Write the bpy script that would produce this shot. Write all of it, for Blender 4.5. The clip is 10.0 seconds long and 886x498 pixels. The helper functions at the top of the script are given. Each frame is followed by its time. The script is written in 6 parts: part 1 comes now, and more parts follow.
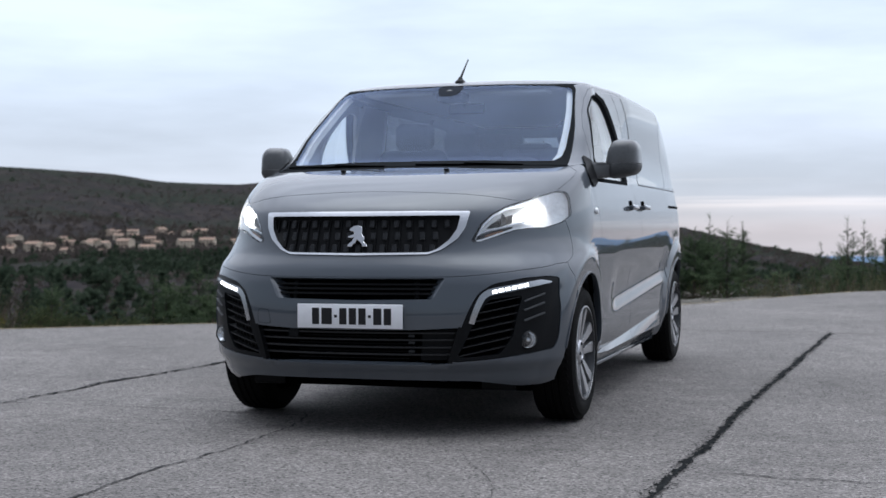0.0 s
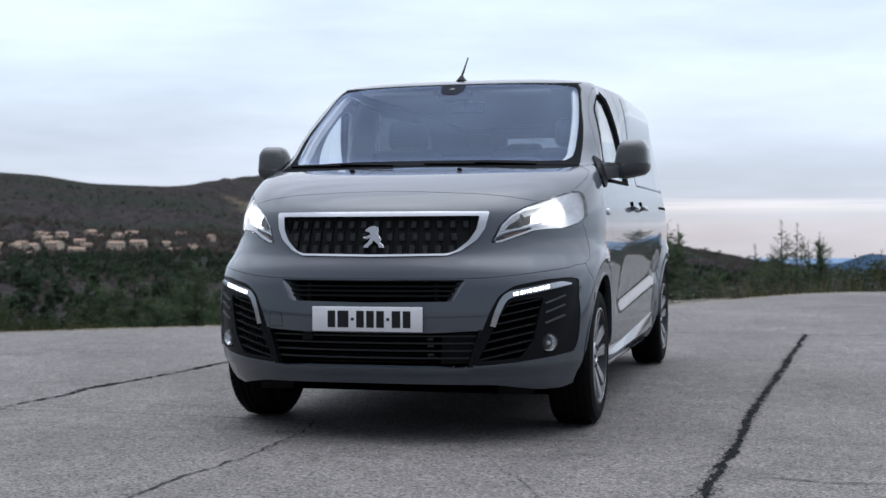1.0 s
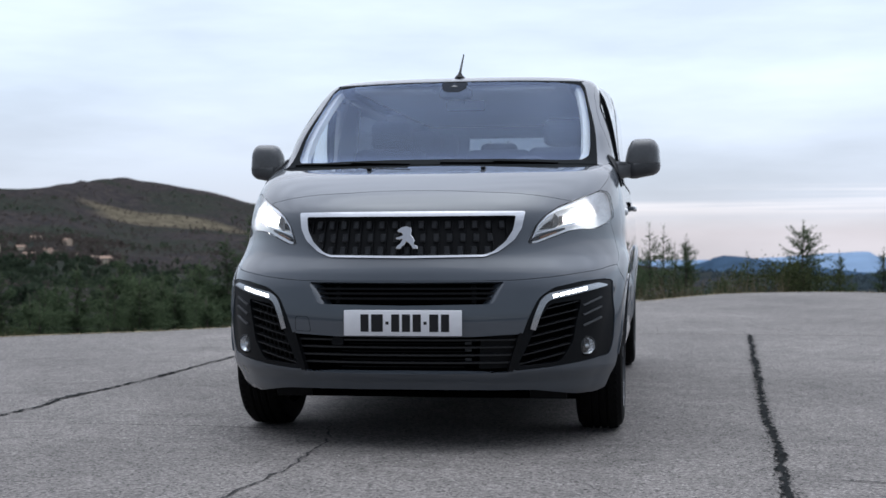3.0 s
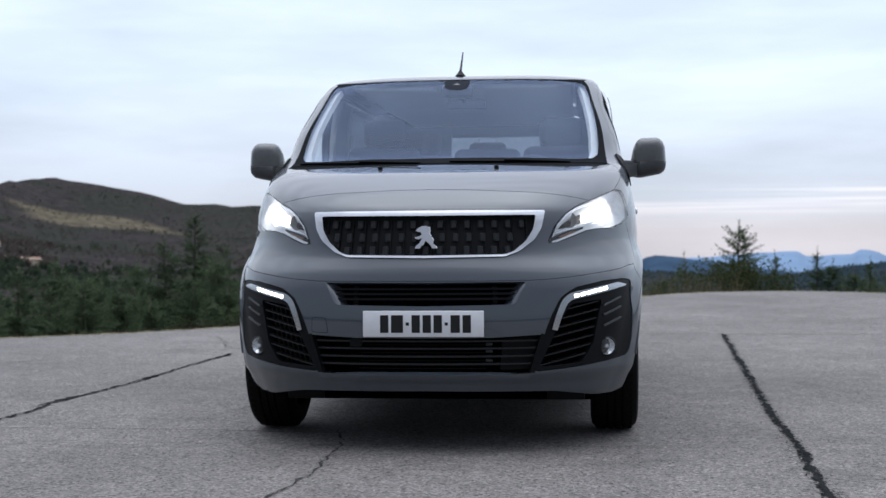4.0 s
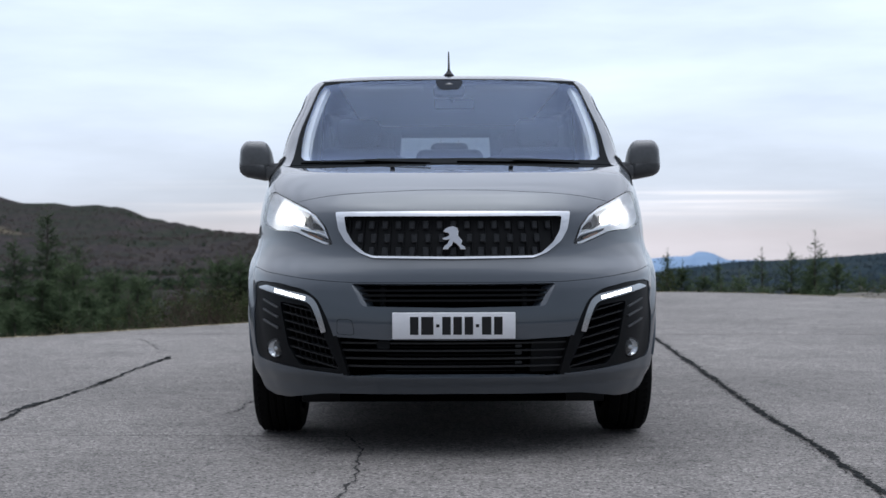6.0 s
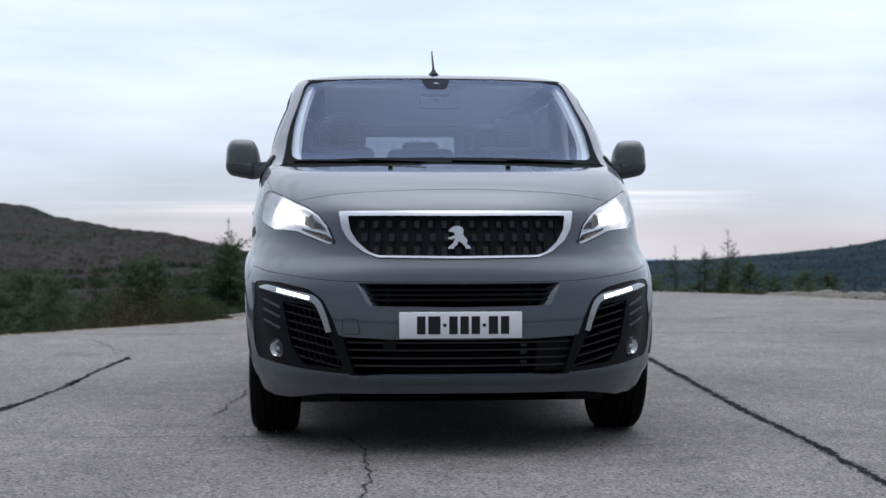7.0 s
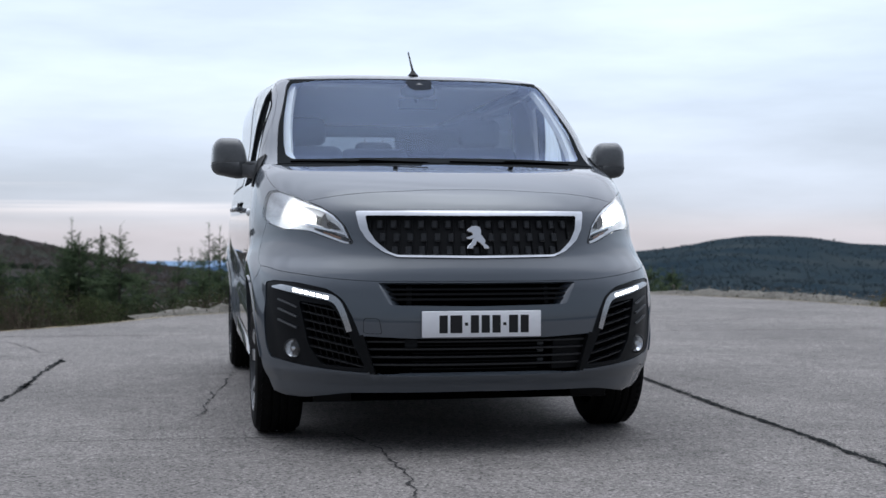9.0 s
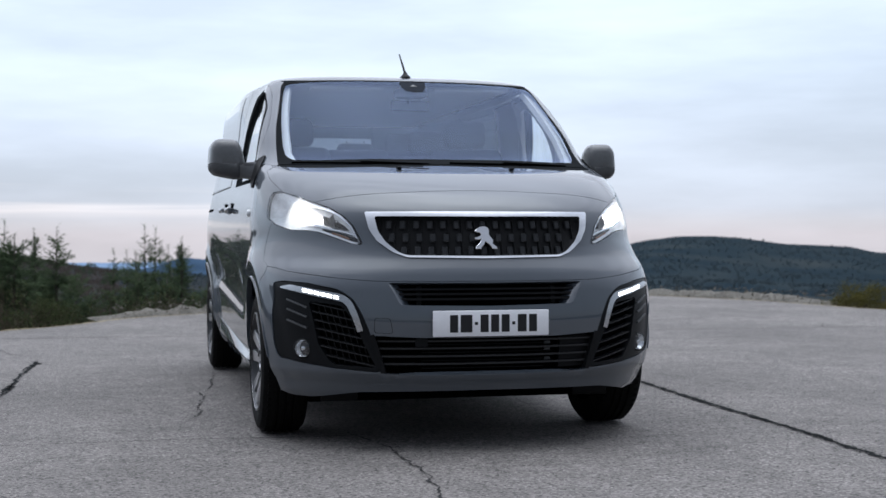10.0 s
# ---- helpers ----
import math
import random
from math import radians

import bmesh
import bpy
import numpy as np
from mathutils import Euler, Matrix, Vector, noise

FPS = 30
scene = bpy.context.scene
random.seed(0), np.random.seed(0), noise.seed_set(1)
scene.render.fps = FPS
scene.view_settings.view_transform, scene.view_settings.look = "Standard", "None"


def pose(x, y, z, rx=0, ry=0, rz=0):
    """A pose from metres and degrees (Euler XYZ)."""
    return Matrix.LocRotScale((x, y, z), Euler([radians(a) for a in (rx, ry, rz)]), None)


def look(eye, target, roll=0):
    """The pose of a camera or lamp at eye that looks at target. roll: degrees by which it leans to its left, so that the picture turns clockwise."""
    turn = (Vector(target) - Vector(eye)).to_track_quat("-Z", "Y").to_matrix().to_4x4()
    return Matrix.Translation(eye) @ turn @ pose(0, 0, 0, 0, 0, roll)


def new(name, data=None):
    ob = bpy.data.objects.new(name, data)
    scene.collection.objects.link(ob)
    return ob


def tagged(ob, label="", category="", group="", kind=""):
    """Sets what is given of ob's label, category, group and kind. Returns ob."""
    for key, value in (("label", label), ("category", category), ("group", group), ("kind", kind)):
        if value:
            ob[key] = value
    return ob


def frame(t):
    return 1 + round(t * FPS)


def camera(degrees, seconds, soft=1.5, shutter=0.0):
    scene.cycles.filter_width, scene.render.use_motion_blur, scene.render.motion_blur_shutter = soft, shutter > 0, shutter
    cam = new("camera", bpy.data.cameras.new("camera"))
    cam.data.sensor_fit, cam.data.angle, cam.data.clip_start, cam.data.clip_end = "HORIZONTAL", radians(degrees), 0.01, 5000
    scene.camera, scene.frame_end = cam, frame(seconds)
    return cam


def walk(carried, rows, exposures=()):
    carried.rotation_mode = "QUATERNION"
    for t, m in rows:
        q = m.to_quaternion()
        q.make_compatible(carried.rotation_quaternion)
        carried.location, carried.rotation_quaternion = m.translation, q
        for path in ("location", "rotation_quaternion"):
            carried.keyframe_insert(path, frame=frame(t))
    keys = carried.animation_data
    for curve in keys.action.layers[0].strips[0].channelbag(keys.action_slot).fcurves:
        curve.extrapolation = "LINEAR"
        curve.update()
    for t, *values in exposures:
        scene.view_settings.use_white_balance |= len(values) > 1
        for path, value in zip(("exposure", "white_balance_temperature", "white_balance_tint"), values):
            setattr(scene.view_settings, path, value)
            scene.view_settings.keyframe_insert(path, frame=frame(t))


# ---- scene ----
# The walk: seconds, x, y, z, yaw, pitch, roll.
cam = camera(35.63, 10.0)
ROWS = [
    (0.0, 2.3244, -5.9964, 0.9637, 17.390, -0.799, -0.249),
    (0.5, 2.1133, -5.9831, 0.9609, 15.955, -0.751, -0.208),
    (1.0, 1.9031, -5.9684, 0.9578, 14.595, -0.713, -0.231),
    (1.5, 1.7007, -5.9555, 0.9546, 13.248, -0.658, -0.257),
    (2.0, 1.4931, -5.9484, 0.9524, 11.843, -0.625, -0.294),
    (2.5, 1.2932, -5.9403, 0.9510, 10.312, -0.610, -0.315),
    (4.0, 0.7145, -5.8921, 0.9487, 6.099, -0.617, -0.436),
    (4.5, 0.5179, -5.8831, 0.9486, 4.606, -0.601, -0.445),
    (5.0, 0.3188, -5.8800, 0.9486, 2.933, -0.615, -0.382),
    (5.5, 0.1268, -5.8696, 0.9498, 1.405, -0.598, -0.282),
    (7.0, -0.4798, -5.8472, 0.9537, -3.980, -0.653, -0.089),
    (7.5, -0.6702, -5.8365, 0.9544, -5.726, -0.656, -0.043),
    (8.0, -0.8697, -5.8244, 0.9542, -7.431, -0.663, -0.000),
    (8.5, -1.0653, -5.8136, 0.9531, -9.106, -0.657, 0.027),
    (9.0, -1.2562, -5.8083, 0.9521, -10.648, -0.643, 0.006),
    (9.5, -1.4276, -5.8050, 0.9513, -12.013, -0.629, -0.022),
    (10.0, -1.5932, -5.8059, 0.9503, -13.416, -0.606, -0.086),
]
walk(cam, [(t, pose(x, y, z, 90 + pitch, 0, yaw) @ pose(0, 0, 0, 0, 0, roll)) for t, x, y, z, yaw, pitch, roll in ROWS])
# the lens is focused on the van: the hills are a little soft
scene.camera.data.dof.use_dof = True
scene.camera.data.dof.focus_distance, scene.camera.data.dof.aperture_fstop = 5.4, 5.6

# ---- sky, sun, exposure ----
SUN_AZ, SUN_EL = 3.0, 66.0  # degrees: towards +x from +y, and up
world = bpy.data.worlds.new("sky")
scene.world = world
world.use_nodes = True
wn, wl = world.node_tree.nodes, world.node_tree.links
wn.clear()


def wnode(kind, **kw):
    n = wn.new(kind)
    for k, v in kw.items():
        n.inputs[k].default_value = v
    return n


sky = wn.new("ShaderNodeTexSky")
sky.sky_type = "NISHITA"
sky.sun_disc = False
sky.sun_elevation, sky.sun_rotation = radians(SUN_EL), radians(SUN_AZ)
sky.air_density, sky.dust_density, sky.ozone_density = 1.0, 0.4, 3.0
geo = wn.new("ShaderNodeTexCoord")
sep = wn.new("ShaderNodeSeparateXYZ")
wl.new(geo.outputs["Generated"], sep.inputs[0])
# stratus: noise stretched along the horizon
mp = wn.new("ShaderNodeMapping")
mp.inputs["Scale"].default_value = (1.6, 1.6, 9.0)
wl.new(geo.outputs["Generated"], mp.inputs["Vector"])
cl = wn.new("ShaderNodeTexNoise")
cl.inputs["Scale"].default_value, cl.inputs["Detail"].default_value, cl.inputs["Roughness"].default_value = 1.7, 6.0, 0.55
wl.new(mp.outputs[0], cl.inputs["Vector"])
cr = wn.new("ShaderNodeValToRGB")
cr.color_ramp.elements[0].position, cr.color_ramp.elements[1].position = 0.36, 0.66
cr.color_ramp.elements[0].color, cr.color_ramp.elements[1].color = (0, 0, 0, 1), (1, 1, 1, 1)
wl.new(cl.outputs[0], cr.inputs[0])
# cloud light by height: pale rose at the horizon, white, then blue-grey
hr = wn.new("ShaderNodeValToRGB")
hr.color_ramp.elements[0].position, hr.color_ramp.elements[1].position = 0.0, 0.97
hr.color_ramp.elements[0].color, hr.color_ramp.elements[1].color = (0.58, 0.56, 0.63, 1), (3.0, 3.2, 3.5, 1)
for p, c in ((0.008, (0.57, 0.575, 0.655, 1)), (0.020, (0.54, 0.59, 0.71, 1)), (0.035, (0.56, 0.62, 0.75, 1)), (0.07, (0.66, 0.737, 0.885, 1)), (0.12, (0.74, 0.846, 1.005, 1)), (0.19, (0.752, 0.858, 1.015, 1)), (0.34, (0.762, 0.828, 0.975, 1)), (0.62, (0.990, 1.084, 1.306, 1)), (0.82, (1.566, 1.694, 1.990, 1))):
    e = hr.color_ramp.elements.new(p)
    e.color = c
wl.new(sep.outputs[2], hr.inputs[0])
# brighter round the gap in the clouds ahead, dimmer behind
def towards(az, el):
    sv = wn.new("ShaderNodeCombineXYZ")
    for i, v in enumerate((math.sin(radians(az)) * math.cos(radians(el)), math.cos(radians(az)) * math.cos(radians(el)), math.sin(radians(el)))):
        sv.inputs[i].default_value = v
    dot = wn.new("ShaderNodeVectorMath")
    dot.operation = "DOT_PRODUCT"
    wl.new(geo.outputs["Generated"], dot.inputs[0])
    wl.new(sv.outputs[0], dot.inputs[1])
    return dot.outputs["Value"]


def span_w(src, a, b, c, d):
    r = wn.new("ShaderNodeMapRange")
    r.interpolation_type = "SMOOTHSTEP"
    for k, v in zip(("From Min", "From Max", "To Min", "To Max"), (a, b, c, d)):
        r.inputs[k].default_value = v
    wl.new(src, r.inputs["Value"])
    return r.outputs[0]


def mul_w(a, b):
    q = wn.new("ShaderNodeMath")
    q.operation = "MULTIPLY"
    wl.new(a, q.inputs[0])
    wl.new(b, q.inputs[1])
    return q.outputs[0]


glow = mul_w(span_w(towards(9, 5), 0.93, 1.0, 1.0, 1.10), span_w(towards(3, 35), -0.5, 0.8, 0.28, 1.0))
bank = wn.new("ShaderNodeMapRange")
bank.inputs["To Min"].default_value, bank.inputs["To Max"].default_value = 0.84, 1.13
wl.new(cr.outputs[0], bank.inputs["Value"])
light_all = mul_w(glow, bank.outputs[0])
b1, b2, mix = wn.new("ShaderNodeBackground"), wn.new("ShaderNodeBackground"), wn.new("ShaderNodeAddShader")
wl.new(sky.outputs[0], b1.inputs[0])
b1.inputs[1].default_value = 0.015
wl.new(hr.outputs[0], b2.inputs[0])
wl.new(light_all, b2.inputs[1])
wl.new(b1.outputs[0], mix.inputs[0])
wl.new(b2.outputs[0], mix.inputs[1])
# long thin gaps in the stratus just above the hills let warm light through
mp2 = wn.new("ShaderNodeMapping")
mp2.inputs["Scale"].default_value = (2.2, 2.2, 130.0)
wl.new(geo.outputs["Generated"], mp2.inputs["Vector"])
st = wn.new("ShaderNodeTexNoise")
st.inputs["Scale"].default_value, st.inputs["Detail"].default_value, st.inputs["Roughness"].default_value = 1.0, 4.0, 0.5
wl.new(mp2.outputs[0], st.inputs["Vector"])
gaps = mul_w(span_w(st.outputs[0], 0.42, 0.66, 0.0, 1.0), mul_w(span_w(sep.outputs[2], 0.010, 0.022, 0.0, 1.0), span_w(sep.outputs[2], 0.028, 0.042, 1.0, 0.0)))
gaps = mul_w(gaps, span_w(towards(2, 1.5), 0.955, 0.998, 0.0, 1.0))
b3, mix3 = wn.new("ShaderNodeBackground"), wn.new("ShaderNodeAddShader")
b3.inputs[0].default_value = (0.46, 0.36, 0.29, 1)
wl.new(gaps, b3.inputs[1])
wl.new(mix.outputs[0], mix3.inputs[0])
wl.new(b3.outputs[0], mix3.inputs[1])
out = wn.new("ShaderNodeOutputWorld")
wl.new(mix3.outputs[0], out.inputs[0])

sun = new("sun", bpy.data.lights.new("sun", "SUN"))
sun.data.energy, sun.data.angle, sun.data.color = 0.5, radians(120), (1.0, 0.95, 0.89)
sun.matrix_world = look((0, 0, 0), (-math.sin(radians(SUN_AZ)), -math.cos(radians(SUN_AZ)), -math.tan(radians(SUN_EL))))
scene.view_settings.exposure = 0.0

# ---- materials ----
def material(name, base, rough=0.5, metal=0.0, coat=0.0, grain=(0, 0), bump=(0, 0), spread=0.0, ior=1.45, spec=0.5):
    """Base colour with two scales of variation. grain: (fine scale, coarse scale); bump: (scale, depth in m)."""
    m = bpy.data.materials.new(name)
    m.use_nodes = True
    nt = m.node_tree
    p = nt.nodes["Principled BSDF"]
    p.inputs["Base Color"].default_value = (*base, 1)
    p.inputs["Roughness"].default_value, p.inputs["Metallic"].default_value, p.inputs["IOR"].default_value = rough, metal, ior
    p.inputs["Specular IOR Level"].default_value = spec
    p.inputs["Coat Weight"].default_value, p.inputs["Coat Roughness"].default_value = coat, 0.02
    p.inputs["Coat IOR"].default_value = 1.5
    tc = nt.nodes.new("ShaderNodeTexCoord")
    if spread:
        last = None
        for s, k in zip(grain, (0.6, 0.4)):
            n = nt.nodes.new("ShaderNodeTexNoise")
            n.inputs["Scale"].default_value, n.inputs["Detail"].default_value = s, 5
            nt.links.new(tc.outputs["Object"], n.inputs["Vector"])
            r = nt.nodes.new("ShaderNodeMapRange")
            r.inputs["From Min"].default_value, r.inputs["From Max"].default_value = 0.3, 0.7
            r.inputs["To Min"].default_value, r.inputs["To Max"].default_value = 1 - spread * k, 1 + spread * k
            nt.links.new(n.outputs[0], r.inputs[0])
            if last is None:
                last = r.outputs[0]
            else:
                q = nt.nodes.new("ShaderNodeMath")
                q.operation = "MULTIPLY"
                nt.links.new(last, q.inputs[0])
                nt.links.new(r.outputs[0], q.inputs[1])
                last = q.outputs[0]
        c = nt.nodes.new("ShaderNodeVectorMath")
        c.operation = "SCALE"
        c.inputs[0].default_value = base
        nt.links.new(last, c.inputs["Scale"])
        nt.links.new(c.outputs[0], p.inputs["Base Color"])
    if bump[1]:
        n = nt.nodes.new("ShaderNodeTexNoise")
        n.inputs["Scale"].default_value, n.inputs["Detail"].default_value = bump[0], 4
        nt.links.new(tc.outputs["Object"], n.inputs["Vector"])
        b = nt.nodes.new("ShaderNodeBump")
        b.inputs["Distance"].default_value, b.inputs["Strength"].default_value = bump[1], 1.0
        nt.links.new(n.outputs[0], b.inputs["Height"])
        nt.links.new(b.outputs[0], p.inputs["Normal"])
    return m


def glass_sheet(name, tint, gloss_ior=1.5, shine=(1, 1, 1), faces=2, haze=0.0):
    """A thin pane: tinted see-through with a mirror gloss by Fresnel."""
    m = bpy.data.materials.new(name)
    m.use_nodes = True
    nt = m.node_tree
    nt.nodes.clear()
    t, g, lw, pw, sc_, x, o = (nt.nodes.new("ShaderNode" + k) for k in ("BsdfTransparent", "BsdfGlossy", "LayerWeight", "Math", "MapRange", "MixShader", "OutputMaterial"))
    t.inputs[0].default_value = (*tint, 1)
    g.inputs["Color"].default_value, g.inputs["Roughness"].default_value = (*shine, 1), 0.01
    lw.inputs["Blend"].default_value = 0.5
    pw.operation = "POWER"
    pw.inputs[1].default_value = 5.0
    r0 = faces * ((gloss_ior - 1) / (gloss_ior + 1)) ** 2
    sc_.inputs["To Min"].default_value, sc_.inputs["To Max"].default_value = r0, 1.0
    nt.links.new(lw.outputs["Facing"], pw.inputs[0])
    nt.links.new(pw.outputs[0], sc_.inputs["Value"])
    nt.links.new(sc_.outputs[0], x.inputs[0])
    nt.links.new(t.outputs[0], x.inputs[1])
    nt.links.new(g.outputs[0], x.inputs[2])
    if haze:
        tl_, hx = nt.nodes.new("ShaderNodeBsdfTranslucent"), nt.nodes.new("ShaderNodeMixShader")
        tl_.inputs[0].default_value = (0.95, 0.95, 0.95, 1)
        hx.inputs[0].default_value = haze
        nt.links.new(x.outputs[0], hx.inputs[1])
        nt.links.new(tl_.outputs[0], hx.inputs[2])
        nt.links.new(hx.outputs[0], o.inputs[0])
    else:
        nt.links.new(x.outputs[0], o.inputs[0])
    return m


def glowing(name, colour, power):
    m = bpy.data.materials.new(name)
    m.use_nodes = True
    p = m.node_tree.nodes["Principled BSDF"]
    p.inputs["Base Color"].default_value = (0.8, 0.8, 0.8, 1)
    p.inputs["Emission Color"].default_value, p.inputs["Emission Strength"].default_value = (*colour, 1), power
    return m


PAINT = material("grey_paint", (0.071, 0.085, 0.103), 0.45, 0.12, 1.0, (900, 3), (0, 0), 0.06, spec=0.15)
PAINT.node_tree.nodes["Principled BSDF"].inputs["Coat IOR"].default_value = 1.7
PLASTIC = material("black_plastic", (0.007, 0.0075, 0.0085), 0.48, 0, 0, (60, 4), (700, 0.0002), 0.2, spec=0.16)
SATIN = material("satin_dark_plastic", (0.008, 0.009, 0.0105), 0.40, 0, 0, (60, 4), (900, 0.0001), 0.2, spec=0.16)
BLACK = material("deep_black", (0.003, 0.003, 0.003), 0.9, 0, 0, (30, 4), (0, 0), 0.3, spec=0.0)
GLOSS_BLACK = material("gloss_black", (0.004, 0.005, 0.005), 0.12, 0, 0.0, (50, 5), (0, 0), 0.1, spec=0.3)
FRIT = material("screen_border", (0.022, 0.024, 0.026), 0.5, 0, 0, (50, 5), (0, 0), 0.15, spec=0.0)
CHROME = material("chrome", (0.86, 0.87, 0.88), 0.08, 1.0, 0, (40, 4), (0, 0), 0.05)
SATIN_CHROME = material("satin_chrome", (0.55, 0.56, 0.58), 0.25, 1.0, 0, (40, 4), (0, 0), 0.08)
RUBBER = material("tyre_rubber", (0.006, 0.006, 0.006), 0.75, 0, 0, (40, 6), (200, 0.0006), 0.35, spec=0.10)
ALLOY = material("alloy", (0.52, 0.53, 0.55), 0.3, 0.9, 0.3, (60, 6), (0, 0), 0.1)
ALLOY_DARK = material("dark_alloy", (0.05, 0.052, 0.055), 0.4, 0.5, 0.2, (60, 6), (0, 0), 0.15)
PLATE = material("plate_white", (0.86, 0.87, 0.90), 0.4, 0, 0.2, (30, 5), (0, 0), 0.04)
INK = material("plate_ink", (0.01, 0.01, 0.012), 0.5, 0, 0, (30, 5), (0, 0), 0.1)
GLASS = glass_sheet("clear_glass", (0.90, 0.94, 0.95), 1.5)
COATED = glass_sheet("coated_windscreen", (0.82, 0.86, 0.88), 1.60, (0.56, 0.70, 1.0), 1)
SMOKED = glass_sheet("smoked_glass", (0.42, 0.45, 0.48), 1.5)
PRIVACY = glass_sheet("privacy_glass", (0.06, 0.066, 0.072), 1.8)
LENS = glass_sheet("lamp_lens", (0.95, 0.96, 0.97), 1.45, haze=0.035)
TRIM_PALE = material("pale_trim", (0.82, 0.82, 0.81), 0.7, 0, 0, (120, 5), (0, 0), 0.12)
TRIM_DARK = material("dark_trim", (0.035, 0.036, 0.04), 0.65, 0, 0, (120, 5), (0, 0), 0.2)
FABRIC = material("seat_cloth", (0.05, 0.052, 0.06), 0.9, 0, 0, (40, 8), (0, 0), 0.25)
LED = glowing("led_white", (0.95, 0.98, 1.0), 5.0)
BULB = glowing("lamp_bulb", (1.0, 0.97, 0.92), 220.0)

# ---- the land: one sheet from the van to the horizon ----
def steps(x, table):
    """Smooth run through a short table of (place, value)."""
    xs, ys = np.array([p[0] for p in table], float), np.array([p[1:] for p in table], float)
    m = slopes(xs, ys)
    q = np.clip(np.asarray(x, float), xs[0], xs[-1])
    i = np.clip(np.searchsorted(xs, q) - 1, 0, len(xs) - 2)
    h = xs[i + 1] - xs[i]
    t = ((q - xs[i]) / h)[..., None]
    h = h[..., None]
    r = ys[i] * (2 * t**3 - 3 * t**2 + 1) + ys[i + 1] * (3 * t**2 - 2 * t**3) + h * (m[i] * (t**3 - 2 * t**2 + t) + m[i + 1] * (t**3 - t**2))
    return r[..., 0]


def slopes(x, y):
    h, dl = np.diff(x), np.diff(y, axis=0) / np.diff(x)[:, None]
    m = np.zeros_like(y)
    w1, w2 = (2 * h[1:] + h[:-1])[:, None], (h[1:] + 2 * h[:-1])[:, None]
    ok = dl[1:] * dl[:-1] > 0
    m[1:-1] = np.where(ok, (w1 + w2) / (w1 / np.where(ok, dl[:-1], 1) + w2 / np.where(ok, dl[1:], 1)), 0)
    m[0], m[-1] = dl[0], dl[-1]
    return m


def rim(az):
    """How far the concrete reaches, by bearing from +y in degrees."""
    return steps(az, ((-180, 30), (-120, 26), (-70, 9.5), (-46, 8.2), (-32, 8.1), (-16, 9.0), (-8, 10.3), (0, 11.6), (4.8, 14.2), (8.7, 16.4), (13.6, 17.0), (21, 16.1), (31, 14.2), (39, 12.4), (60, 11), (120, 26), (180, 30)))


def crest(az):
    """The ridge's height above the horizon in degrees, by bearing."""
    return steps(az, ((-180, 0.5), (-90, 2.4), (-50, 2.9), (-35, 2.69), (-31.3, 2.47), (-28.6, 2.06), (-26, 1.97), (-24.2, 2.15), (-22, 2.41), (-20.8, 2.3), (-18.5, 1.9), (-17, 1.47), (-14.6, 1.29), (-13.2, 1.24), (-12.2, 0.9),
                      (-9.9, 0.4), (-7.7, 0.05), (-5.9, -0.35), (-3.2, -0.93), (-1.5, -1.25), (1, -1.55), (8, -1.7), (9.9, -1.46), (12.6, -1.08), (14.9, -0.97), (17.7, -0.77), (20.8, -0.4), (23.3, -0.07),
                      (25.4, -0.09), (27.6, -0.37), (29.8, -0.43), (31.2, -0.7), (50, -0.4), (90, 1.0), (180, 0.5)))


def crest_far(az):
    """The ridge's distance in metres."""
    return steps(az, ((-180, 1500), (-40, 1900), (-25, 1900), (-21, 2400), (-12, 2000), (-6, 1300), (0, 1200), (10, 1300), (20, 1500), (30, 1700), (180, 1500)))


def land_height(x, y):
    """The land's height at places of the plan."""
    r, az = np.hypot(x, y), np.degrees(np.arctan2(x, y))
    e, far = rim(az), crest_far(az)
    out_r = np.maximum(r - e, 0)
    near = -0.10 - 0.13 * out_r - 1.2 * (1 - np.exp(-out_r / 9.0))
    # beyond the slope the land is told by its angle under the eye
    t = np.clip((r - 250) / (far - 250), 0, 1)
    ang = np.where(az < 0, -3.0, -3.4) * (1 - t) ** 1.1 + crest(az) * (1 - (1 - t) ** 1.1)
    slope_side = 0.95 + r * np.tan(np.radians(ang))
    past = np.clip((r - far) / 1600, 0, 1)
    slope_side = slope_side * (1 - past) + past * (-0.04 * r)
    k = np.clip((r - 40) / 260, 0, 1)
    k = k * k * (3 - 2 * k)
    return np.where(r < e, -0.10, near * (1 - k) + slope_side * k)


def rough_land(x, y):
    """The same with gullies and humps."""
    z = land_height(x, y)
    r = np.hypot(x, y)
    amp = np.clip((r - 20) / 300, 0, 1)
    s = np.array([noise.noise((a / 210, b / 210, 0.3)) * 9 + noise.noise((a / 60, b / 60, 1.7)) * 2.6 + noise.noise((a / 9, b / 9, 4.1)) * 0.25 for a, b in zip(np.ravel(x), np.ravel(y))]).reshape(np.shape(x))
    far = crest_far(np.degrees(np.arctan2(x, y)))
    return z + s * amp * np.where(r > 0.85 * far, 0.45, 1.0)


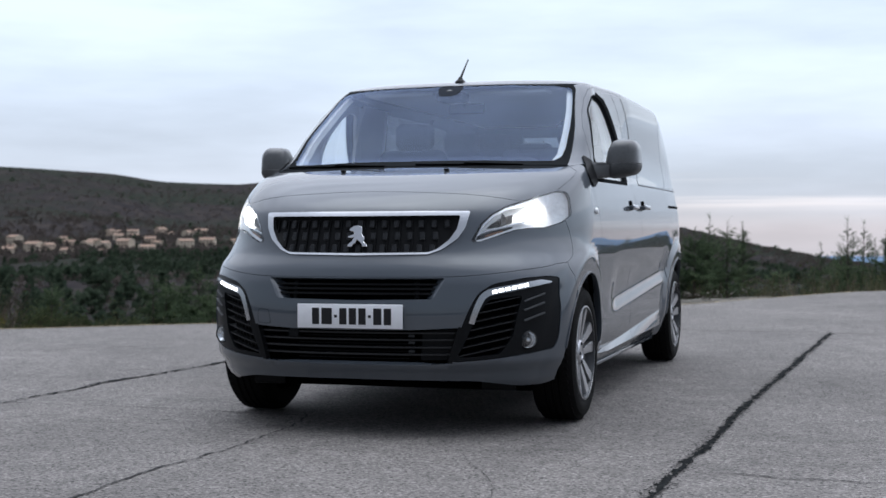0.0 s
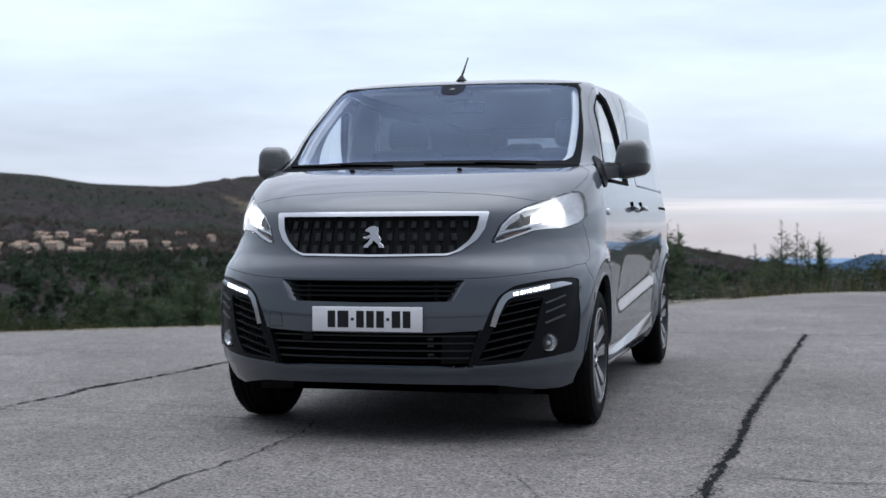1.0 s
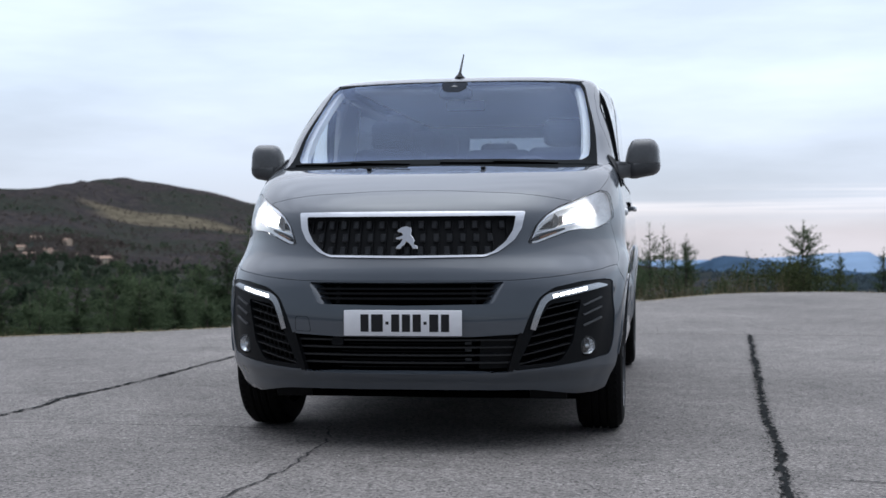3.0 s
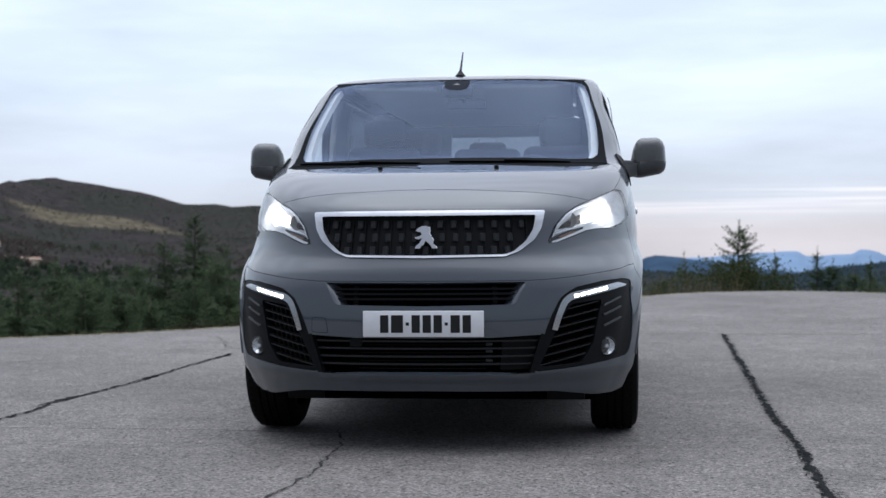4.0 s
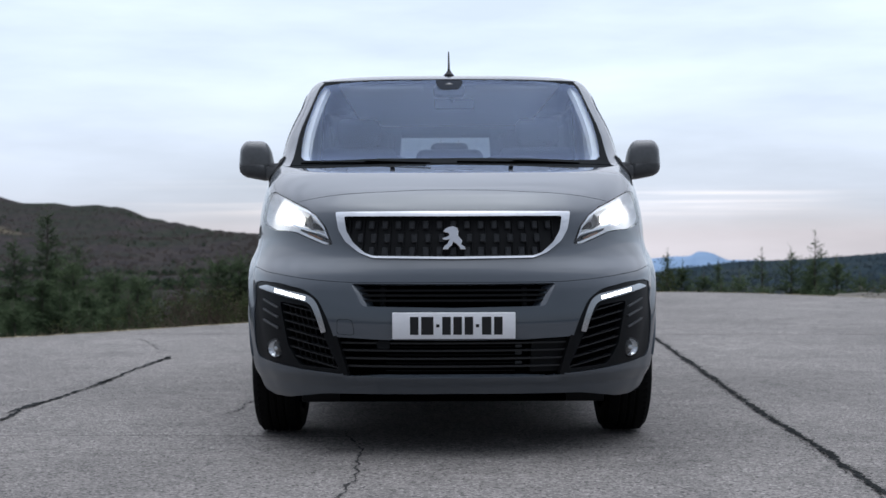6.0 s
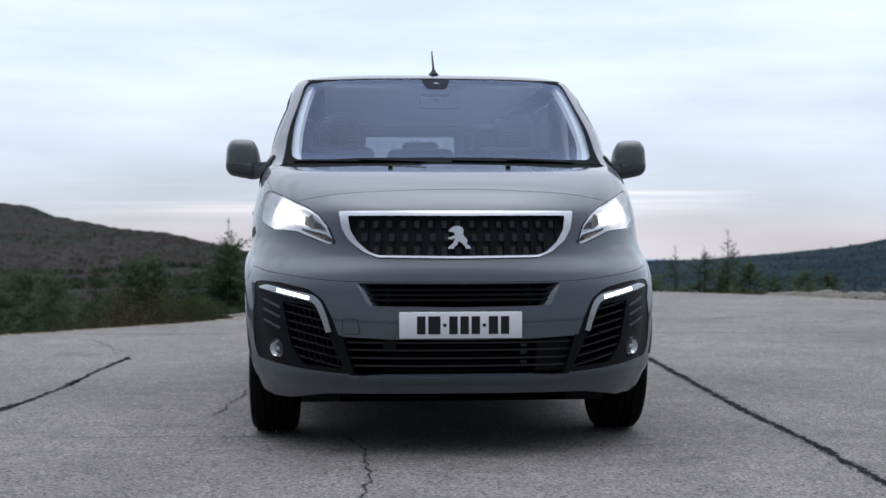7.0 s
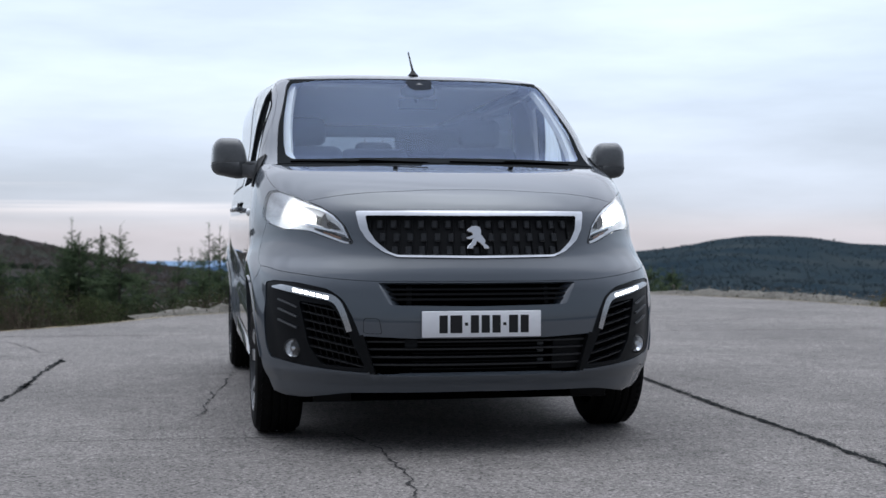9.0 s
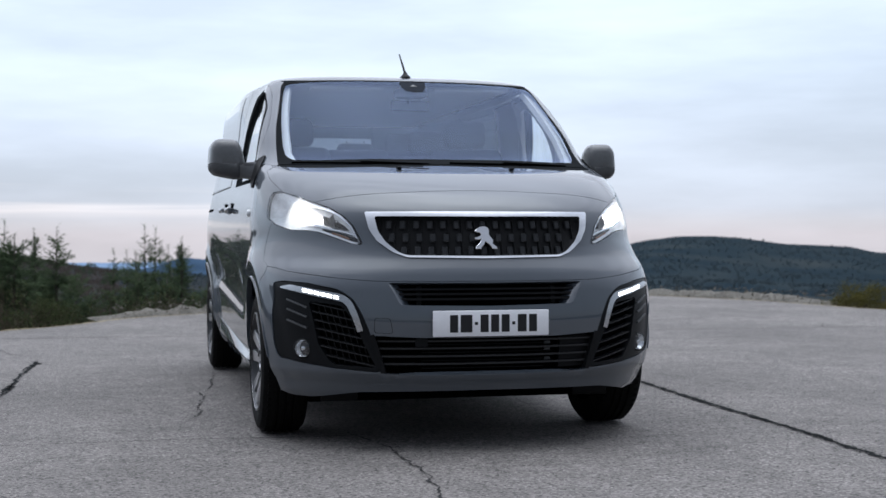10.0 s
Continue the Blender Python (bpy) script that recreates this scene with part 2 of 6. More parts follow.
def land_material():
    m = material("hillside", (0.1, 0.1, 0.1), 1.0, spec=0.0)
    nt = m.node_tree
    p = nt.nodes["Principled BSDF"]
    tc = nt.nodes.new("ShaderNodeTexCoord")

    def tex(scale, detail=6):
        n = nt.nodes.new("ShaderNodeTexNoise")
        n.inputs["Scale"].default_value, n.inputs["Detail"].default_value, n.inputs["Roughness"].default_value = scale, detail, 0.65
        nt.links.new(tc.outputs["Object"], n.inputs["Vector"])
        return n.outputs[0]

    def ramp(src, stops):
        c = nt.nodes.new("ShaderNodeValToRGB")
        el = c.color_ramp.elements
        el[0].position, el[0].color = stops[0][0], (*stops[0][1], 1)
        el[1].position, el[1].color = stops[-1][0], (*stops[-1][1], 1)
        for q, col in stops[1:-1]:
            el.new(q).color = (*col, 1)
        nt.links.new(src, c.inputs[0])
        return c.outputs[0]

    def blend(fac, a, b):
        x = nt.nodes.new("ShaderNodeMix")
        x.data_type = "RGBA"
        nt.links.new(fac, x.inputs["Factor"])
        nt.links.new(a, x.inputs["A"])
        nt.links.new(b, x.inputs["B"])
        return x.outputs["Result"]

    brown = ramp(tex(0.09), ((0.36, (0.026, 0.025, 0.028)), (0.5, (0.043, 0.039, 0.040)), (0.64, (0.066, 0.057, 0.052))))
    green = ramp(tex(0.14), ((0.38, (0.020, 0.026, 0.023)), (0.52, (0.036, 0.040, 0.034)), (0.64, (0.056, 0.056, 0.045))))
    patch = ramp(tex(0.006, 4), ((0.44, (0, 0, 0)), (0.58, (1, 1, 1))))
    sep_ = nt.nodes.new("ShaderNodeSeparateXYZ")
    nt.links.new(tc.outputs["Object"], sep_.inputs[0])
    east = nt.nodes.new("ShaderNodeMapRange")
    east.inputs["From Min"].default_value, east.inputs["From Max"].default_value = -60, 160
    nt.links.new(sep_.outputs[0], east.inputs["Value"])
    # eastern woods: haze over the hill is mixed into the ground colour as blue
    hazy_forest = ramp(tex(0.011, 8), ((0.36, (0.018, 0.030, 0.040)), (0.5, (0.027, 0.040, 0.048)), (0.66, (0.042, 0.052, 0.056))))
    col = blend(east.outputs[0], blend(patch, brown, green), hazy_forest)
    # a cleared strip of dry grass on the western slope
    cx, cy, ca = CLEARED
    mp_ = nt.nodes.new("ShaderNodeMapping")
    mp_.vector_type = "TEXTURE"
    mp_.inputs["Location"].default_value, mp_.inputs["Rotation"].default_value, mp_.inputs["Scale"].default_value = (cx, cy, 0), (0, 0, ca), (135, 85, 10000)
    nt.links.new(tc.outputs["Object"], mp_.inputs["Vector"])
    ln = nt.nodes.new("ShaderNodeVectorMath")
    ln.operation = "LENGTH"
    nt.links.new(mp_.outputs[0], ln.inputs[0])
    wob = nt.nodes.new("ShaderNodeMath")
    wob.operation = "MULTIPLY_ADD"
    wob.inputs[1].default_value = 0.9
    nt.links.new(tex(0.012, 6), wob.inputs[0])
    nt.links.new(ln.outputs["Value"], wob.inputs[2])
    lim = nt.nodes.new("ShaderNodeMapRange")
    lim.inputs["From Min"].default_value, lim.inputs["From Max"].default_value = 1.2, 1.55
    lim.inputs["To Min"].default_value, lim.inputs["To Max"].default_value = 1.0, 0.0
    nt.links.new(wob.outputs[0], lim.inputs["Value"])
    straw = ramp(tex(0.05), ((0.36, (0.075, 0.066, 0.048)), (0.64, (0.15, 0.130, 0.095))))
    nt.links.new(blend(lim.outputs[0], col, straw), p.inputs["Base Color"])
    return m


AZC = radians(-20.3)
CLEARED = (1690 * math.sin(AZC), 1690 * math.cos(AZC), radians(-38))
LAND = land_material()
az_list = np.concatenate([np.linspace(-180, -60, 30)[:-1], np.linspace(-60, 60, 400), np.linspace(60, 180, 30)[1:-1]])
r_list = np.concatenate([[0.5, 4], np.linspace(6, 30, 30), np.geomspace(32, 4600, 110)])
AZ, RR = np.meshgrid(np.radians(az_list), r_list)
GX, GY = RR * np.sin(AZ), RR * np.cos(AZ)
GZ = rough_land(GX, GY)
GZ = np.where(RR < rim(np.degrees(AZ)) + 0.3, -0.10, GZ)
nr, na = GX.shape
verts = np.stack([GX.ravel(), GY.ravel(), GZ.ravel()], -1)
faces = [(i * na + j, i * na + (j + 1) % na, (i + 1) * na + (j + 1) % na, (i + 1) * na + j) for i in range(nr - 1) for j in range(na)]
faces.append([j for j in range(na)][::-1])
me = bpy.data.meshes.new("ground")
me.from_pydata(verts.tolist(), [], faces)
me.polygons.foreach_set("use_smooth", [True] * len(me.polygons))
ground = new("ground", me)
me.materials.append(LAND)
tagged(ground, "brown and green scrub hills round a concrete apron", "ground", kind="structure")

# far ranges behind the valley, the blue of distance haze put into their colours
RANGE_NEAR = material("hazy_wooded_range", (0.045, 0.078, 0.125), 1.0, 0, 0, (0.02, 0.004), (0, 0), 0.3, spec=0.0)
RANGE_FAR = material("hazy_far_range", (0.20, 0.29, 0.42), 1.0, 0, 0, (0.01, 0.002), (0, 0), 0.12, spec=0.0)


def range_ob(name, table, dist, mat, label, seed, fine):
    lo, hi = table[0][0], table[-1][0]
    azs = np.linspace(lo, hi, 260)
    top = steps(azs, table) + np.array([fine * (noise.noise((a * 1.3, seed, 0)) + 0.6 * noise.noise((a * 4.1, seed, 2)) + 0.35 * noise.noise((a * 13, seed, 5))) for a in azs])
    vs, fs, rows = [], [], 9
    for i in range(rows):
        f = i / (rows - 1)
        for a, e in zip(np.radians(azs), top):
            d = dist * (0.86 + 0.14 * f) + 60 * noise.noise((a * 40, f * 4, seed))
            el = -2.6 + (e + 2.6) * f ** 0.8
            vs.append((d * math.sin(a), d * math.cos(a), 0.95 + d * math.tan(radians(el))))
    n = len(azs)
    for i in range(rows - 1):
        for j in range(n - 1):
            fs.append((i * n + j, i * n + j + 1, (i + 1) * n + j + 1, (i + 1) * n + j))
    k = len(vs)
    vs += [(x * 1.1, y * 1.1, -150) for x, y, z in vs[-n:]]
    fs += [((rows - 1) * n + j, (rows - 1) * n + j + 1, k + j + 1, k + j) for j in range(n - 1)]
    m = bpy.data.meshes.new(name)
    m.from_pydata(vs, [], fs)
    m.polygons.foreach_set("use_smooth", [True] * len(m.polygons))
    ob = new(name, m)
    m.materials.append(mat)
    return tagged(ob, label, "mountain", kind="structure")


range_ob("backdrop_near", ((-4, -1.7), (0, -1.45), (1.5, -1.3), (2.7, -0.95), (4.5, -1.15), (6, -1.35), (8, -1.6), (10, -1.7)), 2900, RANGE_NEAR, "wooded hill across the valley, haze blue in its colour", 3.3, 0.03)
range_ob("backdrop_far", ((-6, -1.3), (-2, -1.12), (1.6, -1.12), (5, -1.0), (6.7, -0.86), (8.3, -0.80), (8.7, -0.98), (9.0, -1.0), (9.8, -0.94), (10.4, -0.92), (10.8, -0.74), (11.3, -0.80), (12.1, -1.08), (14, -1.1), (17, -1.25)), 4100, RANGE_FAR, "far mountain range, pale haze blue in its colour", 8.8, 0.02)

# ---- pavement: rectangular slabs, tar joint, cracks ----
def concrete_material():
    m = material("concrete", (0.3, 0.3, 0.3), 0.82)
    nt = m.node_tree
    p = nt.nodes["Principled BSDF"]
    tc = nt.nodes.new("ShaderNodeNewGeometry")

    def tex(scale, detail=5, rough=0.6, kind="ShaderNodeTexNoise"):
        n = nt.nodes.new(kind)
        n.inputs["Scale"].default_value = scale
        if kind == "ShaderNodeTexNoise":
            n.inputs["Detail"].default_value, n.inputs["Roughness"].default_value = detail, rough
        nt.links.new(tc.outputs["Position"], n.inputs["Vector"])
        return n.outputs[0]

    def span(src, a, b, c, d):
        r = nt.nodes.new("ShaderNodeMapRange")
        for k, v in zip(("From Min", "From Max", "To Min", "To Max"), (a, b, c, d)):
            r.inputs[k].default_value = v
        nt.links.new(src, r.inputs["Value"])
        return r.outputs[0]

    def times(a, b):
        q = nt.nodes.new("ShaderNodeMath")
        q.operation = "MULTIPLY"
        nt.links.new(a, q.inputs[0])
        nt.links.new(b, q.inputs[1])
        return q.outputs[0]

    info = nt.nodes.new("ShaderNodeObjectInfo")
    v = times(span(tex(0.55, 6), 0.3, 0.7, 0.76, 1.22), span(tex(5.0, 6, 0.7), 0.3, 0.7, 0.82, 1.18))
    v = times(v, span(tex(38, 4, 0.75), 0.36, 0.64, 0.84, 1.16))
    v = times(v, span(tex(130, 3, 0.8), 0.36, 0.64, 0.66, 1.34))
    # exposed aggregate: each stone its own tone
    vor = nt.nodes.new("ShaderNodeTexVoronoi")
    vor.inputs["Scale"].default_value = 100
    nt.links.new(tc.outputs["Position"], vor.inputs["Vector"])
    sepc = nt.nodes.new("ShaderNodeSeparateColor")
    nt.links.new(vor.outputs["Color"], sepc.inputs[0])
    v = times(v, span(sepc.outputs[0], 0, 1, 0.58, 1.42))
    v = times(v, span(sepc.outputs[1], 0.93, 0.96, 1.0, 1.45))
    v = times(v, span(sepc.outputs[2], 0.06, 0.11, 0.30, 1.0))
    # dark pits and worn stains
    v = times(v, span(tex(17, 3, 0.55), 0.62, 0.70, 1.0, 0.62))
    v = times(v, span(tex(1.6, 4, 0.6), 0.58, 0.72, 1.0, 0.78))
    v = times(v, span(info.outputs["Random"], 0, 1, 0.95, 1.05))
    c = nt.nodes.new("ShaderNodeVectorMath")
    c.operation = "SCALE"
    c.inputs[0].default_value = (0.178, 0.164, 0.155)
    nt.links.new(v, c.inputs["Scale"])
    nt.links.new(c.outputs[0], p.inputs["Base Color"])
    b = nt.nodes.new("ShaderNodeBump")
    b.inputs["Distance"].default_value, b.inputs["Strength"].default_value = 0.006, 1.0
    nt.links.new(tex(90, 4, 0.8), b.inputs["Height"])
    nt.links.new(b.outputs[0], p.inputs["Normal"])
    return m


CONC = concrete_material()
TAR = material("tar", (0.010, 0.0115, 0.012), 0.85, 0, 0, (60, 6), (120, 0.004), 0.5, spec=0.1)
CRACK = material("crack_dirt", (0.022, 0.021, 0.021), 0.95, 0, 0, (80, 6), (0, 0), 0.5)
pavement = tagged(new("pavement"), "weathered grey concrete slabs with tarred joint and cracks", "pavement", kind="structure")
TH = radians(3.3)


def plan(p, q):
    """Slab coordinates to the world."""
    return p * math.cos(TH) + q * math.sin(TH), -p * math.sin(TH) + q * math.cos(TH)


OUTLINE = [(float(rim(a)) * math.sin(radians(a)), float(rim(a)) * math.cos(radians(a))) for a in np.arange(-180, 180, 1.5)]
OUTLINE = [(x + 0.07 * noise.noise((x * 1.2, y * 1.2, 0)), y + 0.07 * noise.noise((x * 1.2, y * 1.2, 9))) for x, y in OUTLINE]
OUT_PQ = [(x * math.cos(TH) - y * math.sin(TH), x * math.sin(TH) + y * math.cos(TH)) for x, y in OUTLINE]


def clip(poly, axis, limit, keep_less):
    res = []
    for a, b in zip(poly, poly[1:] + poly[:1]):
        ia, ib = (a[axis] <= limit) == keep_less, (b[axis] <= limit) == keep_less
        if ia:
            res.append(a)
        if ia != ib:
            t = (limit - a[axis]) / (b[axis] - a[axis])
            res.append((a[0] + t * (b[0] - a[0]), a[1] + t * (b[1] - a[1])))
    return res


P_LINES = [-30.8, -26.75, -22.7, -18.65, -14.6, -10.55, -6.5, 5.65, 9.7, 13.75, 17.8, 21.85, 25.9, 30]
Q_LINES = [-32.9, -26.2, -19.5, -12.8, -6.1, 0.56, 7.25, 13.95, 20.6]
for qa, qb in zip(Q_LINES, Q_LINES[1:]):
    for pa, pb in zip(P_LINES, P_LINES[1:]) if qa < 7 else ((-31, 31),):
        ga = gb = 0.003
        poly = clip(clip(clip(clip(OUT_PQ, 0, pa + ga, False), 0, pb - gb, True), 1, qa + 0.003, False), 1, qb - 0.003, True)
        if len(poly) < 3:
            continue
        dz = random.uniform(-0.002, 0.0)
        xy = [plan(*q) for q in poly]
        n = len(xy)
        m = bpy.data.meshes.new("slab")
        m.from_pydata([(x, y, dz) for x, y in xy] + [(x, y, -0.14) for x, y in xy], [], [list(range(n))] + [(i, i + n, (i + 1) % n + n, (i + 1) % n) for i in range(n)])
        s = new("slab", m)
        m.materials.append(CONC)
        s.parent = pavement
        bmn = bmesh.new()
        bmn.from_mesh(m)
        bmesh.ops.recalc_face_normals(bmn, faces=bmn.faces)
        if [f for f in bmn.faces if len(f.verts) == n][0].normal.z < 0:
            bmesh.ops.reverse_faces(bmn, faces=bmn.faces)
        bmn.to_mesh(m)
        bmn.free()


def crack(name, pts, width, wander, mat, seed, z=0.004, ragged=0.5, step=0.02):
    """A ragged strip along points of the plan, in the pavement's joints or across its slabs."""
    pts = np.array(pts, float)
    s = np.r_[0, np.cumsum(np.hypot(*np.diff(pts, axis=0).T))]
    k = int(s[-1] / step)
    q = np.linspace(0, s[-1], k)
    x, y = np.interp(q, s, pts[:, 0]), np.interp(q, s, pts[:, 1])
    d = np.gradient(np.stack([x, y], -1), axis=0)
    nx = np.stack([-d[:, 1], d[:, 0]], -1) / np.hypot(*d.T)[:, None]
    off = np.array([wander * (noise.noise((a * 2.2, seed, 0)) + 0.5 * noise.noise((a * 9, seed, 3)) + 0.3 * noise.noise((a * 31, seed, 6))) for a in q])
    wl_ = np.array([width * max(0.12, 0.5 + ragged * (noise.noise((a * 14, seed, 11)) + 0.8 * noise.noise((a * 45, seed, 13)) + 0.4 * noise.noise((a * 1.1, seed, 17)))) for a in q])
    wr_ = np.array([width * max(0.12, 0.5 + ragged * (noise.noise((a * 14, seed, 21)) + 0.8 * noise.noise((a * 45, seed, 23)) + 0.4 * noise.noise((a * 1.1, seed, 27)))) for a in q])
    fade = np.clip(np.minimum(q, s[-1] - q) / 0.25, 0.05, 1)
    c = np.stack([x, y], -1) + nx * off[:, None]
    L, R = c + nx * (wl_ * fade)[:, None], c - nx * (wr_ * fade)[:, None]
    vs = [(*p, z) for p in L] + [(*p, z) for p in R]
    m = bpy.data.meshes.new(name)
    m.from_pydata(vs, [], [(i, i + 1, i + 1 + k, i + k) for i in range(k - 1)])
    ob = new(name, m)
    m.materials.append(mat)
    ob.parent = pavement
    return ob


TAR_LINE = [(1.50, -6.0), (1.53, -2.0), (1.56, -0.9), (1.62, 0.5), (1.68, 2.1), (1.74, 3.3), (1.82, 4.8), (1.89, 6.2), (1.95, 7.2)]
crack("tar_joint", TAR_LINE, 0.031, 0.012, TAR, 1.5, ragged=0.75, step=0.008)["label"] = "ragged black tar seal"
# flecks of tar torn off along the seal, and worn gaps in it
g_ = np.random.default_rng(77)
tl = np.array(TAR_LINE)
flecks = []
for _ in range(2600):
    yy = g_.uniform(-1.6, 7.1)
    xx = float(np.interp(yy, tl[:, 1], tl[:, 0])) + g_.normal(0, 0.024 + 0.012 * noise.noise((yy * 1.7, 3.3, 0)))
    k = g_.uniform(0.002, 0.007)
    flecks.append([(xx + k * math.cos(t) * g_.uniform(0.5, 1.3), yy + k * 1.6 * math.sin(t) * g_.uniform(0.5, 1.3), 0.0052) for t in (0.3, 1.9, 3.5, 5.0)])
fm = bpy.data.meshes.new("tar_flecks")
fm.from_pydata(np.array(flecks).reshape(-1, 3).tolist(), [], np.arange(len(flecks) * 4).reshape(-1, 4).tolist())
fm.materials.append(TAR)
tagged(new("tar_flecks", fm), "crumbs of black tar along the sealed joint", "tar", kind="stuff")
crack("crack", [(-2.68, -4), (-2.45, -0.5), (-2.34, 0.9), (-2.33, 1.65), (-2.27, 2.6), (-2.21, 3.8), (-2.15, 5.1)], 0.018, 0.030, TAR, 2.5, ragged=1.2, step=0.010)
crack("crack", [(-2.26, 2.75), (-2.22, 3.4)], 0.03, 0.03, TAR, 14.5, ragged=1.0)
crack("crack", [(-2.20, 4.2), (-2.15, 5.0)], 0.03, 0.04, TAR, 15.5, ragged=1.0)
crack("crack", [(-4.7, 3.3), (-4.36, 3.59), (-4.05, 3.78), (-3.79, 4.01), (-3.45, 4.26)], 0.012, 0.02, TAR, 16.5, ragged=0.9)
crack("crack", [(-3.72, 2.56), (-3.68, 2.92), (-3.69, 3.55)], 0.006, 0.05, CRACK, 17.5, ragged=0.9)
crack("crack", [(-2.30, 2.2), (-2.34, 1.9), (-2.37, 1.5)], 0.045, 0.02, TAR, 12.5, ragged=0.8)
crack("crack", [(-4.4, 3.7), (-3.43, 4.31), (-2.89, 4.66), (-2.37, 5.25), (-2.2, 5.4)], 0.008, 0.05, CRACK, 3.5)
crack("crack", [(-2.9, 6.9), (-2.64, 6.44), (-2.45, 5.9), (-2.16, 5.25)], 0.010, 0.06, CRACK, 4.5)
crack("crack", [(-0.45, -2.6), (-0.43, -1.63), (-0.45, -1.0), (-0.40, -0.5), (-0.41, 0.1), (-0.44, 0.4), (-0.55, 0.9)], 0.008, 0.030, CRACK, 5.5, ragged=1.1, step=0.01)
crack("crack", [(-6.2, 0.9), (-2.16, 0.67), (-1.67, 0.68), (-1.21, 0.66), (-0.9, 0.63), (-0.3, 0.60)], 0.009, 0.015, CRACK, 6.5, ragged=0.9)
crack("crack", [(0.35, 0.1), (0.65, -0.42), (0.86, -0.78), (1.05, -1.4)], 0.0025, 0.04, CRACK, 7.5)
crack("crack", [plan(p, 7.25) for p in (-6, 0, 4, 9)], 0.010, 0.015, CRACK, 8.5)
crack("crack", [(1.62, -0.54), (1.84, -0.50), (1.99, -0.56), (2.12, -0.54), (2.34, -0.57), (2.9, -0.75)], 0.008, 0.02, CRACK, 9.5, ragged=1.0)
crack("crack", [(3.0, 8.6), (4.2, 8.3), (5.2, 8.9), (6.2, 8.4)], 0.02, 0.15, CRACK, 11.5)
crack("crack", [(2.4, 9.6), (3.6, 9.2), (4.6, 9.9)], 0.02, 0.15, CRACK, 13.5)
crack("sandy_edge", [(x, y) for x, y in OUTLINE if y > 2 and abs(x) < 9], 0.045, 0.03, material("sandy_rim", (0.36, 0.30, 0.19), 0.95, 0, 0, (30, 4), (60, 0.004), 0.4), 21.5, ragged=0.6, step=0.03)
crack("crack", [(-0.91, 4.03), (-1.0, 3.32), (-1.04, 2.91), (-1.12, 2.19), (-1.14, 1.77), (-1.2, 1.31)], 0.007, 0.05, CRACK, 31.5, ragged=1.0)

# ---- the van's skin: plan outlines by height, front corner sweep, tumblehome ----
SECT = {  # height: nose at the middle, half width, corner depth, squareness
    0.18: (0.125, 0.78, 0.49, 2.5), 0.24: (0.060, 0.848, 0.515, 2.5), 0.31: (0.018, 0.878, 0.545, 2.45), 0.345: (-0.016, 0.890, 0.555, 2.4), 0.42: (-0.018, 0.906, 0.57, 2.4),
    0.56: (-0.022, 0.914, 0.57, 2.4), 0.70: (-0.006, 0.926, 0.58, 2.4), 0.78: (0.016, 0.936, 0.64, 2.4), 0.86: (0.056, 0.944, 0.80, 2.45),
    0.95: (0.084, 0.946, 0.92, 2.6), 1.05: (0.122, 0.940, 0.92, 2.7), 1.12: (0.200, 0.928, 0.86, 2.8), 1.18: (0.320, 0.916, 0.76, 2.9),
    1.24: (0.510, 0.903, 0.62, 3.1), 1.275: (0.700, 0.893, 0.50, 3.4), 1.305: (0.880, 0.887, 0.40, 3.8), 1.345: (0.985, 0.878, 0.36, 4.0),
    1.48: (1.165, 0.856, 0.34, 4.0), 1.66: (1.425, 0.808, 0.31, 4.0), 1.755: (1.565, 0.772, 0.29, 4.0), 1.80: (1.650, 0.742, 0.28, 3.8),
    1.827: (1.760, 0.690, 0.30, 3.4), 1.843: (1.93, 0.57, 0.32, 3.0), 1.852: (2.2, 0.30, 0.3, 2.6),
}
ZS = np.array(sorted(SECT))
VS = np.array([SECT[z] for z in sorted(SECT)])




MS = slopes(ZS, VS)
WHEEL_Y, AXLE_Z = (0.86, 4.135), 0.34
LONG = 2.0


def section(z):
    z = np.clip(np.asarray(z, float), ZS[0], ZS[-1])
    i = np.clip(np.searchsorted(ZS, z) - 1, 0, len(ZS) - 2)
    h = ZS[i + 1] - ZS[i]
    t = ((z - ZS[i]) / h)[..., None]
    h = h[..., None]
    v = VS[i] * (2 * t**3 - 3 * t**2 + 1) + VS[i + 1] * (3 * t**2 - 2 * t**3) + h * (MS[i] * (t**3 - 2 * t**2 + t) + MS[i + 1] * (t**3 - t**2))
    return np.moveaxis(v, -1, 0)


def ease(t):
    t = np.clip(t, 0, 1)
    return t * t * (3 - 2 * t)


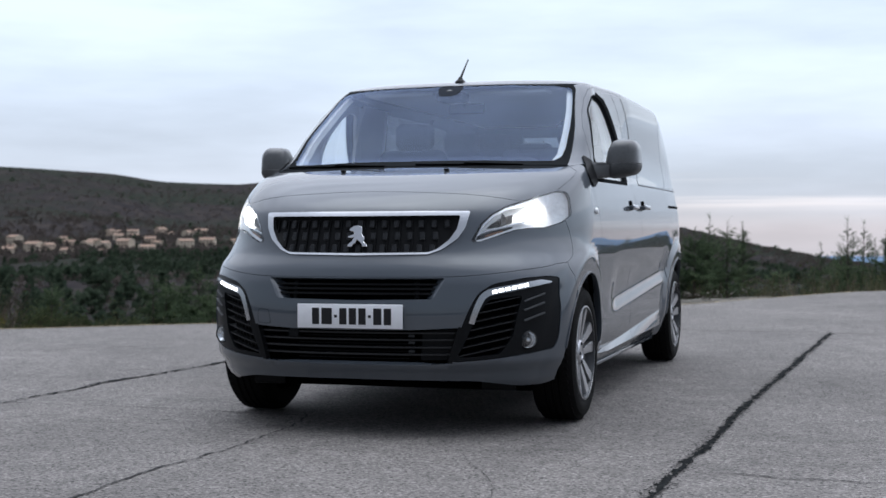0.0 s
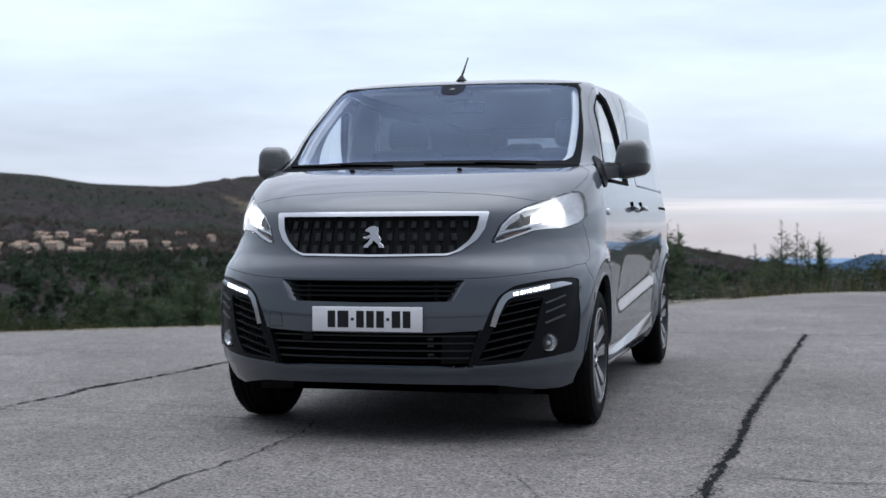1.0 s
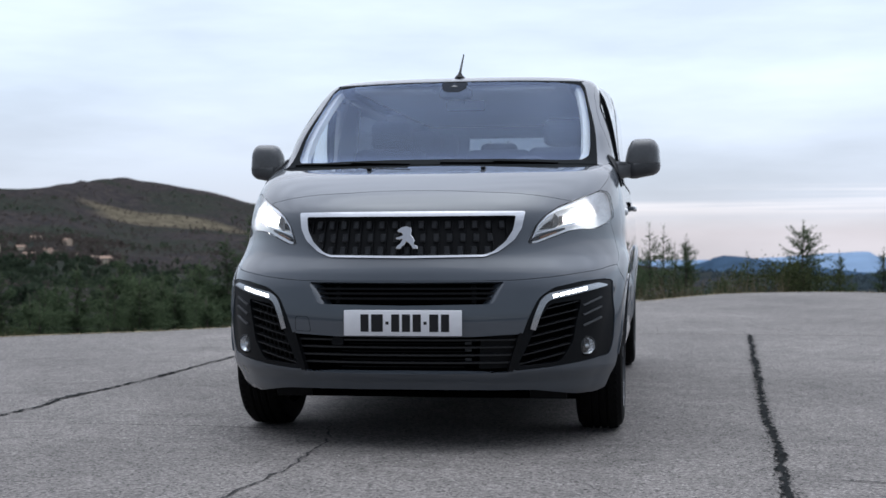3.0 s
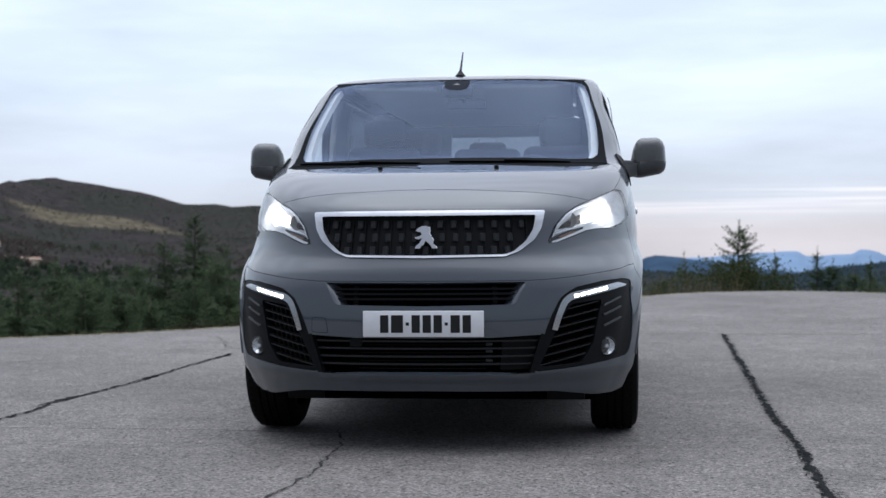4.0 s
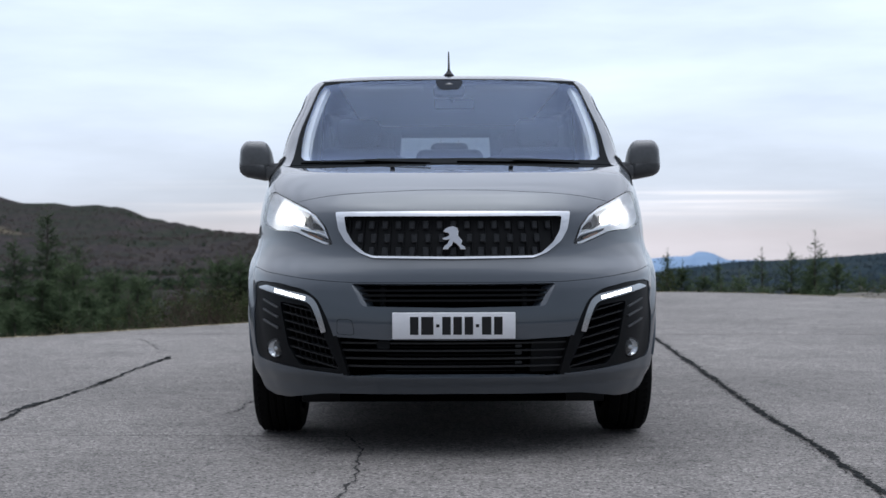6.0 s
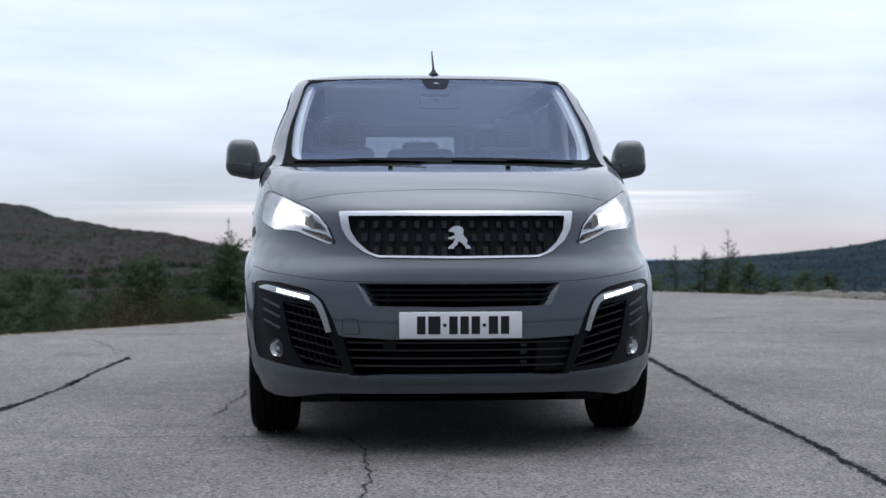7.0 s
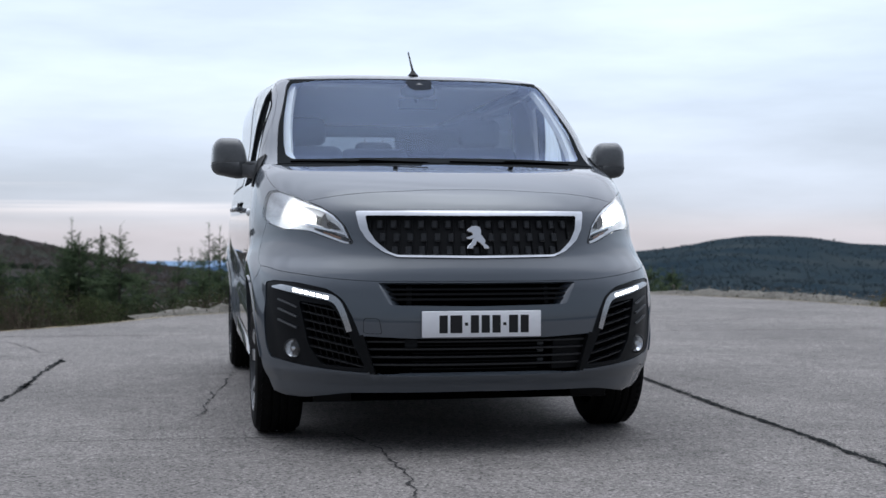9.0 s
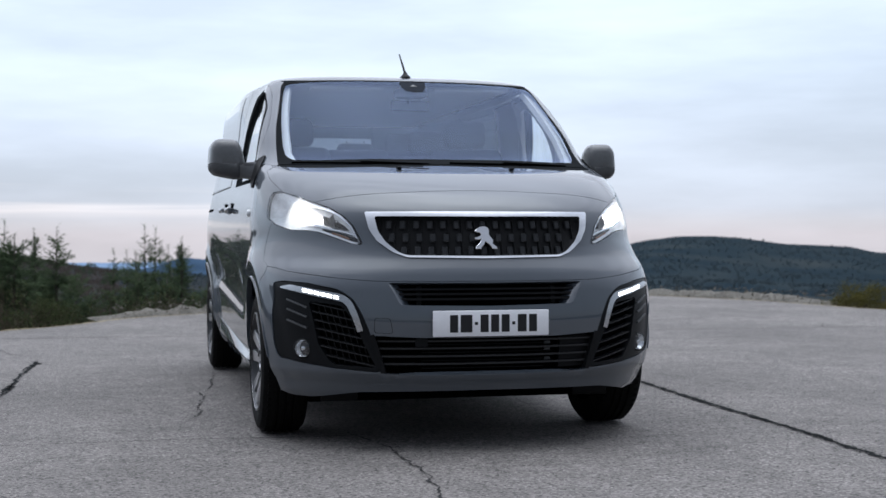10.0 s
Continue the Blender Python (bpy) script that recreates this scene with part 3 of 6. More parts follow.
def skin(a, z):
    """The van's skin at a (0 the middle of the nose, 1 the corner, then along the side) and height z."""
    a, z = np.broadcast_arrays(np.asarray(a, float), np.asarray(z, float))
    y0, w, d, n = section(z)
    b = np.abs(a)
    r = np.sin(np.minimum(b, 1) * np.pi / 2)
    y = y0 + d * (1 - np.sqrt(np.maximum(1 - r**n, 0))) + np.maximum(b - 1, 0) * LONG
    x = w * r
    for yw in WHEEL_Y:
        rho = np.hypot(y - yw, z - AXLE_Z)
        x = x + 0.024 * np.clip((0.56 - rho) / 0.085, 0, 1) ** 2 * (3 - 2 * np.clip((0.56 - rho) / 0.085, 0, 1)) * np.clip((b - 0.75) * 6, 0, 1)
    tail = np.clip((y - 3.6) / 1.35, 0, 1)
    x = x * (1 - 0.02 * tail**2) - 0.40 * np.maximum(y - 4.22, 0) ** 2
    # roof rail swell
    x = x + 0.072 * ease((z - 1.42) / 0.42) * ease((y - 1.8) / 0.9) * ease((4.5 - y) / 0.7)
    # scooped lower doors, along a rising line
    u = z - (0.475 + 0.058 * (y - 1.72))
    x = x - 0.022 * ease(u / 0.10) * ease((0.40 - u) / 0.30) * ease((y - 1.55) / 0.35) * ease((3.85 - y) / 0.3)
    return np.stack([np.sign(a) * x, y, z + 0 * a], -1)


def skin_normal(a, z):
    e = 1e-3
    sa = skin(np.asarray(a) + e, z) - skin(np.asarray(a) - e, z)
    sz = skin(a, np.asarray(z) + e) - skin(a, np.asarray(z) - e)
    m = np.cross(sa, sz)
    return m / np.maximum(np.linalg.norm(m, axis=-1, keepdims=True), 1e-12)


def by_front(x, z):
    """a for a point seen from the front, at x and z."""
    y0, w, d, n = section(z)
    return np.sign(x) * np.arcsin(np.clip(np.abs(x) / w, 0, 1)) * 2 / np.pi


def by_side(y, z):
    """a for a point of the side, at y and z."""
    y0, w, d, n = section(z)
    q = (np.asarray(y, float) - y0) / d
    r = (1 - np.clip(1 - q, 0, 1) ** 2) ** (1 / n)
    return np.where(q > 1, 1 + (y - y0 - d) / LONG, np.arcsin(np.clip(r, 0, 1)) * 2 / np.pi)

# ---- building helpers ----
from mathutils.geometry import delaunay_2d_cdt


def mesh_ob(name, me, mat, parent=None, label="", smooth=True):
    ob = new(name, me)
    me.materials.append(mat)
    if smooth:
        me.polygons.foreach_set("use_smooth", [True] * len(me.polygons))
    if parent is not None:
        ob.parent = parent
    if label:
        ob["label"] = label
    return ob


def part(name, bm, mat, parent=None, label="", smooth=True, sharp=35):
    me = bpy.data.meshes.new(name)
    bmesh.ops.recalc_face_normals(bm, faces=bm.faces)
    bm.to_mesh(me)
    bm.free()
    ob = mesh_ob(name, me, mat, parent, label, smooth)
    if smooth:
        me.set_sharp_from_angle(angle=radians(sharp))
    return ob


def box(size, at=(0, 0, 0), bevel=0.0, seg=2, turn=None, bm=None):
    bm2 = bmesh.new()
    bmesh.ops.create_cube(bm2, size=1)
    bmesh.ops.scale(bm2, vec=size, verts=bm2.verts)
    if bevel:
        bmesh.ops.bevel(bm2, geom=bm2.edges[:], offset=bevel, segments=seg, profile=0.5, affect="EDGES")
    m = Matrix.Translation(at) @ (turn if turn is not None else Matrix())
    bmesh.ops.transform(bm2, matrix=m, verts=bm2.verts)
    if bm is None:
        return bm2
    me = bpy.data.meshes.new("tmp")
    bm2.to_mesh(me)
    bm2.free()
    bm.from_mesh(me)
    bpy.data.meshes.remove(me)
    return bm


def lathe(profile, n=48, axis="x", caps=True):
    """A body of revolution from (radius, along) points."""
    bm = bmesh.new()
    rings = []
    for r, s in profile:
        ring = []
        for k in range(n):
            c, q = math.cos(2 * math.pi * k / n) * r, math.sin(2 * math.pi * k / n) * r
            ring.append(bm.verts.new((s, c, q) if axis == "x" else ((c, s, q) if axis == "y" else (c, q, s))))
        rings.append(ring)
    for a, b in zip(rings, rings[1:]):
        for k in range(n):
            bm.faces.new((a[k], a[(k + 1) % n], b[(k + 1) % n], b[k]))
    for ring in (rings[0], rings[-1]) if caps else ():
        bm.faces.new(ring)
    return bm


def tube(points, radius, n=8, ends=True):
    """A round bar along points; radius may be a list."""
    bm = bmesh.new()
    pts = [Vector(p) for p in points]
    rad = radius if isinstance(radius, (list, tuple)) else [radius] * len(pts)
    rings = []
    for i, p in enumerate(pts):
        d = (pts[min(i + 1, len(pts) - 1)] - pts[max(i - 1, 0)]).normalized()
        u = d.cross(Vector((0.3, 0.2, 1)) if abs(d.z) < 0.95 else Vector((1, 0, 0))).normalized()
        v = d.cross(u)
        rings.append([bm.verts.new(p + (u * math.cos(2 * math.pi * k / n) + v * math.sin(2 * math.pi * k / n)) * rad[i]) for k in range(n)])
    for a, b in zip(rings, rings[1:]):
        for k in range(n):
            bm.faces.new((a[k], a[(k + 1) % n], b[(k + 1) % n], b[k]))
    if ends:
        bm.faces.new(rings[0])
        bm.faces.new(rings[-1])
    return bm


def inside(px, py, poly):
    """Which points lie in a closed polygon."""
    res = np.zeros(np.shape(px), bool)
    x0, y0 = poly[:, 0], poly[:, 1]
    x1, y1 = np.roll(x0, -1), np.roll(y0, -1)
    for a, b, c, d in zip(x0, y0, x1, y1):
        if b != d:
            res ^= ((b > py) != (d > py)) & (px < (c - a) * (py - b) / (d - b) + a)
    return res


def dense(poly, step):
    out_pts = []
    for p, q in zip(poly, np.roll(poly, -1, 0)):
        k = max(1, int(np.ceil(np.linalg.norm(q - p) / step)))
        out_pts += [p + (q - p) * i / k for i in range(k)]
    return np.array(out_pts)


def rounded(poly, r, n=4):
    """Cut a polygon's corners round, in its own units."""
    poly = np.asarray(poly, float)
    res = []
    for p, q, s in zip(np.roll(poly, 1, 0), poly, np.roll(poly, -1, 0)):
        u, v = p - q, s - q
        lu, lv = np.linalg.norm(u), np.linalg.norm(v)
        k = min(r, 0.45 * lu, 0.45 * lv)
        a, b = q + u / lu * k, q + v / lv * k
        for t in np.linspace(0, 1, n):
            res.append((1 - t) ** 2 * a + 2 * t * (1 - t) * q + t * t * b)
    return np.array(res)


def curve_line(points, n=40):
    """A smooth line through points."""
    pts = np.asarray(points, float)
    s = np.r_[0, np.cumsum(np.linalg.norm(np.diff(pts, axis=0), axis=1))]
    m = slopes(s, pts)
    q = np.linspace(0, s[-1], n)
    i = np.clip(np.searchsorted(s, q) - 1, 0, len(s) - 2)
    h = (s[i + 1] - s[i])[:, None]
    t = (q - s[i])[:, None] / h
    return pts[i] * (2 * t**3 - 3 * t**2 + 1) + pts[i + 1] * (3 * t**2 - 2 * t**3) + h * (m[i] * (t**3 - 2 * t**2 + t) + m[i + 1] * (t**3 - t**2))


def fr(*points):
    """Front points (x, z) as skin places."""
    p = np.array(points, float)
    return np.stack([by_front(p[:, 0], p[:, 1]), p[:, 1]], -1)


def sd(*points):
    """Side points (y, z) as skin places."""
    p = np.array(points, float)
    return np.stack([by_side(p[:, 0], p[:, 1]), p[:, 1]], -1)


def flip(poly):
    return np.asarray(poly) * (-1, 1)


def panel(name, outer, mat, parent, holes=(), off=0.0, gap=0.0, thick=0.015, h=0.035, label="", dish=0.0):
    """A sheet on the van's skin inside an outline (a, z), with holes, lifted by off along the normal, its rim turned in by thick."""
    outer = np.asarray(outer, float)
    e = 0.01
    ga = np.mean([np.linalg.norm(skin(a + e, z) - skin(a - e, z)) / (2 * e) for a, z in outer])
    gz = np.mean([np.linalg.norm(skin(a, z + e) - skin(a, z - e)) / (2 * e) for a, z in outer])
    sc = np.array([ga, gz])
    loops = []
    for k, lp in enumerate([outer, *holes]):
        lp = dense(np.asarray(lp, float) * sc, h * 0.7)
        if gap:
            d = np.roll(lp, -1, 0) - np.roll(lp, 1, 0)
            nrm = np.stack([-d[:, 1], d[:, 0]], -1) / np.maximum(np.linalg.norm(d, axis=1, keepdims=True), 1e-9)
            area = np.sum(lp[:, 0] * np.roll(lp[:, 1], -1) - np.roll(lp[:, 0], -1) * lp[:, 1])
            lp = lp + nrm * gap * (1 if area > 0 else -1) * (1 if k == 0 else -1)
        loops.append(lp)
    lo, hi = loops[0].min(0), loops[0].max(0)
    gx, gy = np.meshgrid(np.arange(lo[0] + h / 2, hi[0], h), np.arange(lo[1] + h / 2, hi[1], h))
    gx[1::2] += h / 2
    pts = np.stack([gx.ravel(), gy.ravel()], -1)
    keep = inside(pts[:, 0], pts[:, 1], loops[0])
    for lp in loops[1:]:
        keep &= ~inside(pts[:, 0], pts[:, 1], lp)
    pts = pts[keep]
    rim = np.concatenate(loops)
    if len(pts):
        near = np.array([np.min(np.hypot(*(rim - p).T)) for p in pts])
        pts = pts[near > 0.45 * h]
    verts = np.concatenate([rim, pts]) if len(pts) else rim
    edges, at = [], 0
    for lp in loops:
        edges += [(at + i, at + (i + 1) % len(lp)) for i in range(len(lp))]
        at += len(lp)
    v2, _, f2, _, _, _ = delaunay_2d_cdt([Vector(p) for p in verts], edges, [], 0, 1e-6)
    v2 = np.array([(p.x, p.y) for p in v2])
    f2 = np.array([f for f in f2 if len(f) == 3])
    c = v2[f2].mean(1)
    ok = inside(c[:, 0], c[:, 1], loops[0])
    for lp in loops[1:]:
        ok &= ~inside(c[:, 0], c[:, 1], lp)
    f2 = f2[ok]
    dom = v2 / sc
    nrm = skin_normal(dom[:, 0], dom[:, 1])
    lift = np.full(len(dom), off)
    if dish:
        dist = np.array([np.min(np.hypot(*(rim - p).T)) for p in v2])
        lift = lift + dish * np.clip(dist / (0.25 * (hi - lo).min()), 0, 1)
    p3 = skin(dom[:, 0], dom[:, 1]) + nrm * lift[:, None]
    t = p3[f2]
    fn = np.cross(t[:, 1] - t[:, 0], t[:, 2] - t[:, 0])
    bad = (fn * nrm[f2].mean(1)).sum(-1) < 0
    f2[bad] = f2[bad][:, ::-1]
    vs, fs, ns = p3.tolist(), f2.tolist(), nrm.tolist()
    if thick:
        count = {}
        for f in fs:
            for a, b in zip(f, f[1:] + f[:1]):
                count[(a, b)] = count.get((a, b), 0) + 1
        for a, b in [k for k in count if (k[1], k[0]) not in count]:
            s = len(vs)
            pa, pb = np.array(vs[a]), np.array(vs[b])
            na, nb = nrm[a], nrm[b]
            side = np.cross(pb - pa, na)
            side = (side / max(np.linalg.norm(side), 1e-9)).tolist()
            vs += [pa.tolist(), pb.tolist(), (pb - nb * thick).tolist(), (pa - na * thick).tolist()]
            ns += [side] * 4
            fs.append([s + 1, s, s + 3, s + 2])
    me = bpy.data.meshes.new(name)
    me.from_pydata(vs, [], fs)
    ob = mesh_ob(name, me, mat, parent, label)
    me.normals_split_custom_set_from_vertices(ns)
    return ob


def both(name, outer, mat, parent, holes=(), **kw):
    """The same sheet on both flanks."""
    return [panel(name, o, mat, parent, hs, **kw) for o, hs in ((outer, holes), (flip(outer), [flip(q) for q in holes]))]


def ribbon(name, line, width, mat, parent, off=0.004, thick=0.01, label="", h=0.02):
    """A strip of a width along a line of skin places."""
    line = np.asarray(line, float)
    a, z = line[len(line) // 2]
    e = 0.01
    sc = np.array([np.linalg.norm(skin(a + e, z) - skin(a - e, z)) / (2 * e), np.linalg.norm(skin(a, z + e) - skin(a, z - e)) / (2 * e)])
    p = line * sc
    d = np.gradient(p, axis=0)
    n = np.stack([-d[:, 1], d[:, 0]], -1) / np.linalg.norm(d, axis=1, keepdims=True)
    w = np.asarray(width)[..., None] / 2 if np.ndim(width) else width / 2
    poly = np.concatenate([p + n * w, (p - n * w)[::-1]]) / sc
    return panel(name, poly, mat, parent, off=off, thick=thick, h=h, label=label)

# ---- the van ----
van = tagged(new("van"), "grey metallic passenger van parked on cracked concrete, headlamps lit", "van")


def arch(n0, n1, yw, r=0.405, n=18):
    """Part of a wheel arch's edge between two angles, as side points."""
    return [(yw + r * math.cos(radians(t)), AXLE_Z + r * math.sin(radians(t))) for t in np.linspace(n0, n1, n)]


YF, YR = WHEEL_Y
# lines shared by neighbouring panels, all on the right flank
SEAM = np.concatenate([fr((0, 0.746), (0.20, 0.746), (0.45, 0.747), (0.55, 0.752), (0.65, 0.761), (0.75, 0.774), (0.85, 0.790)), sd((0.44, 0.800), (0.53, 0.806))])
SEAM = curve_line(SEAM, 50)
SEAM_DROP = sd((0.545, 0.74), (0.57, 0.66))
LAMP_LOW = fr((0.872, 1.000), (0.812, 0.972), (0.76, 0.970), (0.705, 0.962), (0.640, 0.936), (0.575, 0.911), (0.538, 0.906))
LAMP_IN = fr((0.530, 0.914), (0.560, 0.985), (0.600, 1.032), (0.655, 1.073), (0.710, 1.098))
LAMP_TOP = fr((0.765, 1.124), (0.828, 1.154))
LAMP_OUT = np.concatenate([fr((0.858, 1.150)), sd((0.73, 1.115), (0.70, 1.04))])
LAMP_OUT = curve_line(np.concatenate([LAMP_TOP[-1:], LAMP_OUT, LAMP_LOW[:1]]), 22)[1:-1]
LAMP = np.concatenate([LAMP_LOW, LAMP_IN, LAMP_TOP, LAMP_OUT])
HOOD_CUT = curve_line(fr((0, 1.149), (0.15, 1.147), (0.29, 1.141), (0.45, 1.134), (0.58, 1.121), (0.66, 1.108), (0.710, 1.098)), 30)
HOOD_SIDE = np.concatenate([fr((0.828, 1.154)), sd((0.76, 1.190), (0.866, 1.224), (0.98, 1.262)), fr((0.815, 1.290))])
HOOD_BACK = fr((0.74, 1.274), (0.63, 1.270), (0.50, 1.272), (0.38, 1.275), (0.26, 1.280), (0.10, 1.284), (0.0, 1.285))
DOOR_FRONT = sd((1.165, 1.255), (1.160, 1.10), (1.155, 0.86), (1.150, 0.64))


def sym(line):
    """A line from the middle outwards, joined with its mirror image, from left to right."""
    line = np.asarray(line)
    return np.concatenate([flip(line)[::-1], line[1:] if abs(line[0, 0]) < 1e-6 else line])


# bumper, with openings
INLET = rounded(np.concatenate([sym(fr((0, 0.738), (0.438, 0.740))), sym(fr((0, 0.640), (0.390, 0.646)))[::-1]]), 0.012)
LOWER = np.concatenate([sym(fr((0, 0.500), (0.30, 0.502), (0.508, 0.512))), sym(fr((0, 0.342), (0.30, 0.343), (0.458, 0.348)))[::-1]])
FOGPAN = rounded(np.concatenate([fr((0.468, 0.353), (0.65, 0.367), (0.769, 0.383), (0.868, 0.402)), sd((0.40, 0.46), (0.415, 0.60)), fr((0.897, 0.735)),
                                 fr((0.86, 0.745), (0.768, 0.738), (0.648, 0.713), (0.587, 0.672), (0.550, 0.600), (0.517, 0.514))]), 0.02, 3)
lip_line = curve_line(np.concatenate([fr((0, 0.266), (0.30, 0.264), (0.535, 0.260), (0.66, 0.242), (0.74, 0.227)), sd((0.40, 0.226), (0.475, 0.245))]), 40)
BUMPER = np.concatenate([sym(SEAM), SEAM_DROP, sd(*arch(130, 193, YF)[2:]), sym(lip_line)[::-1], flip(sd(*arch(130, 193, YF)[2:]))[::-1], flip(SEAM_DROP)[::-1]])
panel("bumper", BUMPER, PAINT, van, [INLET, LOWER, FOGPAN, flip(FOGPAN)], gap=0.0015, thick=0.03, h=0.03)

# front panel between bumper, bonnet and headlamps
GR_OUT = rounded(np.concatenate([sym(fr((0, 1.049), (0.514, 1.049))), sym(fr((0, 0.843), (0.347, 0.848), (0.406, 0.871), (0.469, 0.921), (0.499, 0.972)))[::-1]]), 0.008, 3)
GR_IN = rounded(np.concatenate([sym(fr((0, 1.027), (0.474, 1.029))), sym(fr((0, 0.853), (0.345, 0.857), (0.381, 0.870), (0.433, 0.916), (0.463, 0.966)))[::-1]]), 0.008, 3)
side_low = np.concatenate([SEAM, sd((0.60, 0.83)), sd((0.66, 0.92)), LAMP_OUT[-1:]])
FRONT = np.concatenate([flip(side_low)[::-1][:-1], side_low, LAMP_LOW, LAMP_IN, HOOD_CUT[::-1][1:], flip(HOOD_CUT)[1:], flip(LAMP_IN)[::-1][1:], flip(LAMP_LOW)[::-1]])
panel("front_panel", FRONT, PAINT, van, [GR_OUT], gap=0.0015, thick=0.025, h=0.025)
# bonnet
HOOD = np.concatenate([HOOD_CUT, LAMP_TOP, HOOD_SIDE[1:], HOOD_BACK, flip(HOOD_BACK)[::-1][1:], flip(HOOD_SIDE[1:])[::-1], flip(LAMP_TOP)[::-1], flip(HOOD_CUT)[::-1][:-1]])
panel("bonnet", HOOD, PAINT, van, gap=0.0018, thick=0.02, h=0.03)
# wings
WING = np.concatenate([LAMP_OUT, sd((0.66, 0.92), (0.60, 0.83), (0.53, 0.806)), SEAM_DROP, sd(*arch(130, 44, YF)[1:]), DOOR_FRONT[::-1], sd((1.13, 1.305)), HOOD_SIDE[::-1]])
both("front_wing", WING, PAINT, van, gap=0.0015, thick=0.02, h=0.03)

# doors and flanks
PILLAR_BACK = sd((1.245, 1.300), (1.34, 1.43), (1.42, 1.528), (1.518, 1.605), (1.66, 1.70), (1.79, 1.762), (1.90, 1.785))
WIN_F = rounded(sd((1.30, 1.235), (1.40, 1.425), (1.50, 1.54), (1.60, 1.635), (1.77, 1.722), (1.90, 1.735), (2.02, 1.70), (2.14, 1.52), (2.22, 1.24)), 0.03)
DOOR = np.concatenate([DOOR_FRONT, sd(*arch(44, -6, YF)), sd((1.33, 0.224), (2.40, 0.224), (2.40, 0.80), (2.40, 1.25), (2.28, 1.79), (1.96, 1.79)), PILLAR_BACK[::-1]])
both("front_door", DOOR, PAINT, van, [WIN_F], gap=0.002, thick=0.03, h=0.026)
WIN_S = rounded(sd((2.72, 1.27), (2.60, 1.60), (2.54, 1.74), (3.70, 1.745), (3.74, 1.27)), 0.03)
WIN_Q = rounded(sd((3.86, 1.28), (3.86, 1.735), (4.08, 1.72), (4.22, 1.63), (4.34, 1.28)), 0.03)
PANE_S = rounded(sd((2.66, 1.245), (2.55, 1.60), (2.47, 1.768), (3.30, 1.775), (3.798, 1.772), (3.798, 1.248)), 0.012)
PANE_Q = np.concatenate([sd((3.804, 1.248), (3.804, 1.772)), curve_line(sd((4.05, 1.762), (4.18, 1.71), (4.28, 1.60), (4.36, 1.42), (4.42, 1.252)), 16)])
SLIDE = sd((2.40, 0.224), (2.40, 0.80), (2.40, 1.25), (2.28, 1.79), (3.80, 1.79), (3.80, 0.80), (3.74, 0.49), (3.72, 0.36), (3.72, 0.224))
both("sliding_door", SLIDE, PAINT, van, [WIN_S], gap=0.002, thick=0.02, h=0.028)
QUARTER = np.concatenate([sd((3.80, 1.79), (3.80, 0.80), (3.745, 0.50)), sd(*arch(160, 0, YR)), sd((4.70, 0.30), (4.88, 0.45), (4.90, 1.05), (4.80, 1.40), (4.66, 1.79))])
both("rear_quarter", QUARTER, PAINT, van, [WIN_Q], gap=0.002, thick=0.02, h=0.06)
for pane in both("front_window", WIN_F, GLASS, van, off=-0.012, thick=0, h=0.08):
    pane.visible_shadow = False
both("sliding_window", PANE_S, PRIVACY, van, off=0.002, gap=0.001, thick=0.006, h=0.08)
both("quarter_window", PANE_Q, PRIVACY, van, off=0.002, gap=0.001, thick=0.006, h=0.08)

# windscreen: pane, black border, pillars
WS_EDGE = np.array([(0.715, 1.296), (0.722, 1.36), (0.728, 1.45), (0.729, 1.52), (0.722, 1.62), (0.725, 1.70), (0.738, 1.758), (0.725, 1.785)])
WS_TOP = fr((0.55, 1.789), (0.30, 1.793), (0.0, 1.795))
WS_LOW = fr((0.0, 1.297), (0.30, 1.296), (0.60, 1.294), (0.74, 1.295))
WS = np.concatenate([WS_LOW, WS_EDGE, WS_TOP, flip(WS_TOP)[::-1][1:], flip(WS_EDGE)[::-1], flip(WS_LOW)[::-1][:-1]])
WS_CLEAR = rounded(np.concatenate([sym(np.concatenate([fr((0, 1.329), (0.35, 1.327), (0.60, 1.319)), np.array([(0.612, 1.322), (0.656, 1.345), (0.674, 1.40)])])), sym(np.concatenate([fr((0, 1.786), (0.30, 1.784), (0.55, 1.777)), np.array([(0.690, 1.764), (0.702, 1.735), (0.688, 1.52)])]))[::-1]]), 0.012)
screen = panel("windscreen", WS_CLEAR, COATED, van, gap=-0.004, thick=0.0, h=0.05, label="raked windscreen with a bluish coating")
screen.visible_shadow = False
panel("border", WS, FRIT, screen, [WS_CLEAR], off=0.0005, gap=0.003, thick=0.004, h=0.03, label="black screen border")
PILLAR = np.concatenate([WS_EDGE, fr((0.70, 1.797)), sd((1.90, 1.80), (1.96, 1.79)), PILLAR_BACK[::-1], sd((1.13, 1.305)), fr((0.815, 1.290))])
both("windscreen_pillar", PILLAR, PAINT, van, gap=0.0012, thick=0.02, h=0.03)
# roof cap
ROOF = np.concatenate([sym(np.concatenate([WS_TOP[::-1], fr((0.70, 1.797)), sd((1.90, 1.80), (1.96, 1.79), (2.28, 1.79), (3.80, 1.79), (4.66, 1.79))])),
                       np.array([(2.30, 1.812), (2.15, 1.835), (1.95, 1.850), (-1.95, 1.850), (-2.15, 1.835), (-2.30, 1.812)])])
panel("roof", ROOF, PAINT, van, gap=0.001, thick=0.02, h=0.05)
bm = box((1.0, 2.4, 0.012), (0, 3.35, 1.849), 0.005)
part("roof_top", bm, PAINT, van)
gate = part("tailgate", box((1.58, 0.08, 0.78), (0, 4.80, 0.82), 0.03), PAINT, van)
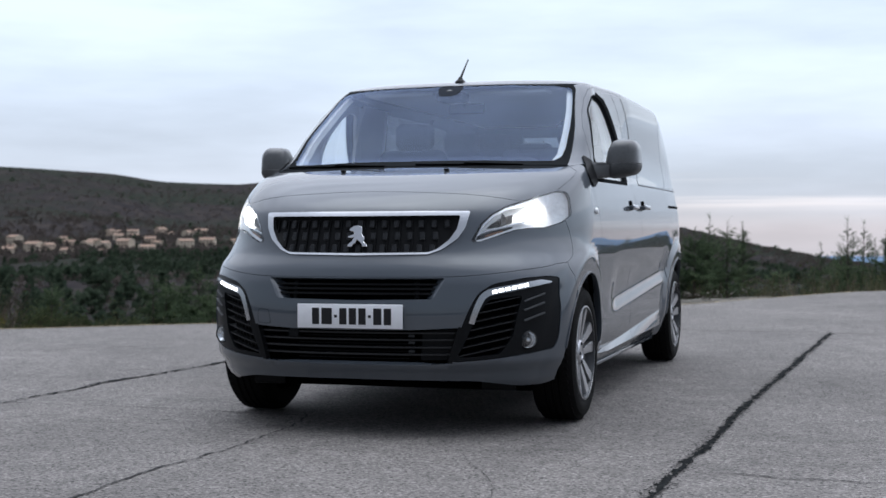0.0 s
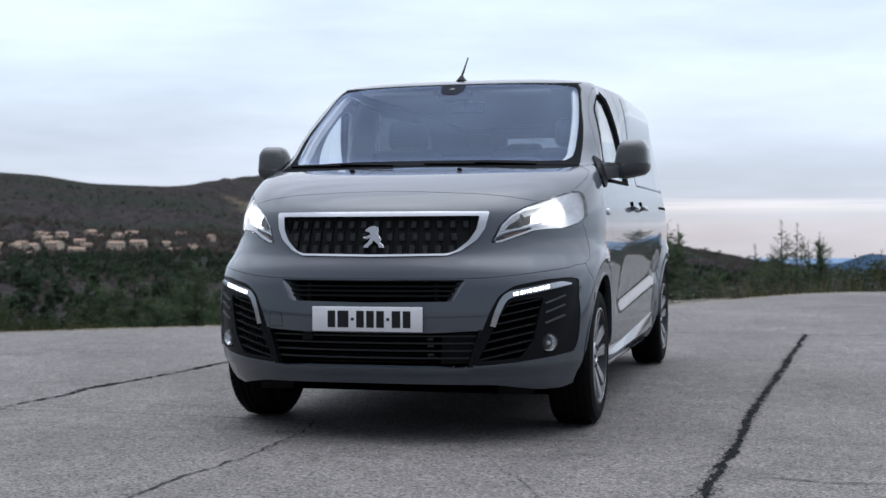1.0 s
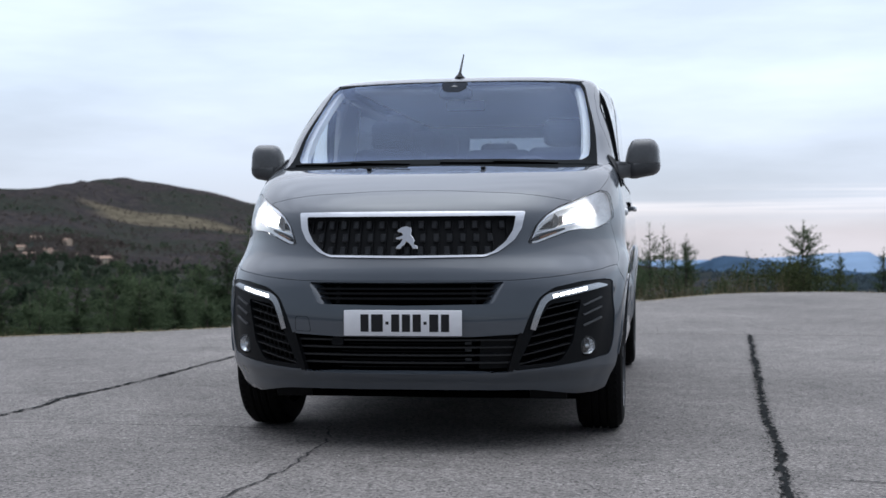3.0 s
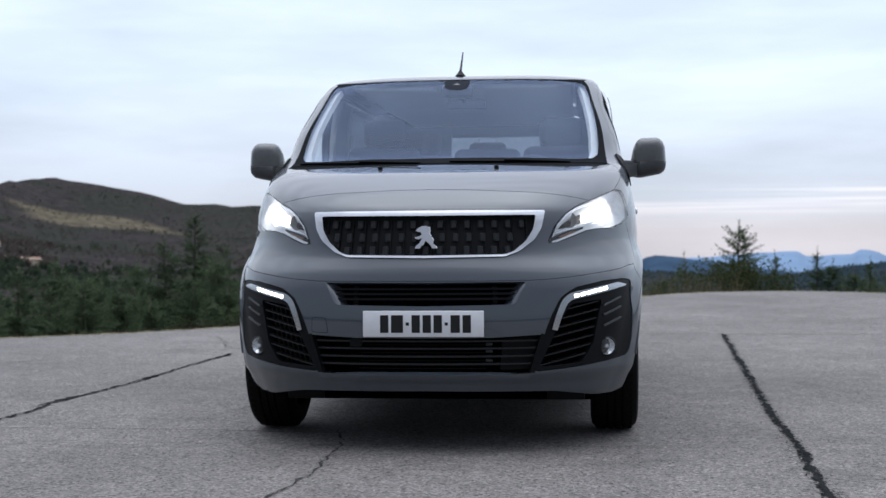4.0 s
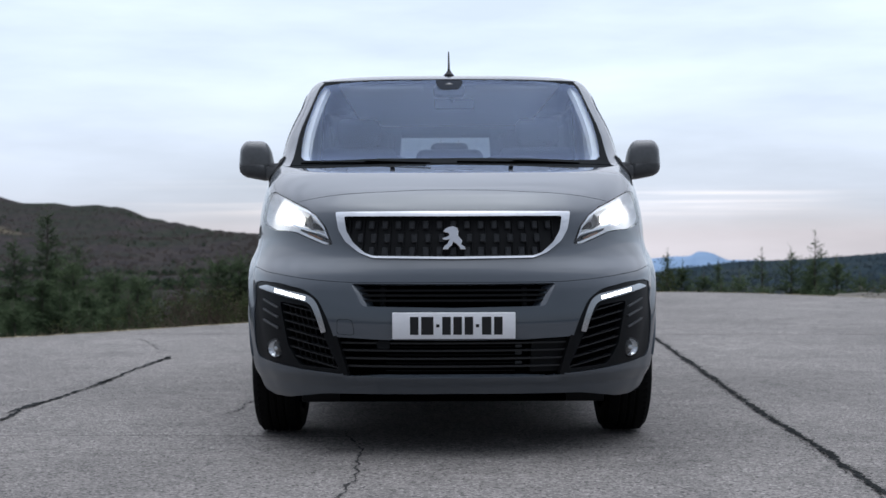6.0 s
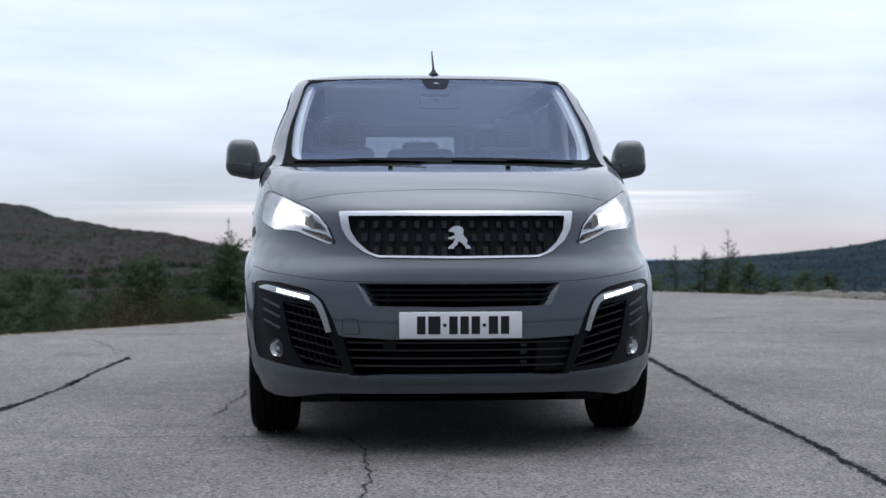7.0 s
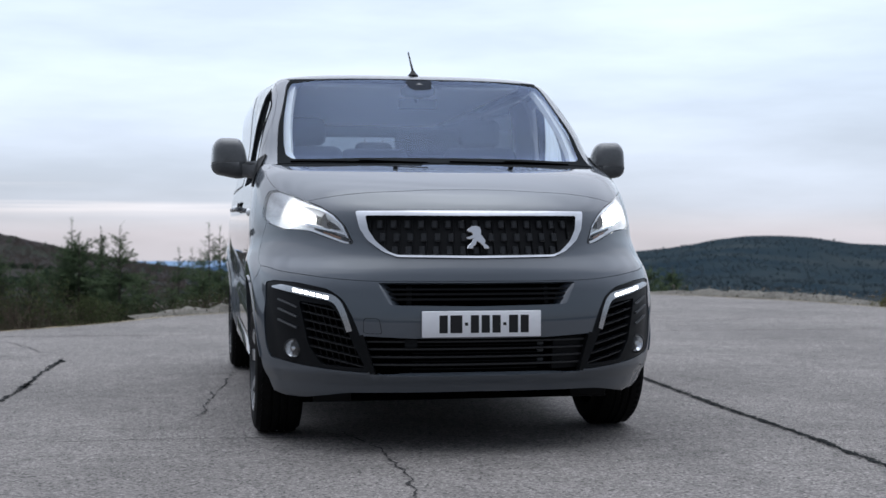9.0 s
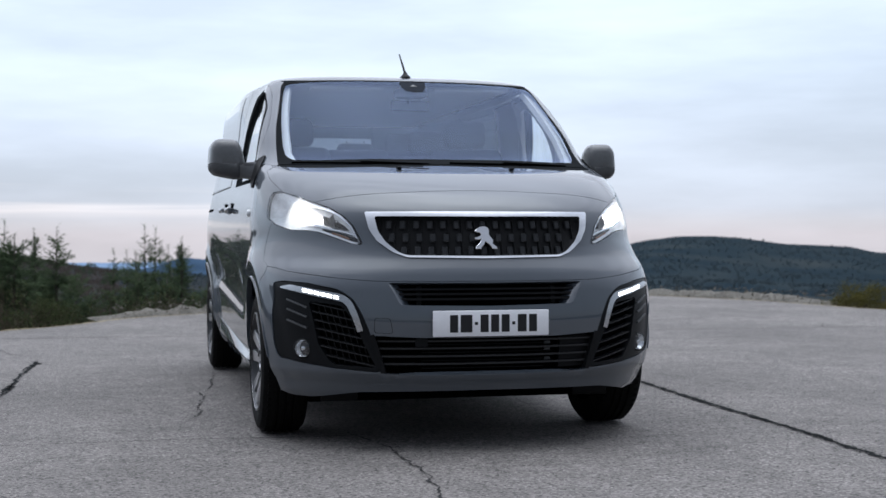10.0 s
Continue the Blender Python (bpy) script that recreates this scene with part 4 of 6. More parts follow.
def lean(bm):
    for v in bm.verts:
        k = (v.co.z - 1.2) / 0.6
        v.co.y -= 0.17 * k * abs(k) ** 0.4
        v.co.x *= 1 - 0.13 * k
    return bm
for sx in (-1, 1):
    part("gate_side", lean(box((0.46, 0.07, 0.62), (sx * 0.60, 4.79, 1.50), 0.02)), PAINT, gate)
part("gate_header", lean(box((1.60, 0.07, 0.14), (0, 4.79, 1.755), 0.02)), PAINT, gate)
part("rear_window", lean(box((1.16, 0.008, 0.52), (0, 4.78, 1.46), 0)), SMOKED, gate)

# underbody and arch liners, deep black
bm = box((1.50, 4.3, 0.30), (0, 2.55, 0.42), 0.05)
part("underbody", bm, BLACK, van)
# two slabs added low and out of view, to block light under the van
part("light_block_tray", box((1.44, 0.44, 0.03), (0, 0.79, 0.186), 0.008), BLACK, van)
part("light_block_pan", box((1.46, 3.66, 0.10), (0, 2.84, 0.195), 0.01), BLACK, van)
bm = box((1.30, 0.06, 0.75), (0, 0.42, 0.66), 0.02)
part("bulkhead", bm, BLACK, van)
for sx in (-1, 1):
    for yw in WHEEL_Y:
        bm = bmesh.new()
        arc = [(yw + 0.40 * math.cos(t), AXLE_Z + 0.40 * math.sin(t)) for t in np.linspace(-0.25, math.pi + 0.25, 26)]
        o = [bm.verts.new((sx * 0.855, y, z)) for y, z in arc]
        i = [bm.verts.new((sx * 0.56, y, z)) for y, z in arc]
        for k in range(25):
            bm.faces.new((o[k], o[k + 1], i[k + 1], i[k]))
        bm.faces.new(i)
        part("arch_liner", bm, BLACK, van)
    part("air_flap", box((0.17, 0.012, 0.06), (sx * 0.60, 0.40, 0.222), 0.005), PLASTIC, van)
    part("sill", box((0.03, 2.25, 0.022), (sx * 0.828, 2.50, 0.212), 0.006), PAINT, van)
    part("inner_sill", box((0.06, 2.3, 0.10), (sx * 0.76, 2.50, 0.26), 0.01), BLACK, van)

# wheels
def wheel(sx, yw):
    base = new("wheel")
    base.parent = van
    base.matrix_basis = Matrix.Translation((sx * 0.822, yw, AXLE_Z)) @ Matrix.Diagonal((sx, 1, 1, 1))
    t = 0.112
    prof = [(0.232, -t + 0.01), (0.28, -t), (0.315, -t + 0.008), (0.333, -t + 0.03), (0.339, -0.06)]
    for g in (-0.035, 0.0, 0.035):
        prof += [(0.340, g - 0.008), (0.332, g - 0.004), (0.332, g + 0.004), (0.340, g + 0.008)]
    prof += [(0.339, 0.06), (0.333, t - 0.03), (0.315, t - 0.008), (0.29, t), (0.26, t), (0.232, t - 0.012)]
    tyre = part("tyre", lathe(prof, 72, caps=False), RUBBER, base, sharp=30)
    m = bpy.data.meshes.get("tread_block")
    if m is None:
        bm = box((0.034, 0.017, 0.005))
        m = bpy.data.meshes.new("tread_block")
        bm.to_mesh(m)
        bm.free()
        m.materials.append(RUBBER)
    for k in range(60):
        for g in (-0.068, 0.068):
            r = Matrix.Rotation(2 * math.pi * (k + (g > 0) * 0.5) / 60, 4, "X")
            o = new("tread_block", m)
            o.matrix_basis = r @ Matrix.Translation((g, 0, 0.3345)) @ Matrix.Rotation(0.25 * (1 if g > 0 else -1), 4, "Z")
            o.parent = tyre
    part("rim", lathe([(0.205, -0.08), (0.226, 0.06), (0.236, t - 0.012), (0.236, t - 0.004), (0.228, t - 0.002), (0.222, t - 0.012), (0.205, 0.03), (0.20, -0.08)], 72, caps=False), ALLOY_DARK, base)
    part("rim_flange", lathe([(0.230, t - 0.010), (0.232, t - 0.002), (0.237, t - 0.003), (0.237, t - 0.010)], 72, caps=False), ALLOY, base)
    part("brake_disc", lathe([(0.04, -0.01), (0.15, -0.01), (0.15, 0.012), (0.04, 0.012)], 48), SATIN_CHROME, base)
    part("rim_well", lathe([(0.205, -0.06), (0.205, -0.05)], 48), BLACK, base)
    for k in range(5):
        bm = bmesh.new()
        for s in (-1, 1):
            # each arm: a tapered bar from hub to rim, splayed
            q = [(0.05, 0.022 * s - 0.014, 0.078), (0.05, 0.022 * s + 0.014, 0.078), (0.15, 0.036 * s + 0.022 + 0.004 * s, 0.092), (0.228, 0.054 * s + 0.032 + 0.006 * s, t - 0.008), (0.228, 0.054 * s - 0.032 + 0.006 * s, t - 0.008), (0.15, 0.036 * s - 0.022 + 0.004 * s, 0.092)]
            top = [bm.verts.new((x, y, r)) for r, y, x in q]
            bot = [bm.verts.new((x - 0.035, y * 1.1, r)) for r, y, x in q]
            bm.faces.new(top)
            bm.faces.new(bot[::-1])
            for i in range(6):
                bm.faces.new((top[i], bot[i], bot[(i + 1) % 6], top[(i + 1) % 6]))
        bmesh.ops.bevel(bm, geom=bm.edges[:], offset=0.004, segments=2, affect="EDGES")
        bmesh.ops.rotate(bm, matrix=Matrix.Rotation(2 * math.pi * k / 5, 3, "X"), verts=bm.verts)
        part("spoke", bm, ALLOY, base)
    cap = part("hub_cap", lathe([(0.066, 0.04), (0.066, 0.080), (0.058, 0.088), (0.034, 0.090), (0.032, 0.086), (0.010, 0.086)], 32), ALLOY, base)
    for k in range(5):
        bm = lathe([(0.010, 0.0), (0.010, 0.02), (0.006, 0.024)], 6)
        bmesh.ops.translate(bm, vec=(0.072, 0.048 * math.cos(2 * math.pi * (k + 0.5) / 5), 0.048 * math.sin(2 * math.pi * (k + 0.5) / 5)), verts=bm.verts)
        part("wheel_bolt", bm, ALLOY_DARK, cap)


for sx in (-1, 1):
    for yw in WHEEL_Y:
        wheel(sx, yw)

# ---- the van's front: lamps, grilles, plate ----
def on_front(x, z, off=0.0):
    """A point of the nose and the turn that faces it outwards."""
    a = float(by_front(x, z))
    n = Vector(skin_normal(a, z))
    p = Vector(skin(a, z)) + n * off
    return p, Matrix.Translation(p) @ n.to_track_quat("-Y", "Z").to_matrix().to_4x4()


def shrink(poly, k):
    poly = np.asarray(poly)
    c = poly.mean(0)
    return c + (poly - c) * k


def placed(name, bm, mat, parent, m, label="", sharp=35):
    bmesh.ops.transform(bm, matrix=m, verts=bm.verts)
    return part(name, bm, mat, parent, label, sharp=sharp)


# headlamps
LOW_CAP = material("dark_grey_plastic", (0.075, 0.079, 0.084), 0.42, 0, 0, (80, 5), (900, 0.0001), 0.15)
SATIN_EDGE = material("satin_slat", (0.020, 0.021, 0.023), 0.35, 0, 0, (80, 5), (0, 0), 0.15, spec=0.4)
MESH_GREY = material("mesh_grey", (0.028, 0.028, 0.028), 0.5, 0, 0, (80, 5), (0, 0), 0.2, spec=0.2)
TILE = material("grille_tile", (0.014, 0.0155, 0.018), 0.38, 0, 0, (80, 5), (900, 0.0001), 0.2, spec=0.35)
SATIN_GREY = material("grey_plastic", (0.105, 0.110, 0.116), 0.34, 0, 0.5, (80, 5), (900, 0.0001), 0.12)
REFLECTOR = material("lamp_reflector", (0.24, 0.245, 0.25), 0.6, 0.9, 0, (50, 6), (0, 0), 0.1)
BOWL = material("lamp_bowl", (0.84, 0.86, 0.88), 0.40, 0.3, 0, (50, 6), (0, 0), 0.2)
AMBER = material("amber_lens", (0.20, 0.09, 0.04), 0.2, 0, 0.5, (60, 5), (0, 0), 0.2)
INNER = rounded(fr((0.705, 1.078), (0.660, 1.066), (0.606, 1.026), (0.572, 0.972), (0.64, 0.985), (0.712, 1.004)), 0.012)
for sx in (1, -1):
    def q(pts):
        return pts if sx > 0 else flip(pts)
    lamp = panel("headlamp", q(LAMP), LENS, van, gap=0.003, thick=0.006, h=0.02, label="clear swept-back headlamp, lit")
    panel("housing", q(LAMP), BOWL, lamp, off=-0.012, gap=0.003, thick=0.0, h=0.014, dish=-0.075, label="silvery grey lamp bowl")
    panel("bezel", q(LAMP), SATIN, lamp, [q(shrink(LAMP, 0.955))], off=-0.004, gap=0.0035, thick=0.03, h=0.012)
    # chrome blade from the bulb to the inner tip, with the dark indicator well below it
    strip = curve_line(fr((0.765, 1.012), (0.724, 0.997), (0.651, 0.975), (0.577, 0.955), (0.550, 0.940)), 24)
    ribbon("trim", q(strip), 0.008, CHROME, lamp, off=-0.016, thick=0.03, h=0.01)
    well = rounded(fr((0.70, 0.982), (0.63, 0.963), (0.560, 0.938), (0.55, 0.918), (0.64, 0.944), (0.70, 0.970)), 0.004)
    panel("indicator_well", q(well), PLASTIC, lamp, off=-0.024, thick=0.01, h=0.012)
    low = fr((0.66, 0.960), (0.62, 0.947), (0.59, 0.936))
    ribbon("indicator", q(low), 0.009, AMBER, lamp, off=-0.020, thick=0.006)
    panel("inner_chamber", q(INNER), PLASTIC, lamp, off=-0.055, thick=0.02, h=0.015)
    for x, z, r, lit in ((0.792, 1.062, 0.046, True), (0.655, 1.024, 0.034, False)):
        _, m = on_front(sx * x, z, -0.058)
        m = Matrix.Translation(m.translation) @ Matrix.Rotation(radians(12 * sx), 4, "Z")
        bowl = [(0.012, 0.0), (r * 0.55, -0.002), (r * 0.85, -0.008), (r, -0.015), (r * 1.06, -0.015), (r * 1.0, -0.004), (r * 0.6, 0.006)]
        placed("reflector", lathe(bowl, 18, "y"), REFLECTOR, lamp, m, sharp=8)
        if lit:
            placed("bulb", lathe([(0.019, -0.006), (0.023, -0.020), (0.019, -0.034), (0.006, -0.040)], 32, "y"), BULB, lamp, m, "white-hot lit bulb lens")
        else:
            placed("parking_bulb", lathe([(0.009, -0.004), (0.008, -0.018), (0.004, -0.024)], 20, "y"), SATIN_CHROME, lamp, m)
    guide = curve_line(fr((0.552, 0.935), (0.572, 0.978), (0.603, 1.020), (0.655, 1.060), (0.700, 1.080), (0.765, 1.108)), 30)
    ribbon("light_guide", q(guide), 0.011, CHROME, lamp, off=-0.010, thick=0.012, h=0.01)

# radiator grille: chrome surround, block pattern, emblem
grille = panel("grille", GR_IN, PLASTIC, van, off=-0.028, gap=-0.004, thick=0.0, h=0.03, label="black patterned radiator grille")
panel("surround", GR_OUT, CHROME, grille, [GR_IN], off=0.007, gap=0.0, thick=0.035, h=0.012, label="chrome grille surround")
bm = box((0.026, 0.014, 0.038), (0, 0, 0), 0.004, 1)
blk = bpy.data.meshes.new("block")
bm.to_mesh(blk)
bm.free()
blk.materials.append(TILE)
bm = box((0.006, 0.010, 0.16), (0, 0, 0), 0.002, 1)
bar = bpy.data.meshes.new("bar")
bm.to_mesh(bar)
bm.free()
bar.materials.append(PLASTIC)
gi = GR_IN
for i in range(-8, 9):
    x = i * 0.0600
    for j, z in enumerate((0.998, 0.941, 0.884)):
        xx = x + (0.010 if j == 1 else 0.0)
        a = by_front(np.array([xx]), np.array([z]))
        edge = [by_front(np.array([xx + dx]), np.array([z + dz]))[0] for dx in (-0.012, 0.012) for dz in (-0.016, 0.016)]
        if not all(inside(np.array([e]), np.array([z + dz]), gi)[0] for e, dz in zip(edge, (-0.016, 0.016, -0.016, 0.016))):
            continue
        p, m = on_front(xx, z, -0.022)
        o = new("block", blk)
        o.matrix_basis = m
        o.parent = grille
    zs = [z for z in np.linspace(0.86, 1.02, 30) if inside(by_front(np.array([x + 0.022]), np.array([z])), np.array([z]), gi)[0]]
    if len(zs) > 6:
        p, m = on_front(x + 0.022, (zs[0] + zs[-1]) / 2, -0.024)
        o = new("bar", bar)
        o.matrix_basis = m @ Matrix.Diagonal((1, 1, (zs[-1] - zs[0]) / 0.16, 1))
        o.parent = grille
# emblem: a plain upright shape
em = [(-0.048, 0.030), (-0.040, 0.040), (-0.024, 0.050), (-0.004, 0.053), (0.014, 0.046), (0.018, 0.030), (0.016, 0.014), (0.024, 0.002), (0.034, -0.012), (0.030, -0.028), (0.046, -0.040), (0.050, -0.052), (0.026, -0.052), (0.022, -0.040), (0.008, -0.026), (-0.004, -0.018),
      (-0.010, -0.034), (-0.022, -0.042), (-0.026, -0.052), (-0.050, -0.052), (-0.046, -0.040), (-0.030, -0.026), (-0.020, -0.006), (-0.034, -0.010), (-0.048, -0.008), (-0.052, 0.000), (-0.036, 0.004), (-0.020, 0.012), (-0.026, 0.022), (-0.038, 0.024)]
bm = bmesh.new()
f = bm.faces.new([bm.verts.new((x, 0, z)) for x, z in em])
r = bmesh.ops.extrude_face_region(bm, geom=[f])
bmesh.ops.translate(bm, vec=(0, -0.012, 0), verts=[v for v in r["geom"] if isinstance(v, bmesh.types.BMVert)])
bmesh.ops.bevel(bm, geom=[e for e in bm.edges if all(v.co.y < -0.006 for v in e.verts)], offset=0.0015, segments=1, affect="EDGES")
placed("emblem", bm, CHROME, grille, on_front(0.004, 0.935, -0.006)[1], "plain silver emblem")

# upper inlet
inlet = panel("upper_inlet", INLET, BLACK, van, off=-0.06, gap=-0.01, thick=0.0, h=0.04, label="black slatted air inlet")
for z in (0.716, 0.694, 0.672):
    ribbon("slat", fr(*[(x, z) for x in np.linspace(-0.425, 0.425, 34)]), 0.009, PLASTIC, inlet, off=-0.018, thick=0.025)
for sx in (-1, 1):
    # painted flank of the opening
    bm = bmesh.new()
    cols = []
    for x, d in ((0.442, 0.0005), (0.434, -0.004), (0.405, -0.030), (0.395, -0.06)):
        cols.append([bm.verts.new(on_front(sx * (x - (0.740 - z) * 0.48), z, d)[0]) for z in np.linspace(0.738, 0.642, 7)])
    for u, v in zip(cols, cols[1:]):
        for i in range(6):
            bm.faces.new((u[i], u[i + 1], v[i + 1], v[i]))
    part("flank", bm, PAINT, inlet, "grey painted flank of the opening")
for x in (-0.31, 0.31):
    p, m = on_front(x, 0.692, -0.045)
    placed("bracket", box((0.022, 0.02, 0.08), (0, 0, 0), 0.004), PLASTIC, inlet, m)

# lower grille
lower = panel("lower_grille", LOWER, BLACK, van, off=-0.07, gap=-0.01, thick=0.0, h=0.04, label="black lower grille with slats")
for z, w in ((0.487, 0.50), (0.455, 0.49), (0.421, 0.48), (0.388, 0.47)):
    ribbon("slat", fr(*[(x, z) for x in np.linspace(-w, w, 40)]), 0.0075, SATIN_EDGE, lower, off=-0.016, thick=0.03)
for k in range(7):
    z = 0.365 + 0.017 * k
    ribbon("cooler_fin", fr(*[(x, z) for x in np.linspace(-0.30, 0.27, 20)]), 0.004, SATIN, lower, off=-0.052, thick=0.006)
side = rounded(fr((0.33, 0.36), (0.465, 0.362), (0.505, 0.503), (0.34, 0.495)), 0.01)
panel("side_blank", side, PLASTIC, lower, off=-0.030, thick=0.02, h=0.03)
panel("sensor_cover", rounded(fr((-0.33, 0.463), (-0.275, 0.463), (-0.275, 0.498), (-0.33, 0.498)), 0.006), SATIN, lower, off=-0.012, thick=0.03, h=0.02)
for z in (0.47, 0.44, 0.40):
    p, m = on_front(0.285, z, -0.05)
    placed("hose_clip", box((0.03, 0.012, 0.014), (0, 0, 0), 0.003), LOW_CAP, lower, m)

for sx in (1, -1):
    edge = fr(*[(0.463 + 0.0495 * t, 0.350 + 0.166 * t) for t in np.linspace(0, 1, 12)])
    ribbon("mullion", edge if sx > 0 else flip(edge), 0.022, PLASTIC, lower, off=0.002, thick=0.03, h=0.012)

# fog lamp corners
for sx in (1, -1):
    def q(pts):
        return pts if sx > 0 else flip(pts)
    hole = rounded(fr((0.494, 0.374), (0.672, 0.386), (0.728, 0.470), (0.766, 0.658), (0.634, 0.640), (0.590, 0.575)), 0.016)
    corner = panel("corner_panel", q(FOGPAN), SATIN, van, [q(hole)], off=-0.004, gap=0.0015, thick=0.04, h=0.025, label="dark plastic bumper corner")
    panel("mesh_back", q(shrink(hole, 1.06)), BLACK, corner, off=-0.05, thick=0.0, h=0.03)
    for k in range(7):
        z = 0.400 + 0.036 * k
        xs = [x for x in np.linspace(0.5, 0.8, 120) if inside(by_front(np.array([x]), np.array([z + (x - 0.6) * 0.22])), np.array([z + (x - 0.6) * 0.22]), hole)[0]]
        if len(xs) > 8:
            line = fr(*[(x, z + (x - 0.6) * 0.22) for x in np.linspace(xs[0] - 0.006, xs[-1] + 0.006, 14)])
            ribbon("slat", q(line), 0.0048, SATIN_EDGE, corner, off=-0.012, thick=0.03)
    for k in range(7 if sx < 0 else 0):
        x = 0.56 + 0.025 * k
        zs = [z for z in np.linspace(0.38, 0.67, 90) if inside(by_front(np.array([x + (z - 0.5) * 0.25]), np.array([z])), np.array([z]), hole)[0]]
        if len(zs) > 20:
            line = fr(*[(x + (z - 0.5) * 0.25, z) for z in np.linspace(zs[0], zs[-1], 10)])
            ribbon("mesh_bar", q(line), 0.0038, MESH_GREY, corner, off=-0.036, thick=0.008)
    for z in (0.630, 0.588, 0.540):
        ribbon("rib", q(fr(*[(x, z + (x - 0.77) * 0.44) for x in np.linspace(0.772, 0.846, 8)])), 0.007, LOW_CAP, corner, off=0.006, thick=0.014, h=0.01)
    # running light: chrome bezel with a bent blade and five diodes
    bez = fr((0.868, 0.716), (0.84, 0.716), (0.79, 0.707), (0.72, 0.692), (0.665, 0.682), (0.628, 0.672), (0.604, 0.652), (0.588, 0.620), (0.573, 0.58), (0.558, 0.531))
    bez = curve_line(bez, 44)
    wid = np.interp(np.linspace(0, 1, 44), [0, 0.15, 0.45, 0.62, 0.72, 1.0], [0.006, 0.026, 0.030, 0.032, 0.030, 0.024])
    drl = ribbon("running_light", q(bez), wid, SATIN_CHROME, corner, off=0.006, thick=0.02, label="chrome-framed lit LED strip", h=0.012)
    led = curve_line(fr((0.785, 0.7065), (0.72, 0.692), (0.640, 0.674)), 60)
    for k in range(6):
        seg = led[k * 10 + 1: k * 10 + 9]
        ribbon("diode", q(seg), 0.015, LED, drl, off=0.009, thick=0.004, h=0.01)
    # fog lamp
    p, m = on_front(sx * 0.787, 0.449, -0.006)
    m = Matrix.Translation(m.translation) @ Matrix.Rotation(radians(20 * sx), 4, "Z")
    fog = placed("fog_lamp", lathe([(0.032, 0.02), (0.044, 0.004), (0.044, -0.010), (0.039, -0.015), (0.037, -0.006), (0.030, 0.012)], 32, "y"), SATIN, corner, m, "round clear fog lamp")
    placed("reflector", lathe([(0.004, 0.014), (0.014, 0.011), (0.026, 0.003), (0.037, -0.008), (0.037, 0.006), (0.018, 0.018)], 14, "y"), CHROME, fog, m, sharp=4)
    placed("lens", lathe([(0.038, -0.011), (0.035, -0.016), (0.018, -0.021), (0.004, -0.022)], 32, "y"), LENS, fog, m)
    placed("bulb_shield", lathe([(0.011, 0.010), (0.012, -0.002), (0.009, -0.008), (0.003, -0.010)], 16, "y"), CHROME, fog, m)

# number plate with plain bars
py = -0.030
plate = part("number_plate", box((0.522, 0.008, 0.113), (0, py, 0.5645), 0.0035), PLATE, van, "white number plate with dark bars")
part("plate_holder", box((0.512, 0.014, 0.104), (0, py + 0.011, 0.5645), 0.003), BLACK, plate)
x = -0.186
for w in (0.036, 0.052, -0.014, 0.036, 0.036, 0.036, -0.014, 0.040, 0.036):
    h = 0.076 if w > 0 else 0.013
    part("bar", box((abs(w), 0.002, h), (x + abs(w) / 2, py - 0.0047, 0.5645), 0.0008, 1), INK, plate)
    x += abs(w) + 0.0115
# tow-eye cover on one side
tow = rounded(fr((-0.502, 0.525), (-0.424, 0.522), (-0.436, 0.588), (-0.500, 0.590)), 0.012)
cover = panel("tow_cover", tow, PAINT, van, off=0.0006, gap=0.0015, thick=0.003, h=0.02)
panel("gap", shrink(tow, 1.02), BLACK, cover, [shrink(tow, 0.97)], off=0.0002, thick=0.0, h=0.02)

# washers, cowl, wipers, aerial
for sx in (1, -1):
    p, m = on_front(sx * 0.277, 1.258, 0.004)
    part("washer_jet", box((0.022, 0.030, 0.013), p + Vector((0, 0, 0.003)), 0.004), PLASTIC, van)
COWL = np.concatenate([flip(HOOD_BACK)[:-1], HOOD_BACK[::-1], fr((0.815, 1.290)), WS_EDGE[:1], WS_LOW[::-1], flip(WS_LOW)[1:], flip(WS_EDGE[:1]), fr((-0.815, 1.290))])
panel("cowl", COWL, FRIT, van, off=-0.003, gap=-0.003, thick=0.03, h=0.02, label="black plastic cowl")
for x0, x1 in ((-0.74, -0.12), (0.03, 0.60)):
    zz = np.linspace(1.300, 1.288, 10)
    w = ribbon("wiper", fr(*zip(np.linspace(x0, x1, 10), zz)), 0.008, BLACK, van, off=0.010, thick=0.008, h=0.012, label="black wiper")
    ribbon("arm", fr((x1 + 0.02, 1.281), (x1 - 0.14, 1.288), (x1 - 0.30, 1.296)), 0.007, BLACK, w, off=0.016, thick=0.007, h=0.012)
ant = part("aerial", tube([(0, 1.775 + 0.17 * t, 1.846 + 0.135 * t) for t in np.linspace(0.12, 1, 8)], [0.007, 0.0065, 0.006, 0.0055, 0.005, 0.0045, 0.004, 0.004], 10), PLASTIC, van)
bm = lathe([(0.034, 0.0), (0.032, 0.012), (0.018, 0.026), (0.009, 0.040)], 24, "z")
bmesh.ops.transform(bm, matrix=Matrix.Translation((0, 1.785, 1.820)) @ Matrix.Diagonal((0.9, 1.7, 1, 1)), verts=bm.verts)
part("base", bm, PLASTIC, ant)
